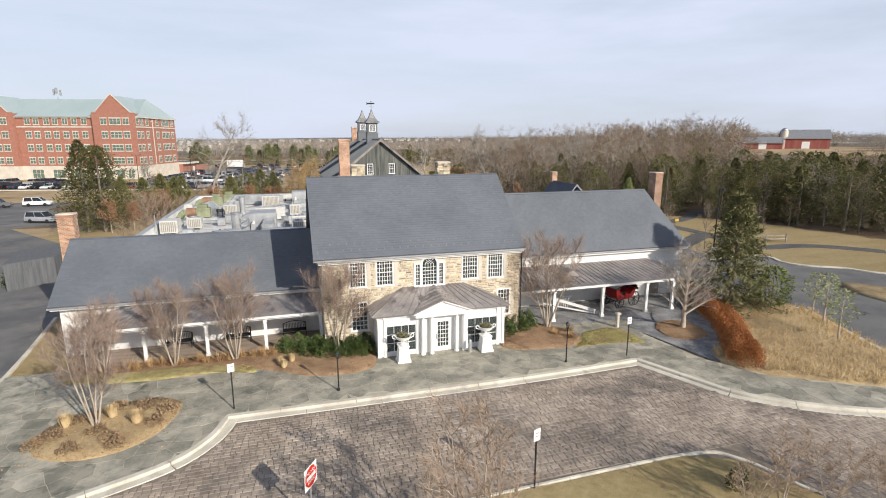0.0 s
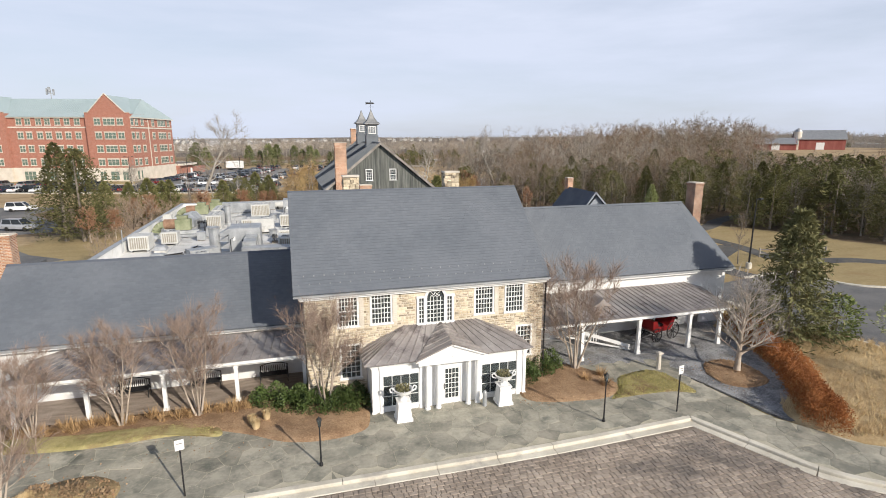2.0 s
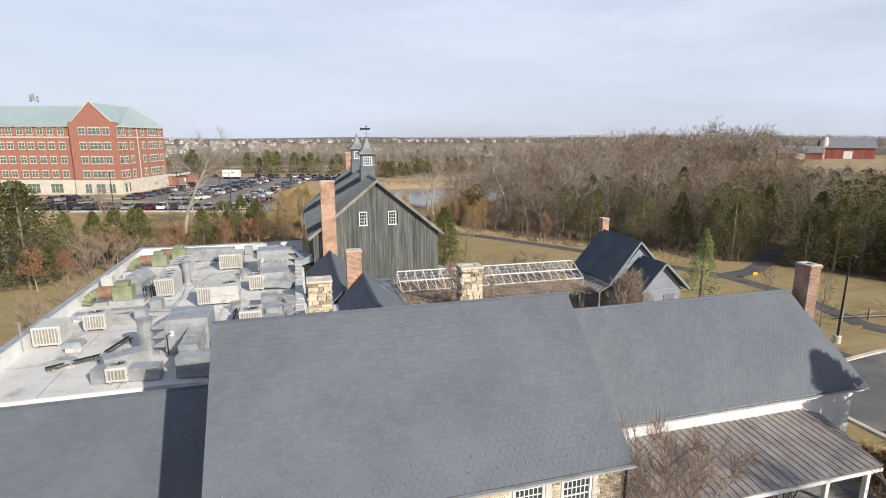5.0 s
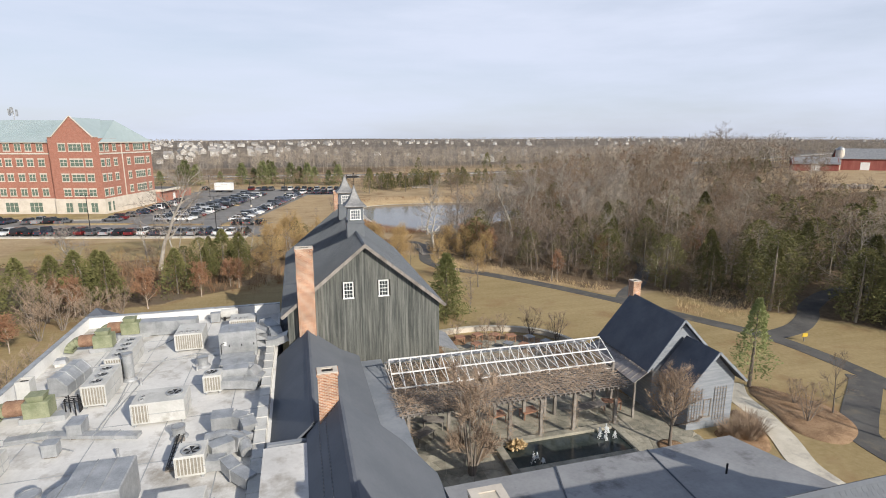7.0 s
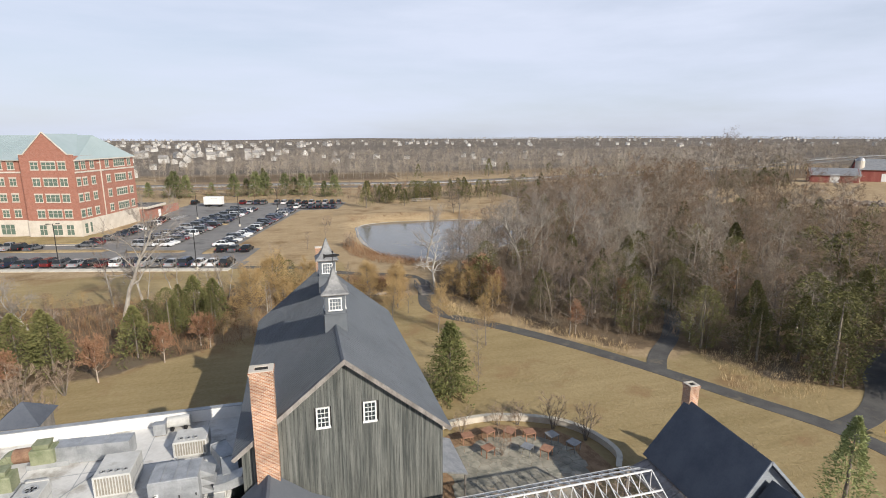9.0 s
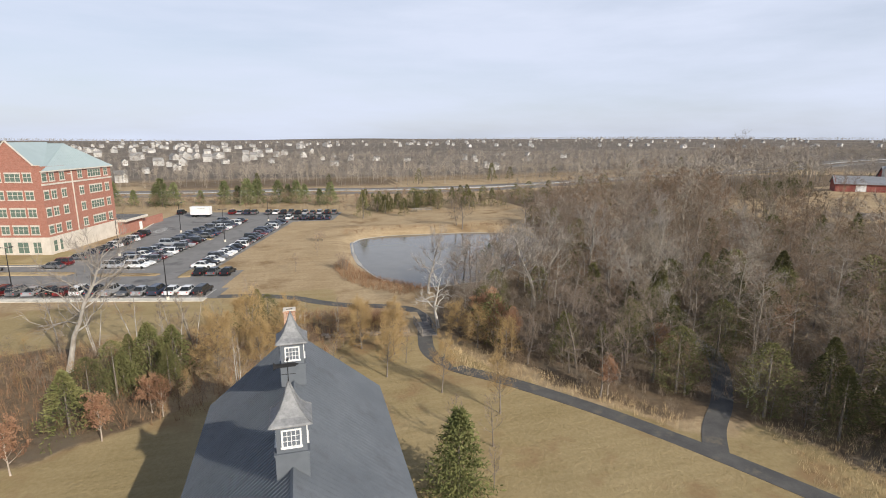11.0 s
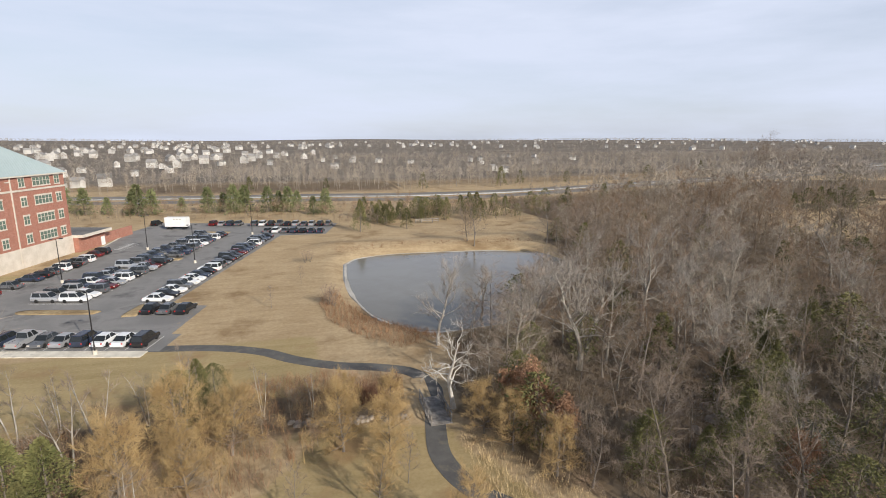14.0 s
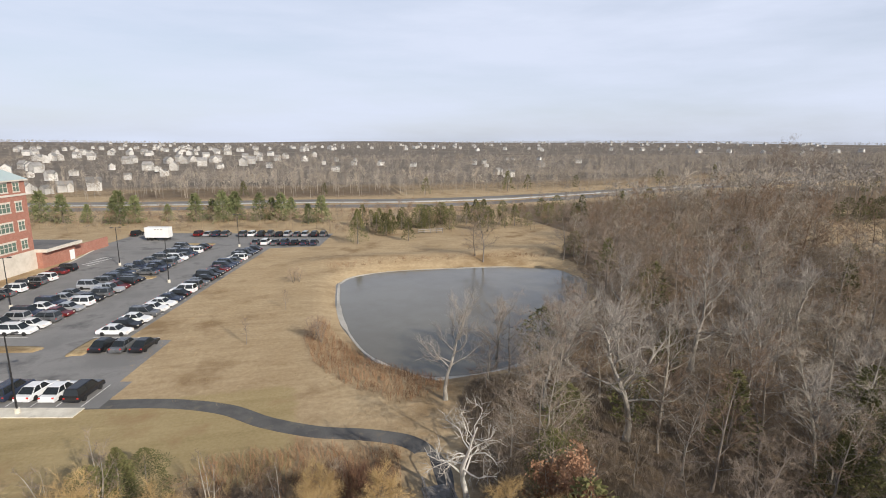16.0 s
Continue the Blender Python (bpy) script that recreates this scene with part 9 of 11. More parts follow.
# dish on the far parapet
t = thing("roof_tank", "pale round drum lying on the far edge of the roof", "drum", at=pose(-0.7, 77.3, RZ + 0.55))
part("drum", M().tube([(0, 0, 0), (1.5, 0, 0.05)], 0.42, 16), UNIT, t)
part("cradle", M().box(0.2, -0.4, -0.55, 0.4, 0.4, -0.2).box(1.1, -0.4, -0.55, 1.3, 0.4, -0.2), BLACK, t)

duct([(-7.0, 74.95, RZ + 0.68), (-2.3, 74.6, RZ + 0.68)], 1.1, 1.2)
duct([(-2.2, 46.4, RZ + 0.62), (1.7, 45.9, RZ + 0.62), (3.9, 45.9, RZ + 0.62)], 1.2, 1.1)
duct([(-1.85, 46.9, RZ + 0.95), (-1.75, 49.3, RZ + 1.15)], 0.9, 0.95)
duct([(-6.2, 47.6, RZ + 0.5), (-4.3, 48.6, RZ + 0.5)], 1.0, 0.8)
duct([(-6.3, 46.6, RZ + 0.4), (-3.1, 46.3, RZ + 0.4)], 0.8, 0.7)
duct([(-9.5, 58.5, RZ + 0.18), (-7.4, 58.6, RZ + 0.18), (-2.6, 57.4, RZ + 0.12)], 0.55, 0.2, "flat rusty grey duct low on the membrane roof")
duct([(4.05, 45.6, RZ + 0.3), (4.05, 72.0, RZ + 0.3)], 0.6, 0.55, material=UNIT)
duct([(1.25, 62.9, RZ + 0.95), (2.9, 62.9, RZ + 0.95), (3.35, 62.7, RZ + 0.45), (3.75, 62.6, RZ + 0.3)], 0.85, 0.7)
duct([(1.25, 62.1, RZ + 0.55), (2.6, 62.0, RZ + 0.5), (3.5, 61.9, RZ + 0.3)], 0.7, 0.6)
duct([(0.9, 64.6, RZ + 0.55), (3.2, 64.5, RZ + 0.6)], 1.3, 1.0)
duct([(0.7, 66.1, RZ + 0.45), (3.0, 66.0, RZ + 0.5)], 0.9, 0.8)
round_duct([(1.5, 63.75, RZ + 0.7), (2.6, 63.7, RZ + 0.75), (3.3, 63.6, RZ + 0.6), (3.45, 63.6, RZ + 0.1)], 0.36)
duct([(2.45, 56.9, RZ + 0.6), (3.2, 56.6, RZ + 0.55), (3.5, 55.7, RZ + 0.4)], 0.8, 0.75)
duct([(1.65, 53.6, RZ + 0.7), (2.7, 54.2, RZ + 0.65), (3.4, 55.0, RZ + 0.4)], 0.75, 0.7)
duct([(1.65, 52.9, RZ + 0.5), (2.5, 52.8, RZ + 0.5), (3.1, 51.8, RZ + 0.45), (3.9, 50.9, RZ + 0.4)], 0.65, 0.6)
round_duct([(1.3, 55.2, RZ + 0.5), (2.2, 55.0, RZ + 0.7), (3.1, 54.6, RZ + 0.6), (3.5, 53.6, RZ + 0.35)], 0.34)
duct([(2.3, 48.7, RZ + 0.7), (3.4, 48.2, RZ + 0.6), (3.8, 47.4, RZ + 0.4)], 0.9, 0.8)
duct([(3.5, 71.9, RZ + 1.2), (4.3, 70.4, RZ + 1.0), (4.6, 68.9, RZ + 0.75)], 0.95, 0.7)
duct([(3.7, 68.4, RZ + 0.75), (4.6, 68.5, RZ + 0.8), (5.5, 68.4, RZ + 1.15)], 1.0, 0.55)


def exhaust(x, y):
    e = thing("exhaust_fan", "faded green curved exhaust duct with a rusty drum fan", "exhaust fan", "green exhaust fans", at=pose(x, y, RZ))
    part("stand", M().box(0.2, -0.35, 0, 2.6, 0.35, 0.35), GALV, e)
    elbow = M()
    pts = [(-0.45 + 0.75 * math.cos(math.pi * (0.5 + 0.5 * i / 5)), 0, 0.2 + 0.75 * math.sin(math.pi * (0.5 + 0.5 * i / 5))) for i in range(6)]
    for p, q in zip(pts, pts[1:]):
        elbow.bar(p, q, 0.85, 0.62)
    part("elbow", elbow, GREEN_DUCT, e)
    part("drum", M().tube([(-0.45, 0, 0.95), (0.55, 0, 0.95)], 0.48, 14), RUST, e, "rusty brown drum")
    part("box", M().block(0.55, -0.5, 0.4, 1.9, 0.5, 1.4, 0.03), GREEN_DUCT, e)
    part("hood", frustum(M(), 0.8, -0.35, 1.4, 1.6, 0.35, 1.75, -0.08, -0.08), GREEN_DUCT, e)


exhaust(-10.0, 60.9)
exhaust(-9.9, 71.9)
exhaust(-8.7, 74.6)


def vent(x, y, r, h, label="round galvanised roof stack"):
    t = thing("roof_vent", label, "roof vent", "roof stacks", at=pose(x, y, RZ))
    part("pipe", M().lathe([(r * 1.5, 0), (r * 1.2, 0.12), (r, 0.16), (r, h)], 16), GALV, t)
    part("band", M().lathe([(r * 1.06, h * 0.12), (r * 1.06, h * 0.12 + 0.08)], 16), ZINC, t)
    part("cap", M().lathe([(r * 1.12, h - 0.12), (r * 1.12, h), (r * 0.9, h + 0.02), (r * 0.88, h - 0.2)], 16), ZINC, t)


vent(-4.6, 49.8, 0.4, 2.2)
vent(-5.25, 65.55, 0.32, 2.0)
vent(-0.7, 66.7, 0.36, 0.75, "squat round roof fan with a bright cap")
vent(-0.45, 56.8, 0.34, 0.7, "squat round roof fan with a bright cap")
for x, y in ((-4.3, 64.5), (-1.0, 66.0), (-3.2, 55.6), (-6.4, 58.8)):
    vent(x, y, 0.07, 0.45, "thin plumbing vent pipe on the roof")
pipes = thing("roof_pipes", "thin conduit pipes running over the membrane roof", "pipe")
for pts in ([(-4.9, 60.2, RZ + 0.06), (-4.2, 66.0, RZ + 0.06), (-3.6, 69.0, RZ + 0.06)], [(-4.0, 68.2, RZ + 0.06), (-1.6, 69.2, RZ + 0.06), (0.4, 68.4, RZ + 0.06)], [(-5.3, 70.6, RZ + 0.06), (-4.0, 72.8, RZ + 0.06), (-3.9, 74.2, RZ + 0.06)], [(-5.2, 57.9, RZ + 0.06), (-5.0, 62.0, RZ + 0.06), (-5.2, 65.0, RZ + 0.06)], [(-11.4, 58.0, RZ + 0.1), (-8.2, 58.2, RZ + 0.1), (-5.6, 56.6, RZ + 0.1)], [(-11.5, 51.5, RZ + 0.3), (-11.5, 51.5, RZ + 2.0)]):
    part("pipe", M().tube(pts, 0.04, 6), GALV, pipes)

# low clutter between the units: curbs, hoods, cable trays and drains
for x, y, w, d, h in ((-8.6, 49.2, 0.9, 0.6, 0.45), (-10.6, 57.4, 0.6, 0.8, 0.5), (-10.9, 69.6, 0.7, 0.7, 0.5), (-8.9, 51.6, 0.8, 0.8, 0.6)):
    t = thing("roof_hood", "low grey sheet metal hood on a roof curb", "roof hood", "roof hoods", at=pose(x, y, RZ, 0, 0, (x * 37) % 20 - 10))
    part("curb", M().box(-w / 2, -d / 2, 0, w / 2, d / 2, h * 0.5), TPO, t)
    part("cap", frustum(M(), -w / 2 - 0.1, -d / 2 - 0.1, h * 0.5, w / 2 + 0.1, d / 2 + 0.1, h, 0.14, 0.14), GALV, t)
for x, y, l, turn in ((-0.2, 53.2, 3.4, 92), (-9.2, 48.4, 2.6, 30), (-6.8, 50.2, 2.2, 75)):
    t = thing("cable_tray", "dark metal pipe tray on low blocks", "pipe tray", "pipe trays", at=pose(x, y, RZ, 0, 0, turn))
    for s in (-0.18, 0.18):
        part("side_rail", M().box(0, s - 0.02, 0.2, l, s + 0.02, 0.28), GRILLE, t)
    for k in range(int(l / 0.4) + 1):
        part("rung", M().box(k * 0.4, -0.18, 0.22, k * 0.4 + 0.05, 0.18, 0.25), GRILLE, t)
    for k in (0.3, l - 0.3):
        part("block", M().box(k - 0.08, -0.25, 0, k + 0.08, 0.25, 0.2), GREY_WOOD, t)
    part("pipe", M().tube([(0, 0.05, 0.3), (l, 0.05, 0.3)], 0.05, 6), BLACK, t)

# ---- forecourt furniture ----
def urn(x, y):
    u = thing("urn", "white garden urn with green plants on a tall pedestal", "urn", "entrance urns", at=pose(x, y, 0.12))
    m = frustum(M(), -0.36, -0.36, 0.14, 0.36, 0.36, 0.95, 0.08, 0.08)
    m.box(-0.4, -0.4, 0, 0.4, 0.4, 0.14).box(-0.33, -0.33, 0.95, 0.33, 0.33, 1.03)
    part("pedestal", m, WHITE, u, "white tapered pedestal")
    part("bowl", M().lathe([(0.2, 1.03), (0.22, 1.08), (0.08, 1.15), (0.08, 1.24), (0.2, 1.3), (0.4, 1.42), (0.47, 1.58), (0.5, 1.6), (0.42, 1.6), (0.38, 1.5)], 18), WHITE, u, smooth=False)
    for s in (-1, 1):
        part("handle", M().tube([(s * 0.42, 0, 1.42), (s * 0.62, 0, 1.5), (s * 0.66, 0, 1.64), (s * 0.55, 0, 1.7), (s * 0.47, 0, 1.6)], 0.04, 6), WHITE, u)
    q = Tri()
    r2 = random.Random(3)
    for i in range(260):
        p = Vector((r2.uniform(-0.3, 0.3), r2.uniform(-0.3, 0.3), r2.uniform(1.5, 1.68)))
        d = (rand_dir(r2) + Vector((0, 0, 0.7))).normalized()
        q.leaf(p, d, d.orthogonal().normalized(), 0.13, 0.045)
    part("plant", q.mesh("plant", mat("dull potted greenery", (0.1, 0.105, 0.05), (0.2, 0.18, 0.1), big=2, fine=9, rough=0.9, bump=0)), None, u, "small dull green leaves")


urn(6.08, 28.9)
urn(11.4, 29.05)
t = thing("bollard", "short grey bollard beside the entrance door", "bollard", at=pose(10.35, 29.0, 0.12))
part("post", M().lathe([(0.11, 0), (0.11, 0.75), (0.08, 0.82), (0.02, 0.84)], 14), GALV, t)


def lamp_post(x, y, h=2.5):
    l = thing("garden_lamp", "slim black garden lamp post with a glass lantern", "lamp post", "terrace lamps", at=pose(x, y, 0.12))
    part("post", M().lathe([(0.08, 0), (0.08, 0.1), (0.04, 0.16), (0.032, 1.4), (0.028, h - 0.38)], 10), BLACK, l)
    m = M()
    for a in range(4):
        ca, sa = math.cos(a * math.pi / 2 + 0.785), math.sin(a * math.pi / 2 + 0.785)
        m.bar((0.065 * ca, 0.065 * sa, h - 0.36), (0.11 * ca, 0.11 * sa, h - 0.1), 0.014)
    lan = part("lantern", m.box(-0.055, -0.055, h - 0.39, 0.055, 0.055, h - 0.36), BLACK, l)
    part("glass", frustum(M(), -0.045, -0.045, h - 0.36, 0.045, 0.045, h - 0.1, -0.03, -0.03), GLASS, lan)
    part("cap", M().lathe([(0.15, h - 0.1), (0.1, h - 0.03), (0.035, h + 0.02), (0.012, h + 0.08)], 4, flat=0.5), BLACK, lan)


lamp_post(1.98, 26.16, 2.2)
lamp_post(15.36, 25.95, 2.5)


def sign(x, y, h, w=0.42, hh=0.5, label="plain white sign plate on a thin dark post", turn=0, bars=2, z=0.12):
    s = thing("sign", label, "sign", "driveway signs", at=pose(x, y, z, 0, 0, turn))
    part("post", M().box(-0.03, -0.02, 0, 0.03, 0.02, h - hh * 0.2), BLACK, s)
    pl = part("plate", M().box(-w / 2, -0.035, h - hh, w / 2, -0.022, h), WHITE, s)
    for k in range(bars):
        part("text_bar", M().box(-w * 0.32, -0.039, h - hh * (0.32 + 0.26 * k) - 0.03, w * 0.32, -0.0355, h - hh * (0.32 + 0.26 * k)), GREY_WOOD, pl)


sign(-3.17, 25.65, 2.4, 0.32, 0.42, turn=14, bars=1)
sign(19.43, 25.75, 2.5, 0.32, 0.44, turn=10)
sign(8.38, 15.98, 2.5, 0.34, 0.48, turn=20)
sign(44.0, 24.5, 2.2, 0.34, 0.5, turn=60)

ne = thing("no_entry_sign", "red and white no entry sign on a grey post", "sign", at=pose(0.17, 16.55, 0.02, 0, 0, 58))
part("post", M().box(-0.03, 0.0, 0, 0.03, 0.04, 2.2), GALV, ne)
plate = part("plate", M().box(-0.4, -0.02, 1.5, 0.4, -0.006, 2.3), WHITE, ne)
part("disc", M().tube([(0, -0.020, 1.9), (0, -0.028, 1.9)], 0.37, 28), CLOTH_RED, plate)
part("bar", M().box(-0.29, -0.034, 1.83, 0.29, -0.0285, 1.97), WHITE, plate)


def lettering(body, size, m, parent, material, name="lettering"):
    cu = bpy.data.curves.new(name, "FONT")
    cu.body, cu.size, cu.align_x, cu.align_y, cu.extrude = body, size, "CENTER", "CENTER", 0.002
    cu.materials.append(material)
    ob = new(name, cu)
    ob.parent = parent
    ob.matrix_basis = m
    return ob


lettering("DO NOT", 0.15, pose(0, -0.031, 2.07, 90, 0, 0), plate, WHITE)
lettering("ENTER", 0.15, pose(0, -0.031, 1.73, 90, 0, 0), plate, WHITE)

for i, (x, y, r, h) in enumerate(((-10.45, 26.0, 0.3, 0.62), (-8.65, 26.4, 0.3, 0.6), (-7.4, 25.5, 0.32, 0.62), (-1.0, 30.3, 0.2, 0.5), (-0.35, 30.55, 0.2, 0.5), (-0.8, 29.8, 0.2, 0.48))):
    q = Tri()
    for k in range(260):
        a, e = rng.uniform(0, 6.28), math.sqrt(rng.random())
        p = Vector((r * 0.7 * e * math.cos(a), r * 0.7 * e * math.sin(a), -0.05))
        d = Vector((r * 1.25 * e * math.cos(a), r * 1.25 * e * math.sin(a), h * rng.uniform(0.85, 1.0)))
        q.leaf(p, (d - p).normalized(), Vector((-math.sin(a), math.cos(a), 0)), (d - p).length, 0.02)
    tuft = new("grass_tuft", q.mesh("grass_tuft", DRY_GRASS))
    tuft.matrix_basis = pose(x, y, 0.2)
    tagged(tuft, "cut tan ornamental grass tuft standing in the bed", "grass tuft", "cut grass tufts")
t = thing("stone_post", "weathered grey hitching post in the gravel", "post", at=pose(21.85, 30.24, 0.1))
part("post", M().lathe([(0.13, 0), (0.11, 0.9), (0.14, 0.95), (0.14, 1.05), (0.06, 1.12)], 8), CAST, t)
part("cap", M().block(-0.16, -0.16, 1.0, 0.16, 0.16, 1.08, 0.02), CAST, t)


def street_lamp(x, y, h, turn=0.0, heads=1, label="tall dark parking lot lamp post with a flat head"):
    l = thing("street_lamp", label, "street lamp", "street lamps", at=pose(x, y, 0, 0, 0, turn))
    part("base", M().lathe([(0.3, 0), (0.3, 0.6), (0.26, 0.65)], 12), CONCRETE, l)
    part("pole", M().tube([(0, 0, 0.6), (0, 0, h)], [0.1, 0.06], 8), BLACK, l)
    for s in ((1,), (1, -1))[heads - 1]:
        arm = part("arm", M().bar((0, 0, h - 0.1), (s * 0.6, 0, h), 0.06), BLACK, l)
        part("head", frustum(M(), min(s * 0.5, s * 1.2), -0.2, h - 0.08, max(s * 0.5, s * 1.2), 0.2, h + 0.08, 0.1, 0.05), BLACK, arm)


street_lamp(47.9, 49.0, 7.4, 20)
for x, y in ((-10.7, 148.3), (-7.7, 202.0), (-22.3, 221.0), (-30, 190), (-38, 158), (2, 238)):
    street_lamp(x, y, 9.0, 15, 2)

# split rail fence on the far verge
fence = thing("rail_fence", "low weathered split rail fence along the verge", "fence")
for k in range(4):
    x, y = 53.6 + k * 2.8, 53.0 - 0.45 * k
    part("post", M().box(x - 0.07, y - 0.07, 0, x + 0.07, y + 0.07, 1.1), GREY_WOOD, fence)
    if k < 3:
        for z in (0.45, 0.9):
            part("rail", M().bar((x, y, z), (x + 2.8, y - 0.45, z), 0.05, 0.12), GREY_WOOD, fence)
ys = thing("trail_sign", "small yellow trail sign on a short post", "sign", at=pose(58.1, 67.4, 0))
part("post", M().box(-0.04, -0.04, 0, 0.04, 0.04, 0.8), GREY_WOOD, ys)
part("plate", M().box(-0.35, -0.07, 0.55, 0.35, -0.04, 0.95), mat("yellow sign paint", (0.55, 0.38, 0.04), (0.62, 0.44, 0.06), rough=0.6, bump=0), ys)

# dark fenced yard beside the service road
yard = thing("service_yard", "dark grey boarded yard enclosure beside the road", "enclosure")
DK = mat("dark grey boards", (0.1, 0.106, 0.116), (0.15, 0.155, 0.165), big=1, fine=8, rough=0.85, bump=0.3, bump_scale=12, stretch=(4, 4, 0.4))
c0, c1, c2, c3 = Vector((-24.2, 53.4)), Vector((-21.4, 56.2)), Vector((-21.0, 62.2)), Vector((-25.6, 60.0))
for a, b in ((c0, c1), (c1, c2), (c2, c3), (c3, c0)):
    n = max(3, int((b - a).length / 1.2))
    for k in range(n):
        p, q = a.lerp(b, k / n), a.lerp(b, (k + 0.995) / n)
        part("board", M().bar((p.x, p.y, 1.2), (q.x, q.y, 1.2), 0.05, 2.4), DK, yard)
part("roof", M().slab([(-24.3, 53.5, 2.42), (-21.4, 56.3, 2.42), (-21.0, 62.2, 2.5), (-25.6, 60.0, 2.5)], 0.06), DK, yard)
# summer house on the rear lawn
gz = thing("summer_house", "small summer house with a pointed dark roof", "summer house", at=pose(-14.0, 86.5, 0))
part("roof", M().lathe([(2.6, 2.4), (0.1, 3.9)], 4, flat=0.5), SLATE_DARK, gz)
part("wall", M().box(-1.5, -1.5, 0, 1.5, 1.5, 2.4), GREY_WOOD, gz)
part("terrace_roof", M().slab([(2.9, 80.5, 3.4), (5.4, 80.5, 3.4), (5.4, 74.0, 3.7), (2.9, 74.0, 3.7)], 0.1), SLATE_DARK, barn)

# ---- court and patio furniture ----
TEAK = mat("orange brown teak", (0.3, 0.16, 0.105), (0.4, 0.225, 0.15), big=1.5, fine=10, rough=0.7, bump=0.15, bump_scale=20, stretch=(6, 1, 1))


def table(x, y, w, d, material, label, turn=0.0, z=0.07, h=0.75):
    t = thing("garden_table", label, "table", "garden tables", at=pose(x, y, z, 0, 0, turn))
    top = M().block(-w / 2, -d / 2, h - 0.04, w / 2, d / 2, h, 0.008)
    part("tabletop", top, material, t)
    for sx in (-1, 1):
        for sy in (-1, 1):
            part("leg", M().box(sx * (w / 2 - 0.08) - 0.03, sy * (d / 2 - 0.08) - 0.03, 0, sx * (w / 2 - 0.08) + 0.03, sy * (d / 2 - 0.08) + 0.03, h - 0.04), material, t)
    part("apron", M().box(-w / 2 + 0.06, -d / 2 + 0.06, h - 0.12, w / 2 - 0.06, d / 2 - 0.06, h - 0.045), material, t)


for i, (x, y) in enumerate(((22.4, 76.5), (24.4, 76.7), (26.2, 76.2), (27.8, 75.6), (23.5, 74.3), (28.1, 72.9))):
    table(x, y, 1.0, 0.85, TEAK, "orange brown slatted garden table on the patio", 20 * (i % 3))
table(26.7, 73.6, 0.9, 0.9, ZINC, "square grey topped patio table", 40)
table(29.5, 74.7, 0.95, 0.95, ZINC, "square grey topped patio table", 15)
table(30.7, 73.1, 0.95, 0.95, ZINC, "square grey topped patio table", 25)
table(27.9, 60.0, 2.6, 0.9, GREY_WOOD, "long weathered wooden table under the pergola", 5)
table(30.0, 60.2, 1.5, 0.7, TEAK, "orange brown wooden table under the pergola", -12)
table(20.5, 60.9, 1.3, 0.9, TEAK, "reddish wooden table under the pergola", 8, 0.07, 0.6)
table(23.1, 60.8, 1.3, 0.9, TEAK, "reddish wooden table under the pergola", 8, 0.07, 0.6)
table(14.4, 59.6, 1.6, 0.9, GREY_WOOD, "weathered wooden table on the flagstones", 30)
table(15.6, 61.2, 1.6, 0.8, GREY_WOOD, "weathered wooden table on the flagstones", -20)
b = copy_thing(b0, pose(-11.4, 85.7, 0.0, 0, 0, 150))
b["label"] = "black iron garden bench on the rear lawn"

# ---- parking lot ----
LOT_O, LOT_A = Vector((-2.3, 147.3)), radians(14)
LOT_F, LOT_L = Vector((math.sin(LOT_A), math.cos(LOT_A))), Vector((-math.cos(LOT_A), math.sin(LOT_A)))


def lot(a, b):
    p = LOT_O + LOT_L * a + LOT_F * b
    return (p.x, p.y)


structure("parking_lot", sheet([lot(0.5, 0), lot(95, 0), lot(95, 24), lot(47, 26), lot(49, 60), lot(56, 92), lot(56, 110), lot(-4, 110), lot(-4, 90), lot(8.8, 87), lot(9.2, 20.6), lot(2.4, 20), lot(2.0, 6.5), lot(0.5, 6.5)], -0.2, 0.04), LOT_TAR, "sun bleached asphalt parking lot before the office", "parking lot")
structure("sidewalk", sheet([lot(2, -2.0), lot(95, -2.0), lot(95, 0), lot(2, 0)], -0.2, 0.12), CONCRETE, "pale concrete sidewalk along the parking lot", "sidewalk")
structure("lawn_strip", sheet([lot(47.2, 26.5), lot(95, 24.5), lot(95, 32), lot(49, 40)], -0.1, 0.12), LAWN, "grass strip before the office", "lawn")
for p in ([lot(46.5, 24.5), lot(95, 22.5)], [lot(47, 26), lot(49, 60), lot(56, 92)]):
    kerb([p[0], p[len(p) // 2], p[-1]] if len(p) > 2 else [p[0], ((p[0][0] + p[1][0]) / 2, (p[0][1] + p[1][1]) / 2), p[1]], 0.4, 0.16, 0.0)
for (a0, b0_, a1, b1) in ((19.0, 15.4, 31.5, 17.2), (37.5, 16.2, 60, 18.6), (26, 91, 36, 93), (23.4, 54.4, 28.6, 56.4), (11.6, 14.4, 13.9, 20.2)):
    bed("planting_bed", [lot(a0, b0_), lot((a0 + a1) / 2, b0_ - 0.2), lot(a1, b0_), lot(a1, b1), lot((a0 + a1) / 2, b1 + 0.2), lot(a0, b1)], FIELD, "kerbed island of dry grass in the parking lot", 0.16, 0.05)
lines = M()
for k in range(34):
    p, q = lot(2.6 + k * 2.75, 0.4), lot(2.6 + k * 2.75, 5.6)
    lines.bar((*p, 0.046), (*q, 0.046), 0.1, 0.008)
for k in range(24):
    for a0, a1 in ((9.6, 14.4), (24.0, 33.7), (42.2, 46.8)):
        if 20 + k * 2.75 < (84 if a0 < 20 else 88 if a0 < 40 else 52):
            lines.bar((*lot(a0, 21 + k * 2.75), 0.046), (*lot(a1, 21 + k * 2.75), 0.046), 0.1, 0.008)
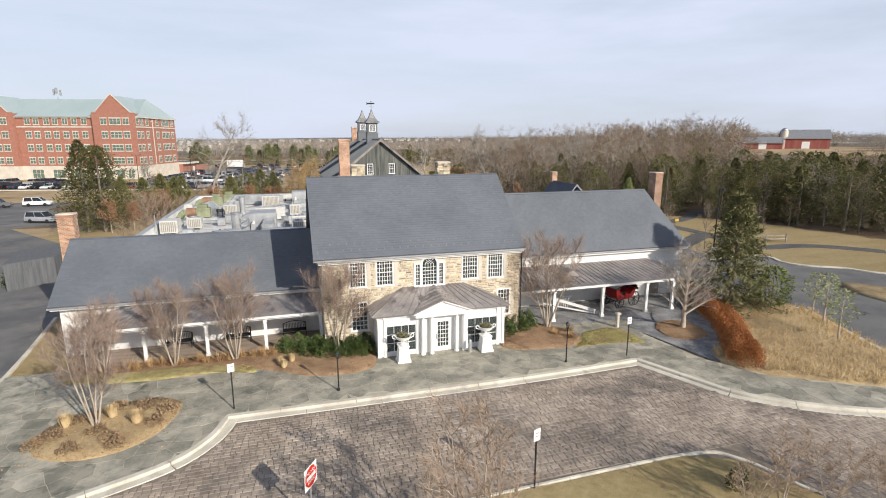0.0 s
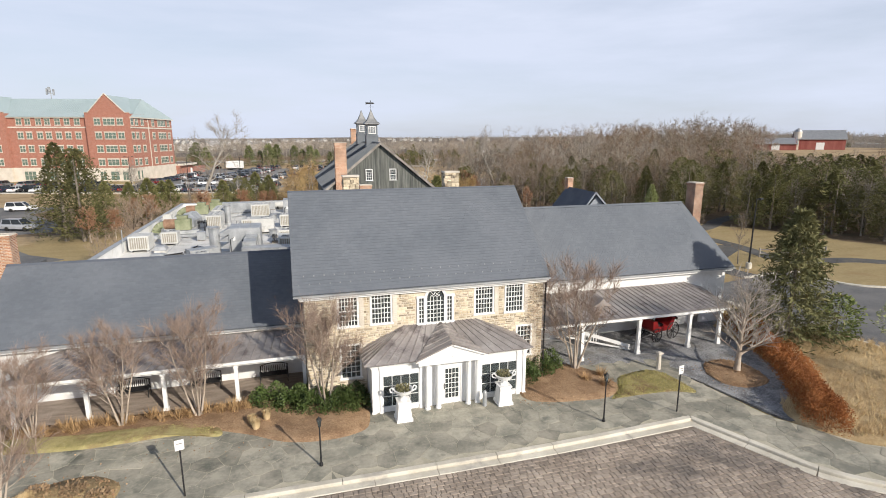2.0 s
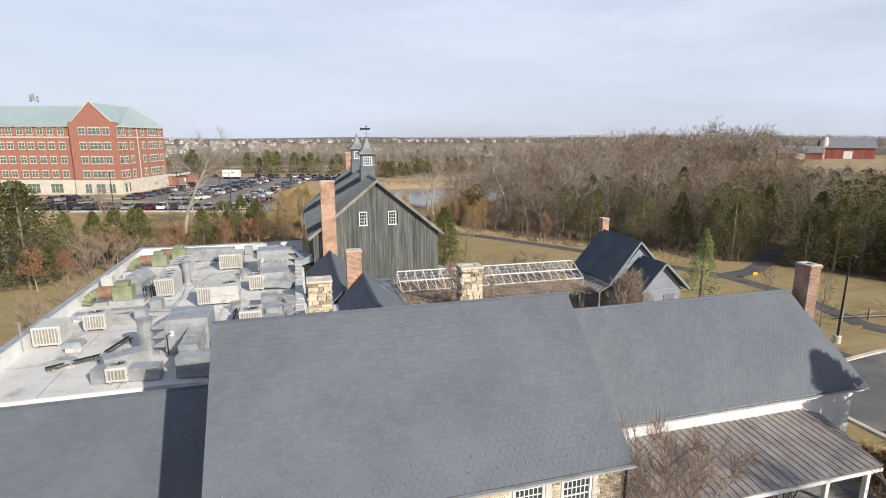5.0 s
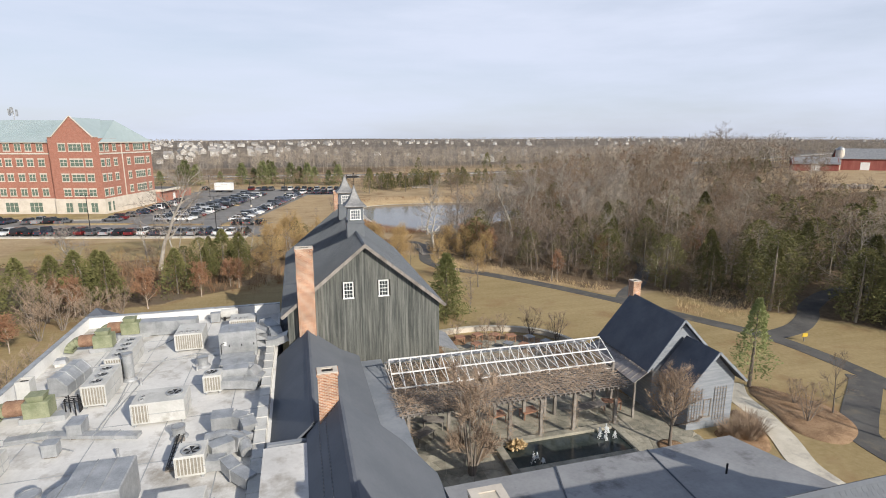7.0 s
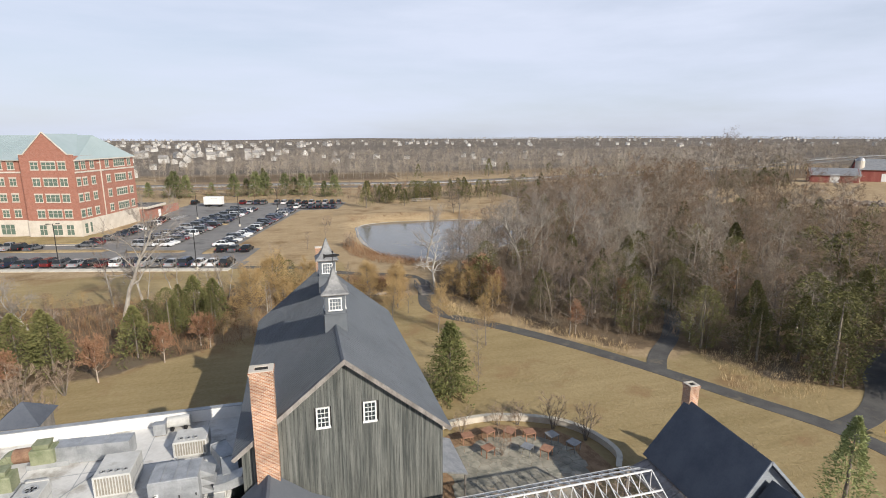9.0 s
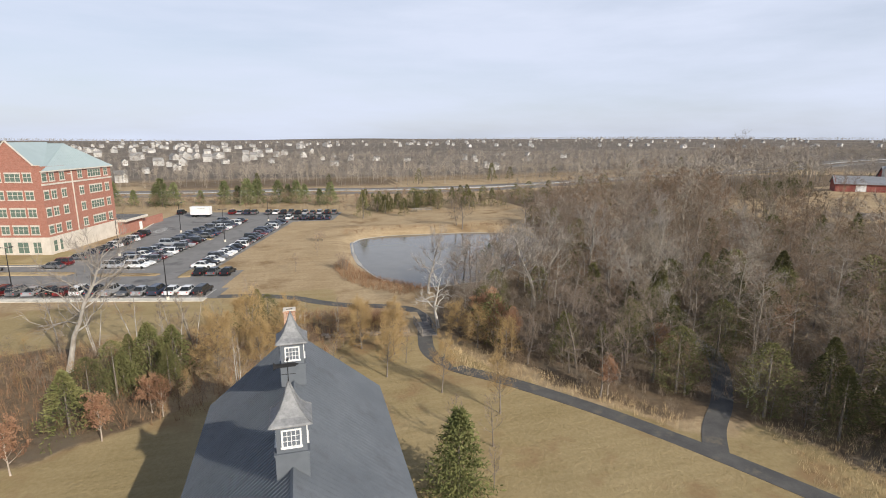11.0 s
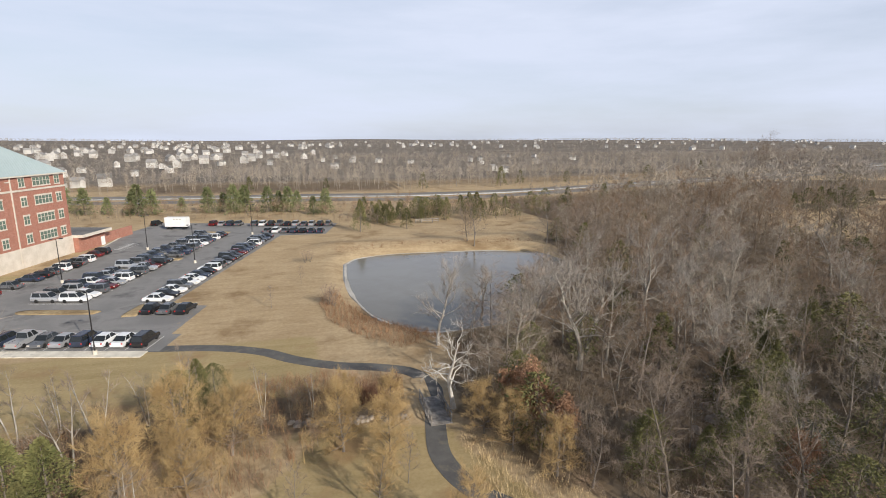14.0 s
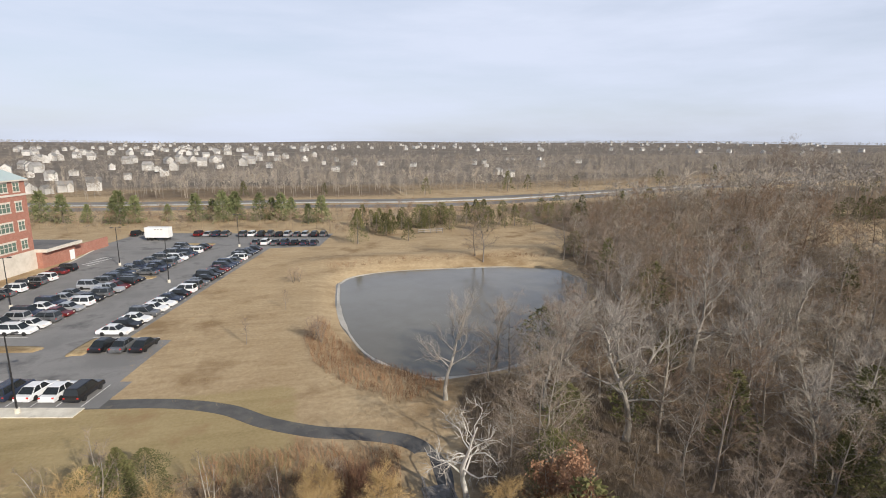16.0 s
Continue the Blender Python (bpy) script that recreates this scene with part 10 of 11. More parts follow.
for k in range(7):
    lines.bar((*lot(43.4, 66 + k * 1.3), 0.046), (*lot(46.6, 67.6 + k * 1.3), 0.046), 0.25, 0.008)
tagged(part("parking_lines", lines, LINE), "worn white parking bay lines", "road marking", kind="stuff")

PAINTS = {
    "white": mat("white car paint", (0.72, 0.73, 0.74), (0.78, 0.79, 0.8), rough=0.25, bump=0, spec=0.5),
    "silver": mat("silver car paint", (0.42, 0.43, 0.45), (0.5, 0.51, 0.53), rough=0.3, metal=0.4, bump=0, spec=0.5),
    "grey": mat("grey car paint", (0.13, 0.135, 0.145), (0.18, 0.185, 0.195), rough=0.28, metal=0.3, bump=0, spec=0.5),
    "black": mat("black car paint", (0.014, 0.014, 0.016), (0.024, 0.024, 0.027), rough=0.22, bump=0, spec=0.5),
    "red": mat("dark red car paint", (0.1, 0.014, 0.016), (0.15, 0.02, 0.022), rough=0.25, bump=0, spec=0.5),
    "blue": mat("dark blue car paint", (0.028, 0.036, 0.06), (0.04, 0.052, 0.085), rough=0.25, bump=0, spec=0.5),
}
CAR_GLASS = glass_mat("car glass", (0.025, 0.03, 0.034), 0.05, 0.2)
RUBBER = mat("tyre rubber", (0.016, 0.016, 0.016), (0.03, 0.03, 0.03), rough=0.9, bump=0)
SHAPES = {
    "sedan": dict(l=4.75, h=0.86, prof=[(-2.37, 0.3), (-2.37, 0.62), (-2.25, 0.86), (-1.35, 0.94), (1.1, 0.9), (2.15, 0.72), (2.37, 0.55), (2.37, 0.3)], cab=(-1.75, 1.05, 0.92, 1.45, 0.75, 0.62)),
    "suv": dict(l=4.7, h=1.0, prof=[(-2.35, 0.34), (-2.35, 0.8), (-2.3, 1.02), (1.05, 1.02), (2.15, 0.9), (2.35, 0.65), (2.35, 0.34)], cab=(-2.28, 1.2, 1.01, 1.72, 0.22, 0.7)),
    "pickup": dict(l=5.6, h=1.05, prof=[(-2.8, 0.4), (-2.8, 1.1), (-0.75, 1.1), (1.25, 1.08), (2.6, 1.0), (2.8, 0.75), (2.8, 0.4)], cab=(-0.75, 1.35, 1.08, 1.82, 0.18, 0.6)),
}


def car_proto(shape, colour):
    s = SHAPES[shape]
    c = thing("car", f"{colour} {'pickup truck' if shape == 'pickup' else shape} parked in a marked bay", "car", "parked cars", at=pose(0, 0, -50))
    w = 0.9
    prof = s["prof"]
    m = M()
    n = len(prof)
    # side skins tuck in towards the top
    for y in (-w, w):
        m.v += [(x, y * (0.93 if z > 0.8 else 1.0), z) for x, z in prof]
    m.f = [tuple(range(n)), tuple(range(2 * n - 1, n - 1, -1))] + [(i, i + n, (i + 1) % n + n, (i + 1) % n) for i in range(n)]
    part("body", m, PAINTS[colour], c)
    x0, x1, z0, z1, rb, rf = s["cab"]
    cab = M().add([(x0, -0.83, z0), (x1, -0.83, z0), (x1, 0.83, z0), (x0, 0.83, z0), (x0 + rb, -0.66, z1), (x1 - rf, -0.66, z1), (x1 - rf, 0.66, z1), (x0 + rb, 0.66, z1)],
                  [(0, 1, 5, 4), (1, 2, 6, 5), (2, 3, 7, 6), (3, 0, 4, 7), (4, 5, 6, 7), (3, 2, 1, 0)])
    part("cabin_glass", cab, CAR_GLASS, c)
    # roof and pillars in one shell
    ta, tb, bm_ = x0 + rb - 0.04, x1 - rf + 0.03, (x0 + x1) / 2
    tops = [ta, ta + 0.12, (ta + tb) / 2 - 0.05, (ta + tb) / 2 + 0.05, tb - 0.1, tb]
    bots = [x0 - 0.02, x0 + 0.16, bm_ - 0.05, bm_ + 0.05, x1 - 0.1, x1 + 0.02]
    v = [(x, sy * 0.69, z1 + 0.015) for sy in (-1, 1) for x in tops] + [(x, sy * 0.85, z0) for sy in (-1, 1) for x in bots] + [(x, sy * 0.55, z1 + 0.05) for sy in (-1, 1) for x in (ta + 0.12, tb - 0.15)]
    fc = [(i + 6 * k, i + 1 + 6 * k, i + 13 + 6 * k, i + 12 + 6 * k) for k in (0, 1) for i in (0, 2, 4)]
    fc += [(24, 25, 27, 26), (0, 1, 2, 3, 4, 5, 25, 24), (6, 7, 8, 9, 10, 11, 27, 26), (0, 24, 26, 6), (5, 25, 27, 11)]
    part("roof", M().add(v, fc), PAINTS[colour], c)
    for x in (-s["l"] * 0.29, s["l"] * 0.31):
        for sy in (-1, 1):
            part("wheel", M().tube([(x, sy * 0.72, 0.33), (x, sy * 0.92, 0.33)], 0.33, 10), RUBBER, c)
    for sy in (-1, 1):
        part("headlight", M().box(s["l"] / 2 - 0.12, sy * 0.72 - 0.16, 0.58, s["l"] / 2 + 0.005, sy * 0.72 + 0.16, 0.7), CAST, c)
        part("tail_light", M().box(-s["l"] / 2 - 0.01, sy * 0.75 - 0.1, 0.68, -s["l"] / 2 + 0.1, sy * 0.75 + 0.1, 0.84), CLOTH_RED, c)
    return c


rc = random.Random(21)
CARS = {}
COLOURS = ["white", "white", "silver", "silver", "silver", "grey", "grey", "grey", "grey", "black", "black", "black", "black", "blue", "blue", "blue", "red"]


def park(x, y, turn, colour=None, shape=None):
    key = (shape or rc.choice(["sedan", "sedan", "suv", "suv", "suv", "pickup" if rc.random() < 0.4 else "sedan"]), colour or rc.choice(COLOURS))
    m = pose(x, y, 0.042, 0, 0, turn)
    if key not in CARS:
        CARS[key] = car_proto(*key)
        CARS[key].matrix_basis = m
        return CARS[key]
    return copy_thing(CARS[key], m)


deg = math.degrees(LOT_A)
for k in range(30):
    if rc.random() < 0.93:
        park(*lot(3.9 + 2.75 * k, 3.0 + rc.uniform(-0.2, 0.2)), 90 - deg + (180 if rc.random() < 0.3 else 0) + rc.uniform(-2, 2), "black" if k == 0 else None, "suv" if k == 0 else None)
for k in range(3):
    park(*lot(4.6 + 2.8 * k, 17.0), 90 - deg, ("black", "grey", "black")[k], "sedan")
for k in range(24):
    b_ = 22.4 + 2.75 * k
    if b_ < 84 and rc.random() < 0.95:
        park(*lot(12.0, b_), -deg + (180 if rc.random() < 0.4 else 0) + rc.uniform(-2, 2), "white" if k in (0, 2, 4, 5, 8) else None)
    for a in (26.4, 31.3):
        if b_ < 90 and rc.random() < 0.95 and not (54 < b_ < 58 and a < 30):
            park(*lot(a, b_), -deg + (180 if rc.random() < 0.4 else 0) + rc.uniform(-2, 2))
    if b_ < 53 and rc.random() < 0.9:
        park(*lot(44.5, b_), -deg + 180 + rc.uniform(-2, 2), "red" if k in (1, 2) else None)
park(*lot(46.0, 58.2), -deg + 180, "red", "sedan")
park(*lot(46.0, 61.2), -deg + 180, "black", "suv")
for k in range(22):
    if rc.random() < 0.9 and not 40 < 0.5 + 2.7 * k < 50:
        park(*lot(-2.0 + 2.7 * k, 105.5), 90 - deg + rc.uniform(-2, 2))
    if k < 7 and rc.random() < 0.85:
        park(*lot(-2.0 + 2.7 * k, 92.5), 90 - deg + rc.uniform(-2, 2))
for k in range(14):
    if rc.random() < 0.7:
        park(*lot(52 + 2.75 * k, 19.0), 90 - deg + rc.uniform(-2, 2))
for x, y, t, c, s in ((-48.0, 123.0, 0, "white", "suv"), (-38.0, 98.0, -20, "silver", "suv"), (-54.5, 122, 0, "grey", "suv"), (-57.5, 121, 0, "black", "sedan"), (-46.5, 77.0, -14, "grey", "sedan"), (-50, 81, -14, "white", "sedan"), (-45.0, 67.5, 40, "black", "sedan"), (-33.5, 66, 60, "grey", "suv")):
    park(x, y, t, c, s)
box = thing("box_trailer", "large plain white box trailer in the parking lot", "trailer", at=pose(*lot(44.5, 98.5), 0.04, 0, 0, -deg))
part("body", M().block(-3.4, -1.25, 0.9, 3.4, 1.25, 3.8, 0.06), WHITE, box)
part("chassis", M().box(-3.2, -0.5, 0.5, 3.2, 0.5, 0.9), BLACK, box)
for x in (-2.6, -1.6, 2.4):
    for sy in (-1, 1):
        part("wheel", M().tube([(x, sy * 0.8, 0.5), (x, sy * 1.1, 0.5)], 0.48, 12), RUBBER, box)
for k in range(3):
    part("text_bar", M().box(-0.6 + 0.9 * k, -1.262, 3.2, 0.0 + 0.9 * k, -1.252, 3.34), GREY_WOOD, box)

# ---- farm on the hill, rocks ----
def red_barn(x, y, l, w, h, r, turn):
    z = ground_z(x, y)
    b = thing("farm_barn", "old red board barn with a pale metal roof", "barn", "hill barns", at=pose(x, y, z, 0, 0, turn))
    part("wall", M().box(-l / 2, -w / 2, -0.3, l / 2, w / 2, h).prism([(-w / 2, h), (w / 2, h), (0, h + r)], "x", -l / 2, -l / 2 + 0.2).prism([(-w / 2, h), (w / 2, h), (0, h + r)], "x", l / 2 - 0.2, l / 2), BARN_RED, b)
    part("roof", M().slab([(-l / 2 - 0.5, -w / 2 - 0.6, h - 0.4), (l / 2 + 0.5, -w / 2 - 0.6, h - 0.4), (l / 2 + 0.5, 0, h + r), (-l / 2 - 0.5, 0, h + r)], 0.2)
         .slab([(-l / 2 - 0.5, w / 2 + 0.6, h - 0.4), (l / 2 + 0.5, w / 2 + 0.6, h - 0.4), (l / 2 + 0.5, 0, h + r), (-l / 2 - 0.5, 0, h + r)], 0.2), ZINC, b, "pale metal roof")
    part("door", M().box(-1.6, -w / 2 - 0.06, 0, 1.6, -w / 2, 3.2), WHITE, b)


red_barn(238, 196, 19, 10, 5.0, 3.8, -40)
red_barn(218, 201, 16, 8, 3.2, 2.4, -40)
t = thing("silo", "white round farm silo beside the red barn", "silo", at=pose(229, 199, ground_z(229, 199)))
part("shaft", M().lathe([(1.6, -0.3), (1.6, 8.2)], 16), CAST, t)
part("dome", M().lathe([(1.65, 8.2), (1.2, 9.1), (0.5, 9.6), (0.05, 9.75)], 16), ZINC, t)
q = Tri()
rr_ = random.Random(5)


def rock(q, x, y, s, z):
    b = len(q.v)
    pts = [Vector((math.cos(a) * rr_.uniform(0.7, 1.2), math.sin(a) * rr_.uniform(0.7, 1.2), 0)) for a in (0, 1.05, 2.1, 3.14, 4.2, 5.25)]
    q.v += [(x + p.x * s, y + p.y * s, z - 0.1) for p in pts] + [(x + p.x * s * 0.75, y + p.y * s * 0.75, z + s * rr_.uniform(0.5, 0.8)) for p in pts] + [(x, y, z + s * 0.85)]
    for i in range(6):
        j = (i + 1) % 6
        q.t += [(b + i, b + j, b + 6 + j), (b + i, b + 6 + j, b + 6 + i), (b + 6 + i, b + 6 + j, b + 12)]


for i in range(90):
    f = rr_.random()
    x, y = 14.5 + 12.0 * f, 123.6 - 1.6 * f + rr_.uniform(-0.5, 0.5)
    rock(q, x, y, rr_.uniform(0.18, 0.45), ground_z(x, y))
tagged(new("ditch_rocks", q.mesh("ditch_rocks", ROCK)), "rough pale rocks lining the ditch by the footbridge", "rocks", kind="stuff")
q = Tri()
for i in range(160):
    f = rr_.gauss(0, 9)
    x, y = 173 + 0.7 * f + rr_.gauss(0, 2), 156 - 0.7 * f + rr_.gauss(0, 2)
    rock(q, x, y, rr_.uniform(0.4, 1.1), ground_z(x, y))
for i in range(60):
    x, y = 62 + rr_.gauss(0, 3), 112 + rr_.gauss(0, 1.6)
    rock(q, x, y, rr_.uniform(0.3, 0.8), ground_z(x, y))
tagged(new("rock_pile", q.mesh("rock_pile", ROCK)), "pale rock piles on the slope", "rocks", kind="stuff")

# low wooden rail by the scrub
rail = thing("rail_fence", "low pale wooden rail fence before the scrub", "fence")
for k in range(5):
    part("post", M().box(54.3 + 2 * k - 0.08, 247.2 - 0.08, 0, 54.3 + 2 * k + 0.08, 247.2 + 0.08, 1.3), GREY_WOOD, rail)
for z in (0.6, 1.2):
    part("rail", M().box(54.2, 247.1, z, 62.4, 247.3, z + 0.22), GREY_WOOD, rail)

# ---- houses of the far suburb ----
SIDING = mat("pale house siding", (0.4, 0.385, 0.365), (0.6, 0.585, 0.56), big=0.03, fine=0.3, rough=0.8, bump=0, vary=0.3)
SHINGLE = mat("grey house shingles", (0.17, 0.165, 0.16), (0.27, 0.26, 0.25), big=0.3, fine=2, rough=0.9, bump=0.1, bump_scale=4, vary=0.3)


def far_house(kind):
    l, w, h, r = ((12, 9, 6.0, 3.2), (10, 8.5, 6.4, 3.6), (15, 9, 5.4, 3.0))[kind]
    b = thing("suburban_house", "pale two storey suburban house with grey roof", "house", "suburban houses", at=pose(0, 0, -60))
    part("wall", M().box(-l / 2, -w / 2, -2.6, l / 2, w / 2, h).prism([(-w / 2, h), (w / 2, h), (0, h + r)], "x", -l / 2, -l / 2 + 0.2).prism([(-w / 2, h), (w / 2, h), (0, h + r)], "x", l / 2 - 0.2, l / 2)
         .box(l * 0.1, -w / 2 - 2.5, -2.6, l * 0.45, -w / 2, h * 0.9).prism([(l * 0.1, h * 0.9), (l * 0.45, h * 0.9), (l * 0.275, h * 0.9 + 2.2)], "y", -w / 2 - 2.5, -w / 2 - 2.3), SIDING, b)
    part("roof", M().slab([(-l / 2 - 0.4, -w / 2 - 0.5, h - 0.3), (l / 2 + 0.4, -w / 2 - 0.5, h - 0.3), (l / 2 + 0.4, 0, h + r), (-l / 2 - 0.4, 0, h + r)], 0.2)
         .slab([(-l / 2 - 0.4, w / 2 + 0.5, h - 0.3), (l / 2 + 0.4, w / 2 + 0.5, h - 0.3), (l / 2 + 0.4, 0, h + r), (-l / 2 - 0.4, 0, h + r)], 0.2)
         .slab([(l * 0.07, -w / 2 - 2.8, h * 0.9 - 0.2), (l * 0.275, -w / 2 - 2.8, h * 0.9 + 2.3), (l * 0.275, 0, h * 0.9 + 2.3), (l * 0.07, 0, h * 0.9 - 0.2)], 0.15)
         .slab([(l * 0.48, -w / 2 - 2.8, h * 0.9 - 0.2), (l * 0.275, -w / 2 - 2.8, h * 0.9 + 2.3), (l * 0.275, 0, h * 0.9 + 2.3), (l * 0.48, 0, h * 0.9 - 0.2)], 0.15), SHINGLE, b)
    return b


HP = [far_house(k) for k in range(3)]
rh = random.Random(9)
spots = [(-108, 421, 25), (-96, 428, 20), (179, 484, 60), (176, 500, 30)]
for i in range(70):
    y = 405 + 250 * rh.random() ** 1.2
    x = rh.uniform(-330, -25) * (0.75 + (y - 400) / 900)
    if x > -105 and y < 500 or rh.random() < 0.3:
        continue
    spots.append((x, y, rh.uniform(-60, 120)))
for i in range(16):
    spots.append((rh.uniform(-60, 430), rh.uniform(560, 860), rh.uniform(-60, 120)))
for i, (x, y, a) in enumerate(spots):
    m = pose(x, y, ground_z(x, y) + (0.4 if y < 500 else 2.0), 0, 0, a) @ Matrix.Scale(rh.uniform(0.62, 0.8), 4)
    if i < 3:
        HP[i].matrix_basis = m
    else:
        copy_thing(HP[i % 3], m)
walls, roofs = M(), M()
for i in range(270):
    a = rh.uniform(-0.62, 0.02) if i < 140 else rh.uniform(-0.3, 1.0)
    d = rh.uniform(560, 1700) if i < 140 else rh.uniform(1300, 2700)
    x, y = 20 + d * math.sin(a), 87 + d * math.cos(a)
    z = ground_z(x, y) + 1.0
    l, w, h = rh.uniform(7, 11), rh.uniform(6.5, 8.5), rh.uniform(4, 5.5)
    turn = Matrix.Translation((x, y, z)) @ Matrix.Rotation(rh.uniform(0, 3.14), 4, "Z")
    one = M().box(-l / 2, -w / 2, -9, l / 2, w / 2, h).prism([(-w / 2, h), (w / 2, h), (0, h + 3)], "x", -l / 2, l / 2).xf(turn)
    walls.add(one.v, one.f)
    one = M()
    for sy in (-1, 1):
        one.slab([(-l / 2 - 0.4, sy * (w / 2 + 0.5), h - 0.25), (l / 2 + 0.4, sy * (w / 2 + 0.5), h - 0.25), (l / 2 + 0.4, 0, h + 3.1), (-l / 2 - 0.4, 0, h + 3.1)], 0.1)
    one.xf(turn)
    roofs.add(one.v, one.f)
tagged(part("far_houses", walls, SIDING), "far pale houses scattered to the horizon", "houses", kind="stuff")
tagged(part("far_roofs", roofs, SHINGLE), "grey roofs of the far suburb", "roofs", kind="stuff")

# ---- pieces: boards, stones, slates, setts, flags ----
for poly, o in BARN_BOARDS:
    part("board", M().prism(poly, "y", BY0 - o, BY0 + 0.05), BARN_WOOD, barn)


def rest(name, m, material, parent, label):
    ob = part(name, m, material, parent, label)
    ob["kind"] = "stuff"
    return ob


# rubble stones of the house front
rs = random.Random(31)
keep_out = [(a - 0.13, b - 0.12, c + (0.34 if c - a < 1.2 and b > 1 else 0.13), d + 0.12) for a, b, c, d in HOLES] + [(7.38, 3.84, 9.52, 5.48), (7.82, 5.3, 9.08, 5.95), (PX0, -1, PX1, 2.8), (6.4, 2.7, 11.1, 3.95)]
stones = []
z = 0.0
while z < 5.70:
    h = min(rs.choice((0.08, 0.1, 0.13, 0.17)) * rs.uniform(0.9, 1.1), 5.71 - z)
    if h < 0.06:
        break
    x = HX0
    while x < HX1 - 0.03:
        w = min(rs.choice((0.13, 0.2, 0.28, 0.4)) * rs.uniform(0.8, 1.2), HX1 - x)
        if HX1 - x - w < 0.12:
            w = HX1 - x
        a, b, c, d = x + 0.012, z + 0.009 + rs.uniform(0, 0.012), x + w - 0.012, z + h - 0.009 - rs.uniform(0, 0.012)
        hit = [k for k in keep_out if k[0] < c and k[2] > a and k[1] < d and k[3] > b]
        for k in hit:
            if k[0] - a > 0.1 and k[0] < c:
                c = k[0] - 0.01
            elif c - k[2] > 0.1 and k[2] > a:
                a = k[2] + 0.01
            else:
                a = c
        if c - a > 0.07:
            stones.append((a, b, c, d, rs.uniform(0.012, 0.04)))
        x += w
    z += h


def stone_block(m, a, b, c, d, o):
    j = [rs.uniform(-0.012, 0.012) for _ in range(8)]
    v = [(a, HY0 + 0.01, b), (c, HY0 + 0.01, b), (c, HY0 + 0.01, d), (a, HY0 + 0.01, d),
         (a + 0.018 + j[0], HY0 - o, b + 0.015 + j[1]), (c - 0.018 + j[2], HY0 - o, b + 0.015 + j[3]), (c - 0.018 + j[4], HY0 - o, d - 0.015 + j[5]), (a + 0.018 + j[6], HY0 - o, d - 0.015 + j[7])]
    return m.add(v, [(4, 5, 6, 7), (0, 1, 5, 4), (1, 2, 6, 5), (2, 3, 7, 6), (3, 0, 4, 7)])


upper = [s for s in stones if s[1] > 3.6]
upper.sort(key=lambda s: abs((s[0] + s[2]) / 2 - 8.4))
chosen = set(upper[:300])
m = M()
for s in stones:
    if s in chosen:
        part("stone", stone_block(M(), *s), STONE, stone_house)
    else:
        stone_block(m, *s)
rest("stones", m, STONE_REST, stone_house, "rubble stones of the lower wall")


def slates(root, x0, x1, y0, z0, y1, z1, wid, exp, few, seed, material=SLATE):
    """Courses of slates on a roof plane whose eave runs along x."""
    r3 = random.Random(seed)
    run = Vector((0, y1 - y0, z1 - z0))
    ln = run.length
    u = run / ln
    nrm = Vector((0, -u.z, u.y))
    if nrm.z < 0:
        nrm = -nrm
    m = M()
    n = int(ln / exp)
    k = 0
    for j in range(n + 1):
        x = x0 + (0.5 * wid if j % 2 else 0) - wid * 0.5
        while x < x1:
            a, b = max(x + 0.004, x0), min(x + wid - 0.004, x1)
            x += wid * 1.0
            if b - a < 0.06:
                continue
            s0, s1 = j * exp + r3.uniform(-0.008, 0.008), min((j + 1) * exp + 0.05, ln)
            lift0, lift1 = 0.012 + r3.uniform(0, 0.004), 0.004
            p = Vector((0, y0, z0))
            q = [p + u * s0 + nrm * lift0, p + u * s1 + nrm * lift1, p + u * s0 + nrm * 0.002]
            v = [(a, q[0].y, q[0].z), (b, q[0].y, q[0].z), (b, q[1].y, q[1].z), (a, q[1].y, q[1].z), (a, q[2].y, q[2].z), (b, q[2].y, q[2].z)]
            f = [(0, 1, 2, 3), (4, 5, 1, 0), (4, 0, 3), (1, 5, 2)]
            if few and j < 9 and k < 300 and 4.2 < a < 13:
                part("slate", M().add(v, f), material, root)
                k += 1
            else:
                m.add(v, f)
    rest("slates", m, material, root, "overlapping grey slates")


slates(roof, rl, rr, EAVE_Y, EAVE_Z, RIDGE_Y, RIDGE_Z, 0.26, 0.2, True, 1)
slates(roof, rl, rr, 42.1, 5.75, RIDGE_Y, RIDGE_Z, 0.26, 0.2, False, 2)
rw_roof = [o for o in right_wing.children if o.name.startswith("roof") and o.get("label") == "grey slate roof"][0]
slates(rw_roof, 14.76, 30.15, 36.0, 4.33, WR_Y, WR_Z, 0.26, 0.2, False, 3)
lw_roof = [o for o in left_wing.children if o.get("label") == "long grey slate roof"][0]
slates(lw_roof, -14.2, 1.68, LE_Y, LE_Z, LR_Y, LR_Z, 0.26, 0.2, False, 4)

# granite setts of the driveway
rp = random.Random(17)
setts = []
y = 8.0
while y < 24.4:
    h = rp.choice((0.19, 0.22, 0.26))
    x = -14.0 + rp.uniform(0, 0.5)
    while x < 30:
        w = rp.choice((0.2, 0.26, 0.32, 0.38))
        cx, cy = x + w / 2, y + h / 2
        if inside(DRIVE, cx, cy) and poly_distance(DRIVE, cx, cy) < -0.66 and not (-6 < cx < 18.6 and cy < 16.45 and not (cx > 15.5 and cy > 16.3)):
            setts.append((x, y, w, h))
        x += w
    y += h
setts.sort(key=lambda s: abs(s[0] - 8) * 0.4 + abs(s[1] - 22))
drive = thing("driveway", "driveway of worn brown grey granite setts", "driveway", kind="structure")


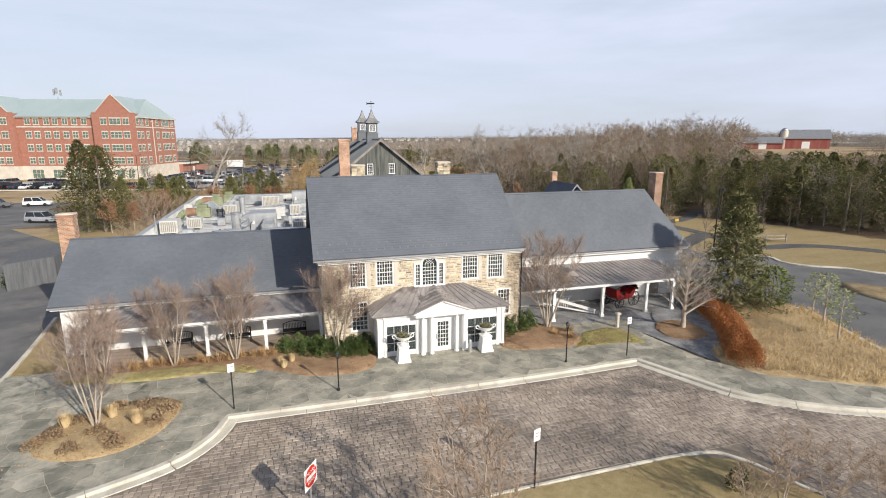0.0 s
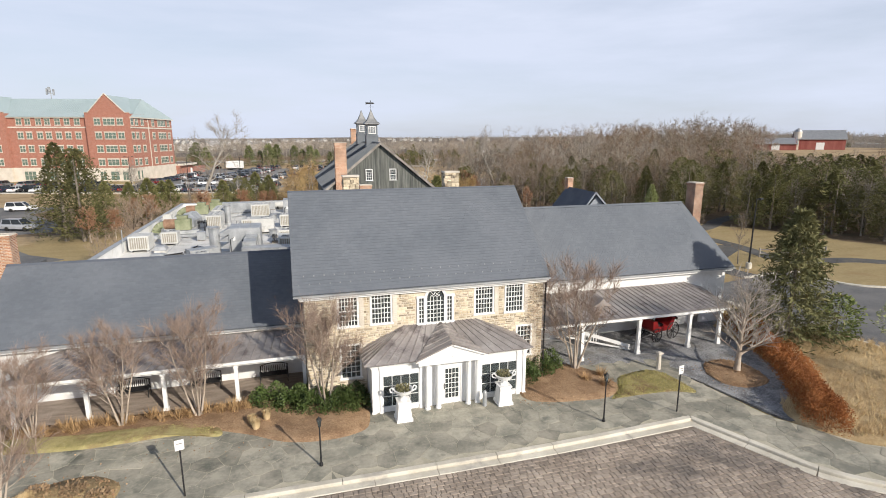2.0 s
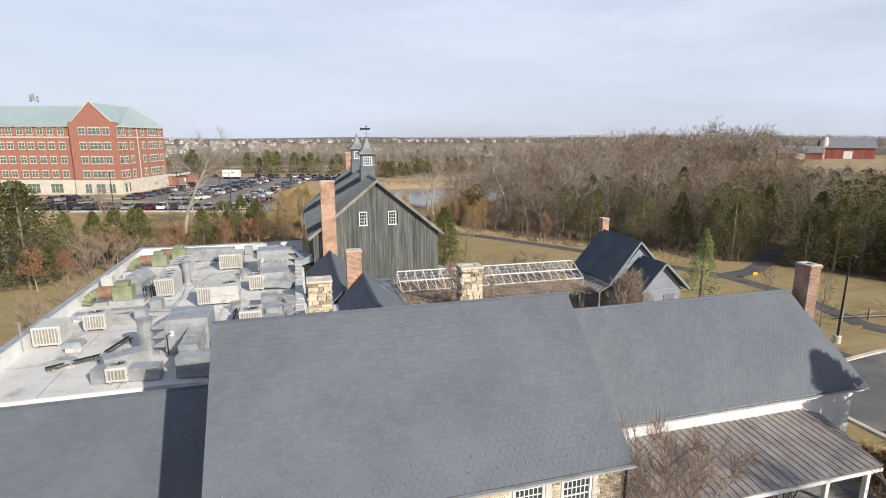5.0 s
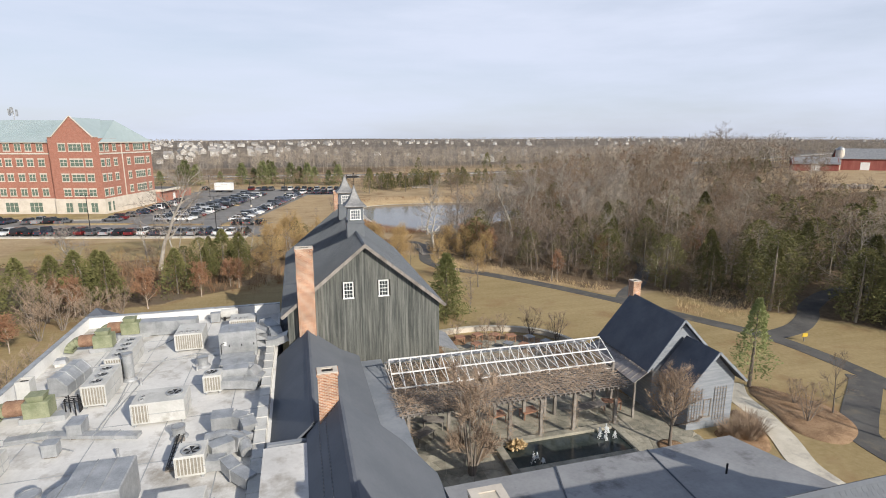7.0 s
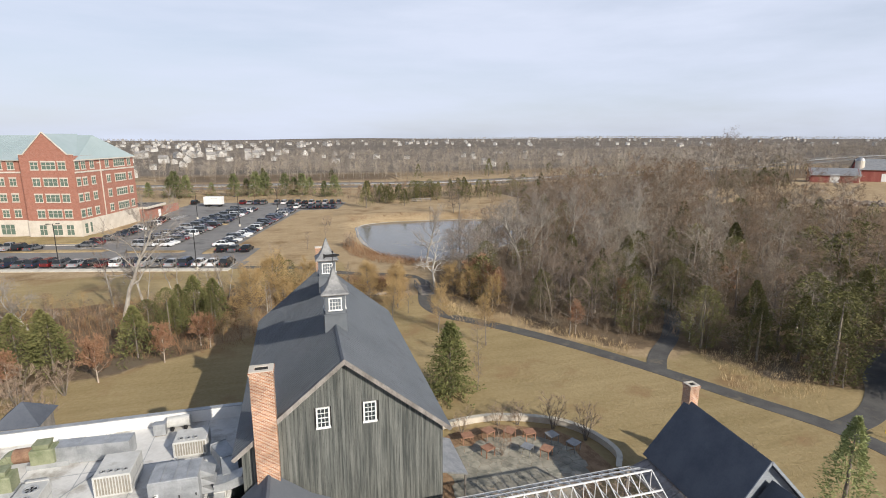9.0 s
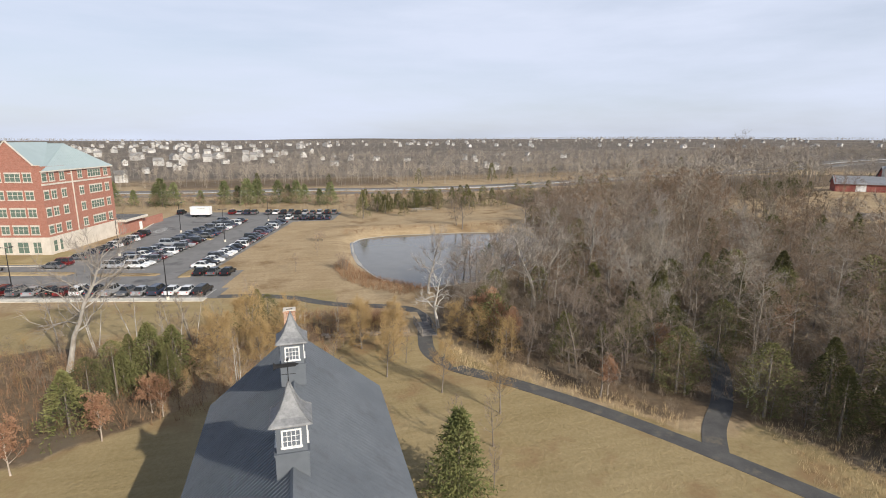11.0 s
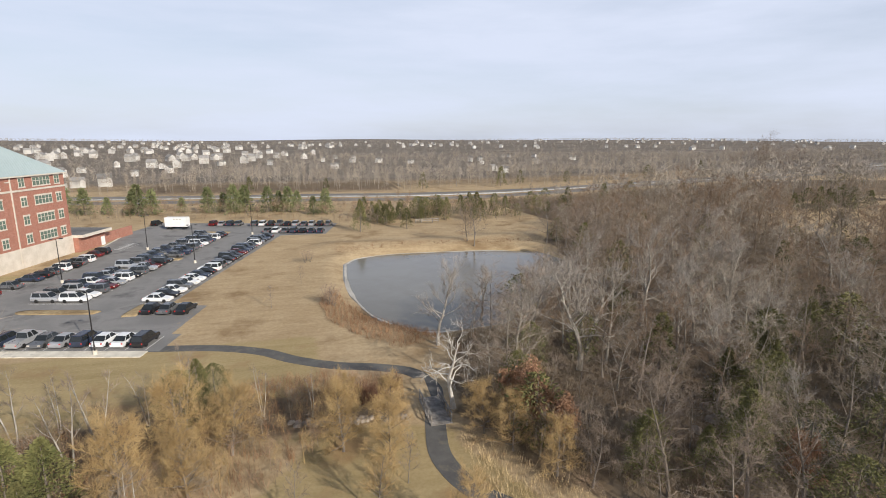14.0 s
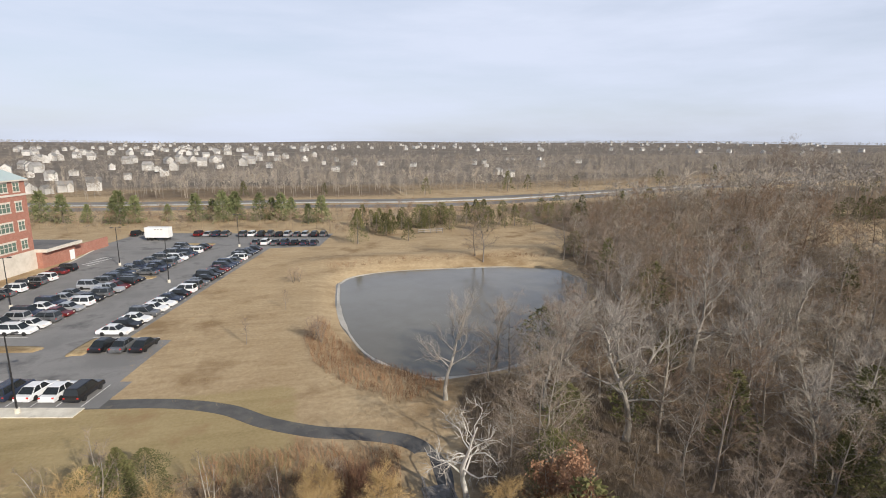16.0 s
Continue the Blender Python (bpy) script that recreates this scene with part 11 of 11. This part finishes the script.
def sett(m, x, y, w, h):
    g = 0.009
    t = 0.035 + rp.uniform(-0.006, 0.008)
    tl = [rp.uniform(-0.006, 0.006) for _ in range(4)]
    c = 0.012
    return m.add([(x + g, y + g, 0), (x + w - g, y + g, 0), (x + w - g, y + h - g, 0), (x + g, y + h - g, 0),
                  (x + g + c, y + g + c, t + tl[0]), (x + w - g - c, y + g + c, t + tl[1]), (x + w - g - c, y + h - g - c, t + tl[2]), (x + g + c, y + h - g - c, t + tl[3])],
                 [(4, 5, 6, 7), (0, 1, 5, 4), (1, 2, 6, 5), (2, 3, 7, 6), (3, 0, 4, 7)])


for s in setts[:300]:
    part("sett", sett(M(), *s), PAVER, drive)
m = M()
for s in setts[300:]:
    sett(m, *s)
rest("setts", m, PAVER_REST, drive, "worn granite setts further out")


# irregular flagstones
def flag_cells(poly, size, seed, keep=None):
    r4 = random.Random(seed)
    xs = [p[0] for p in poly]
    ys = [p[1] for p in poly]
    pts = {}
    nx, ny = int((max(xs) - min(xs)) / size) + 3, int((max(ys) - min(ys)) / size) + 3
    for i in range(-1, nx):
        for j in range(-1, ny):
            pts[(i, j)] = (min(xs) + (i + 0.5 * (j % 2)) * size + r4.uniform(-0.36, 0.36) * size, min(ys) + j * size + r4.uniform(-0.36, 0.36) * size)
    out = []
    for (i, j), (px, py) in pts.items():
        if not inside(poly, px, py) or keep and not keep(px, py):
            continue
        cell = [(px - size * 1.5, py - size * 1.5), (px + size * 1.5, py - size * 1.5), (px + size * 1.5, py + size * 1.5), (px - size * 1.5, py + size * 1.5)]
        for di in (-2, -1, 0, 1, 2):
            for dj in (-2, -1, 0, 1, 2):
                q = pts.get((i + di, j + dj))
                if q is None or (di == 0 and dj == 0):
                    continue
                nxv, nyv = q[0] - px, q[1] - py
                l = math.hypot(nxv, nyv)
                nxv, nyv = nxv / l, nyv / l
                lim = l / 2 - 0.012
                new_c = []
                for k in range(len(cell)):
                    a, b = cell[k], cell[(k + 1) % len(cell)]
                    da = (a[0] - px) * nxv + (a[1] - py) * nyv - lim
                    db = (b[0] - px) * nxv + (b[1] - py) * nyv - lim
                    if da <= 0:
                        new_c.append(a)
                    if da * db < 0:
                        t = da / (da - db)
                        new_c.append((a[0] + (b[0] - a[0]) * t, a[1] + (b[1] - a[1]) * t))
                cell = new_c
                if len(cell) < 3:
                    break
            if len(cell) < 3:
                break
        # pull corners that cross the edge back towards the middle
        fixed = []
        for v in cell:
            f = 1.0
            while f > 0.3 and not inside(poly, px + (v[0] - px) * f, py + (v[1] - py) * f):
                f -= 0.1
            fixed.append((px + (v[0] - px) * f, py + (v[1] - py) * f))
        if len(fixed) >= 3:
            out.append(fixed)
    return out


def lay_flags(name, label, poly, size, seed, z, limit, keep=None):
    root = thing(name, label, "paving", kind="structure")
    cl = flag_cells(poly, size, seed, keep)
    cx, cy = sum(p[0] for p in poly) / len(poly), sum(p[1] for p in poly) / len(poly)
    cl.sort(key=lambda c: math.dist(c[0], (cx, cy)))
    m = M()
    r5 = random.Random(seed)
    for k, c in enumerate(cl):
        t = z + r5.uniform(0, 0.008)
        if k < limit:
            part("flagstone", M().prism(c, "z", z - 0.05, t), FLAG, root)
        else:
            m.prism(c, "z", z - 0.05, t)
    if m.v:
        rest("flagstones", m, FLAG_REST, root, "irregular flagstones further out")


lay_flags("terrace", "terrace of irregular greenish grey flagstones", TERRACE, 0.95, 41, 0.122, 300)
lay_flags("courtyard", "courtyard of irregular grey flagstones", COURT, 1.0, 42, 0.066, 300, lambda x, y: not (18.9 < x < 28.8 and 53.9 < y < 57.9))
lay_flags("patio", "round patio of irregular grey flagstones", [(19, 67.4), (28.4, 67.4), (31.0, 70.5), (30.8, 74), (28.5, 75.9), (24.5, 76.8), (20, 75.8)], 0.9, 43, 0.066, 300)
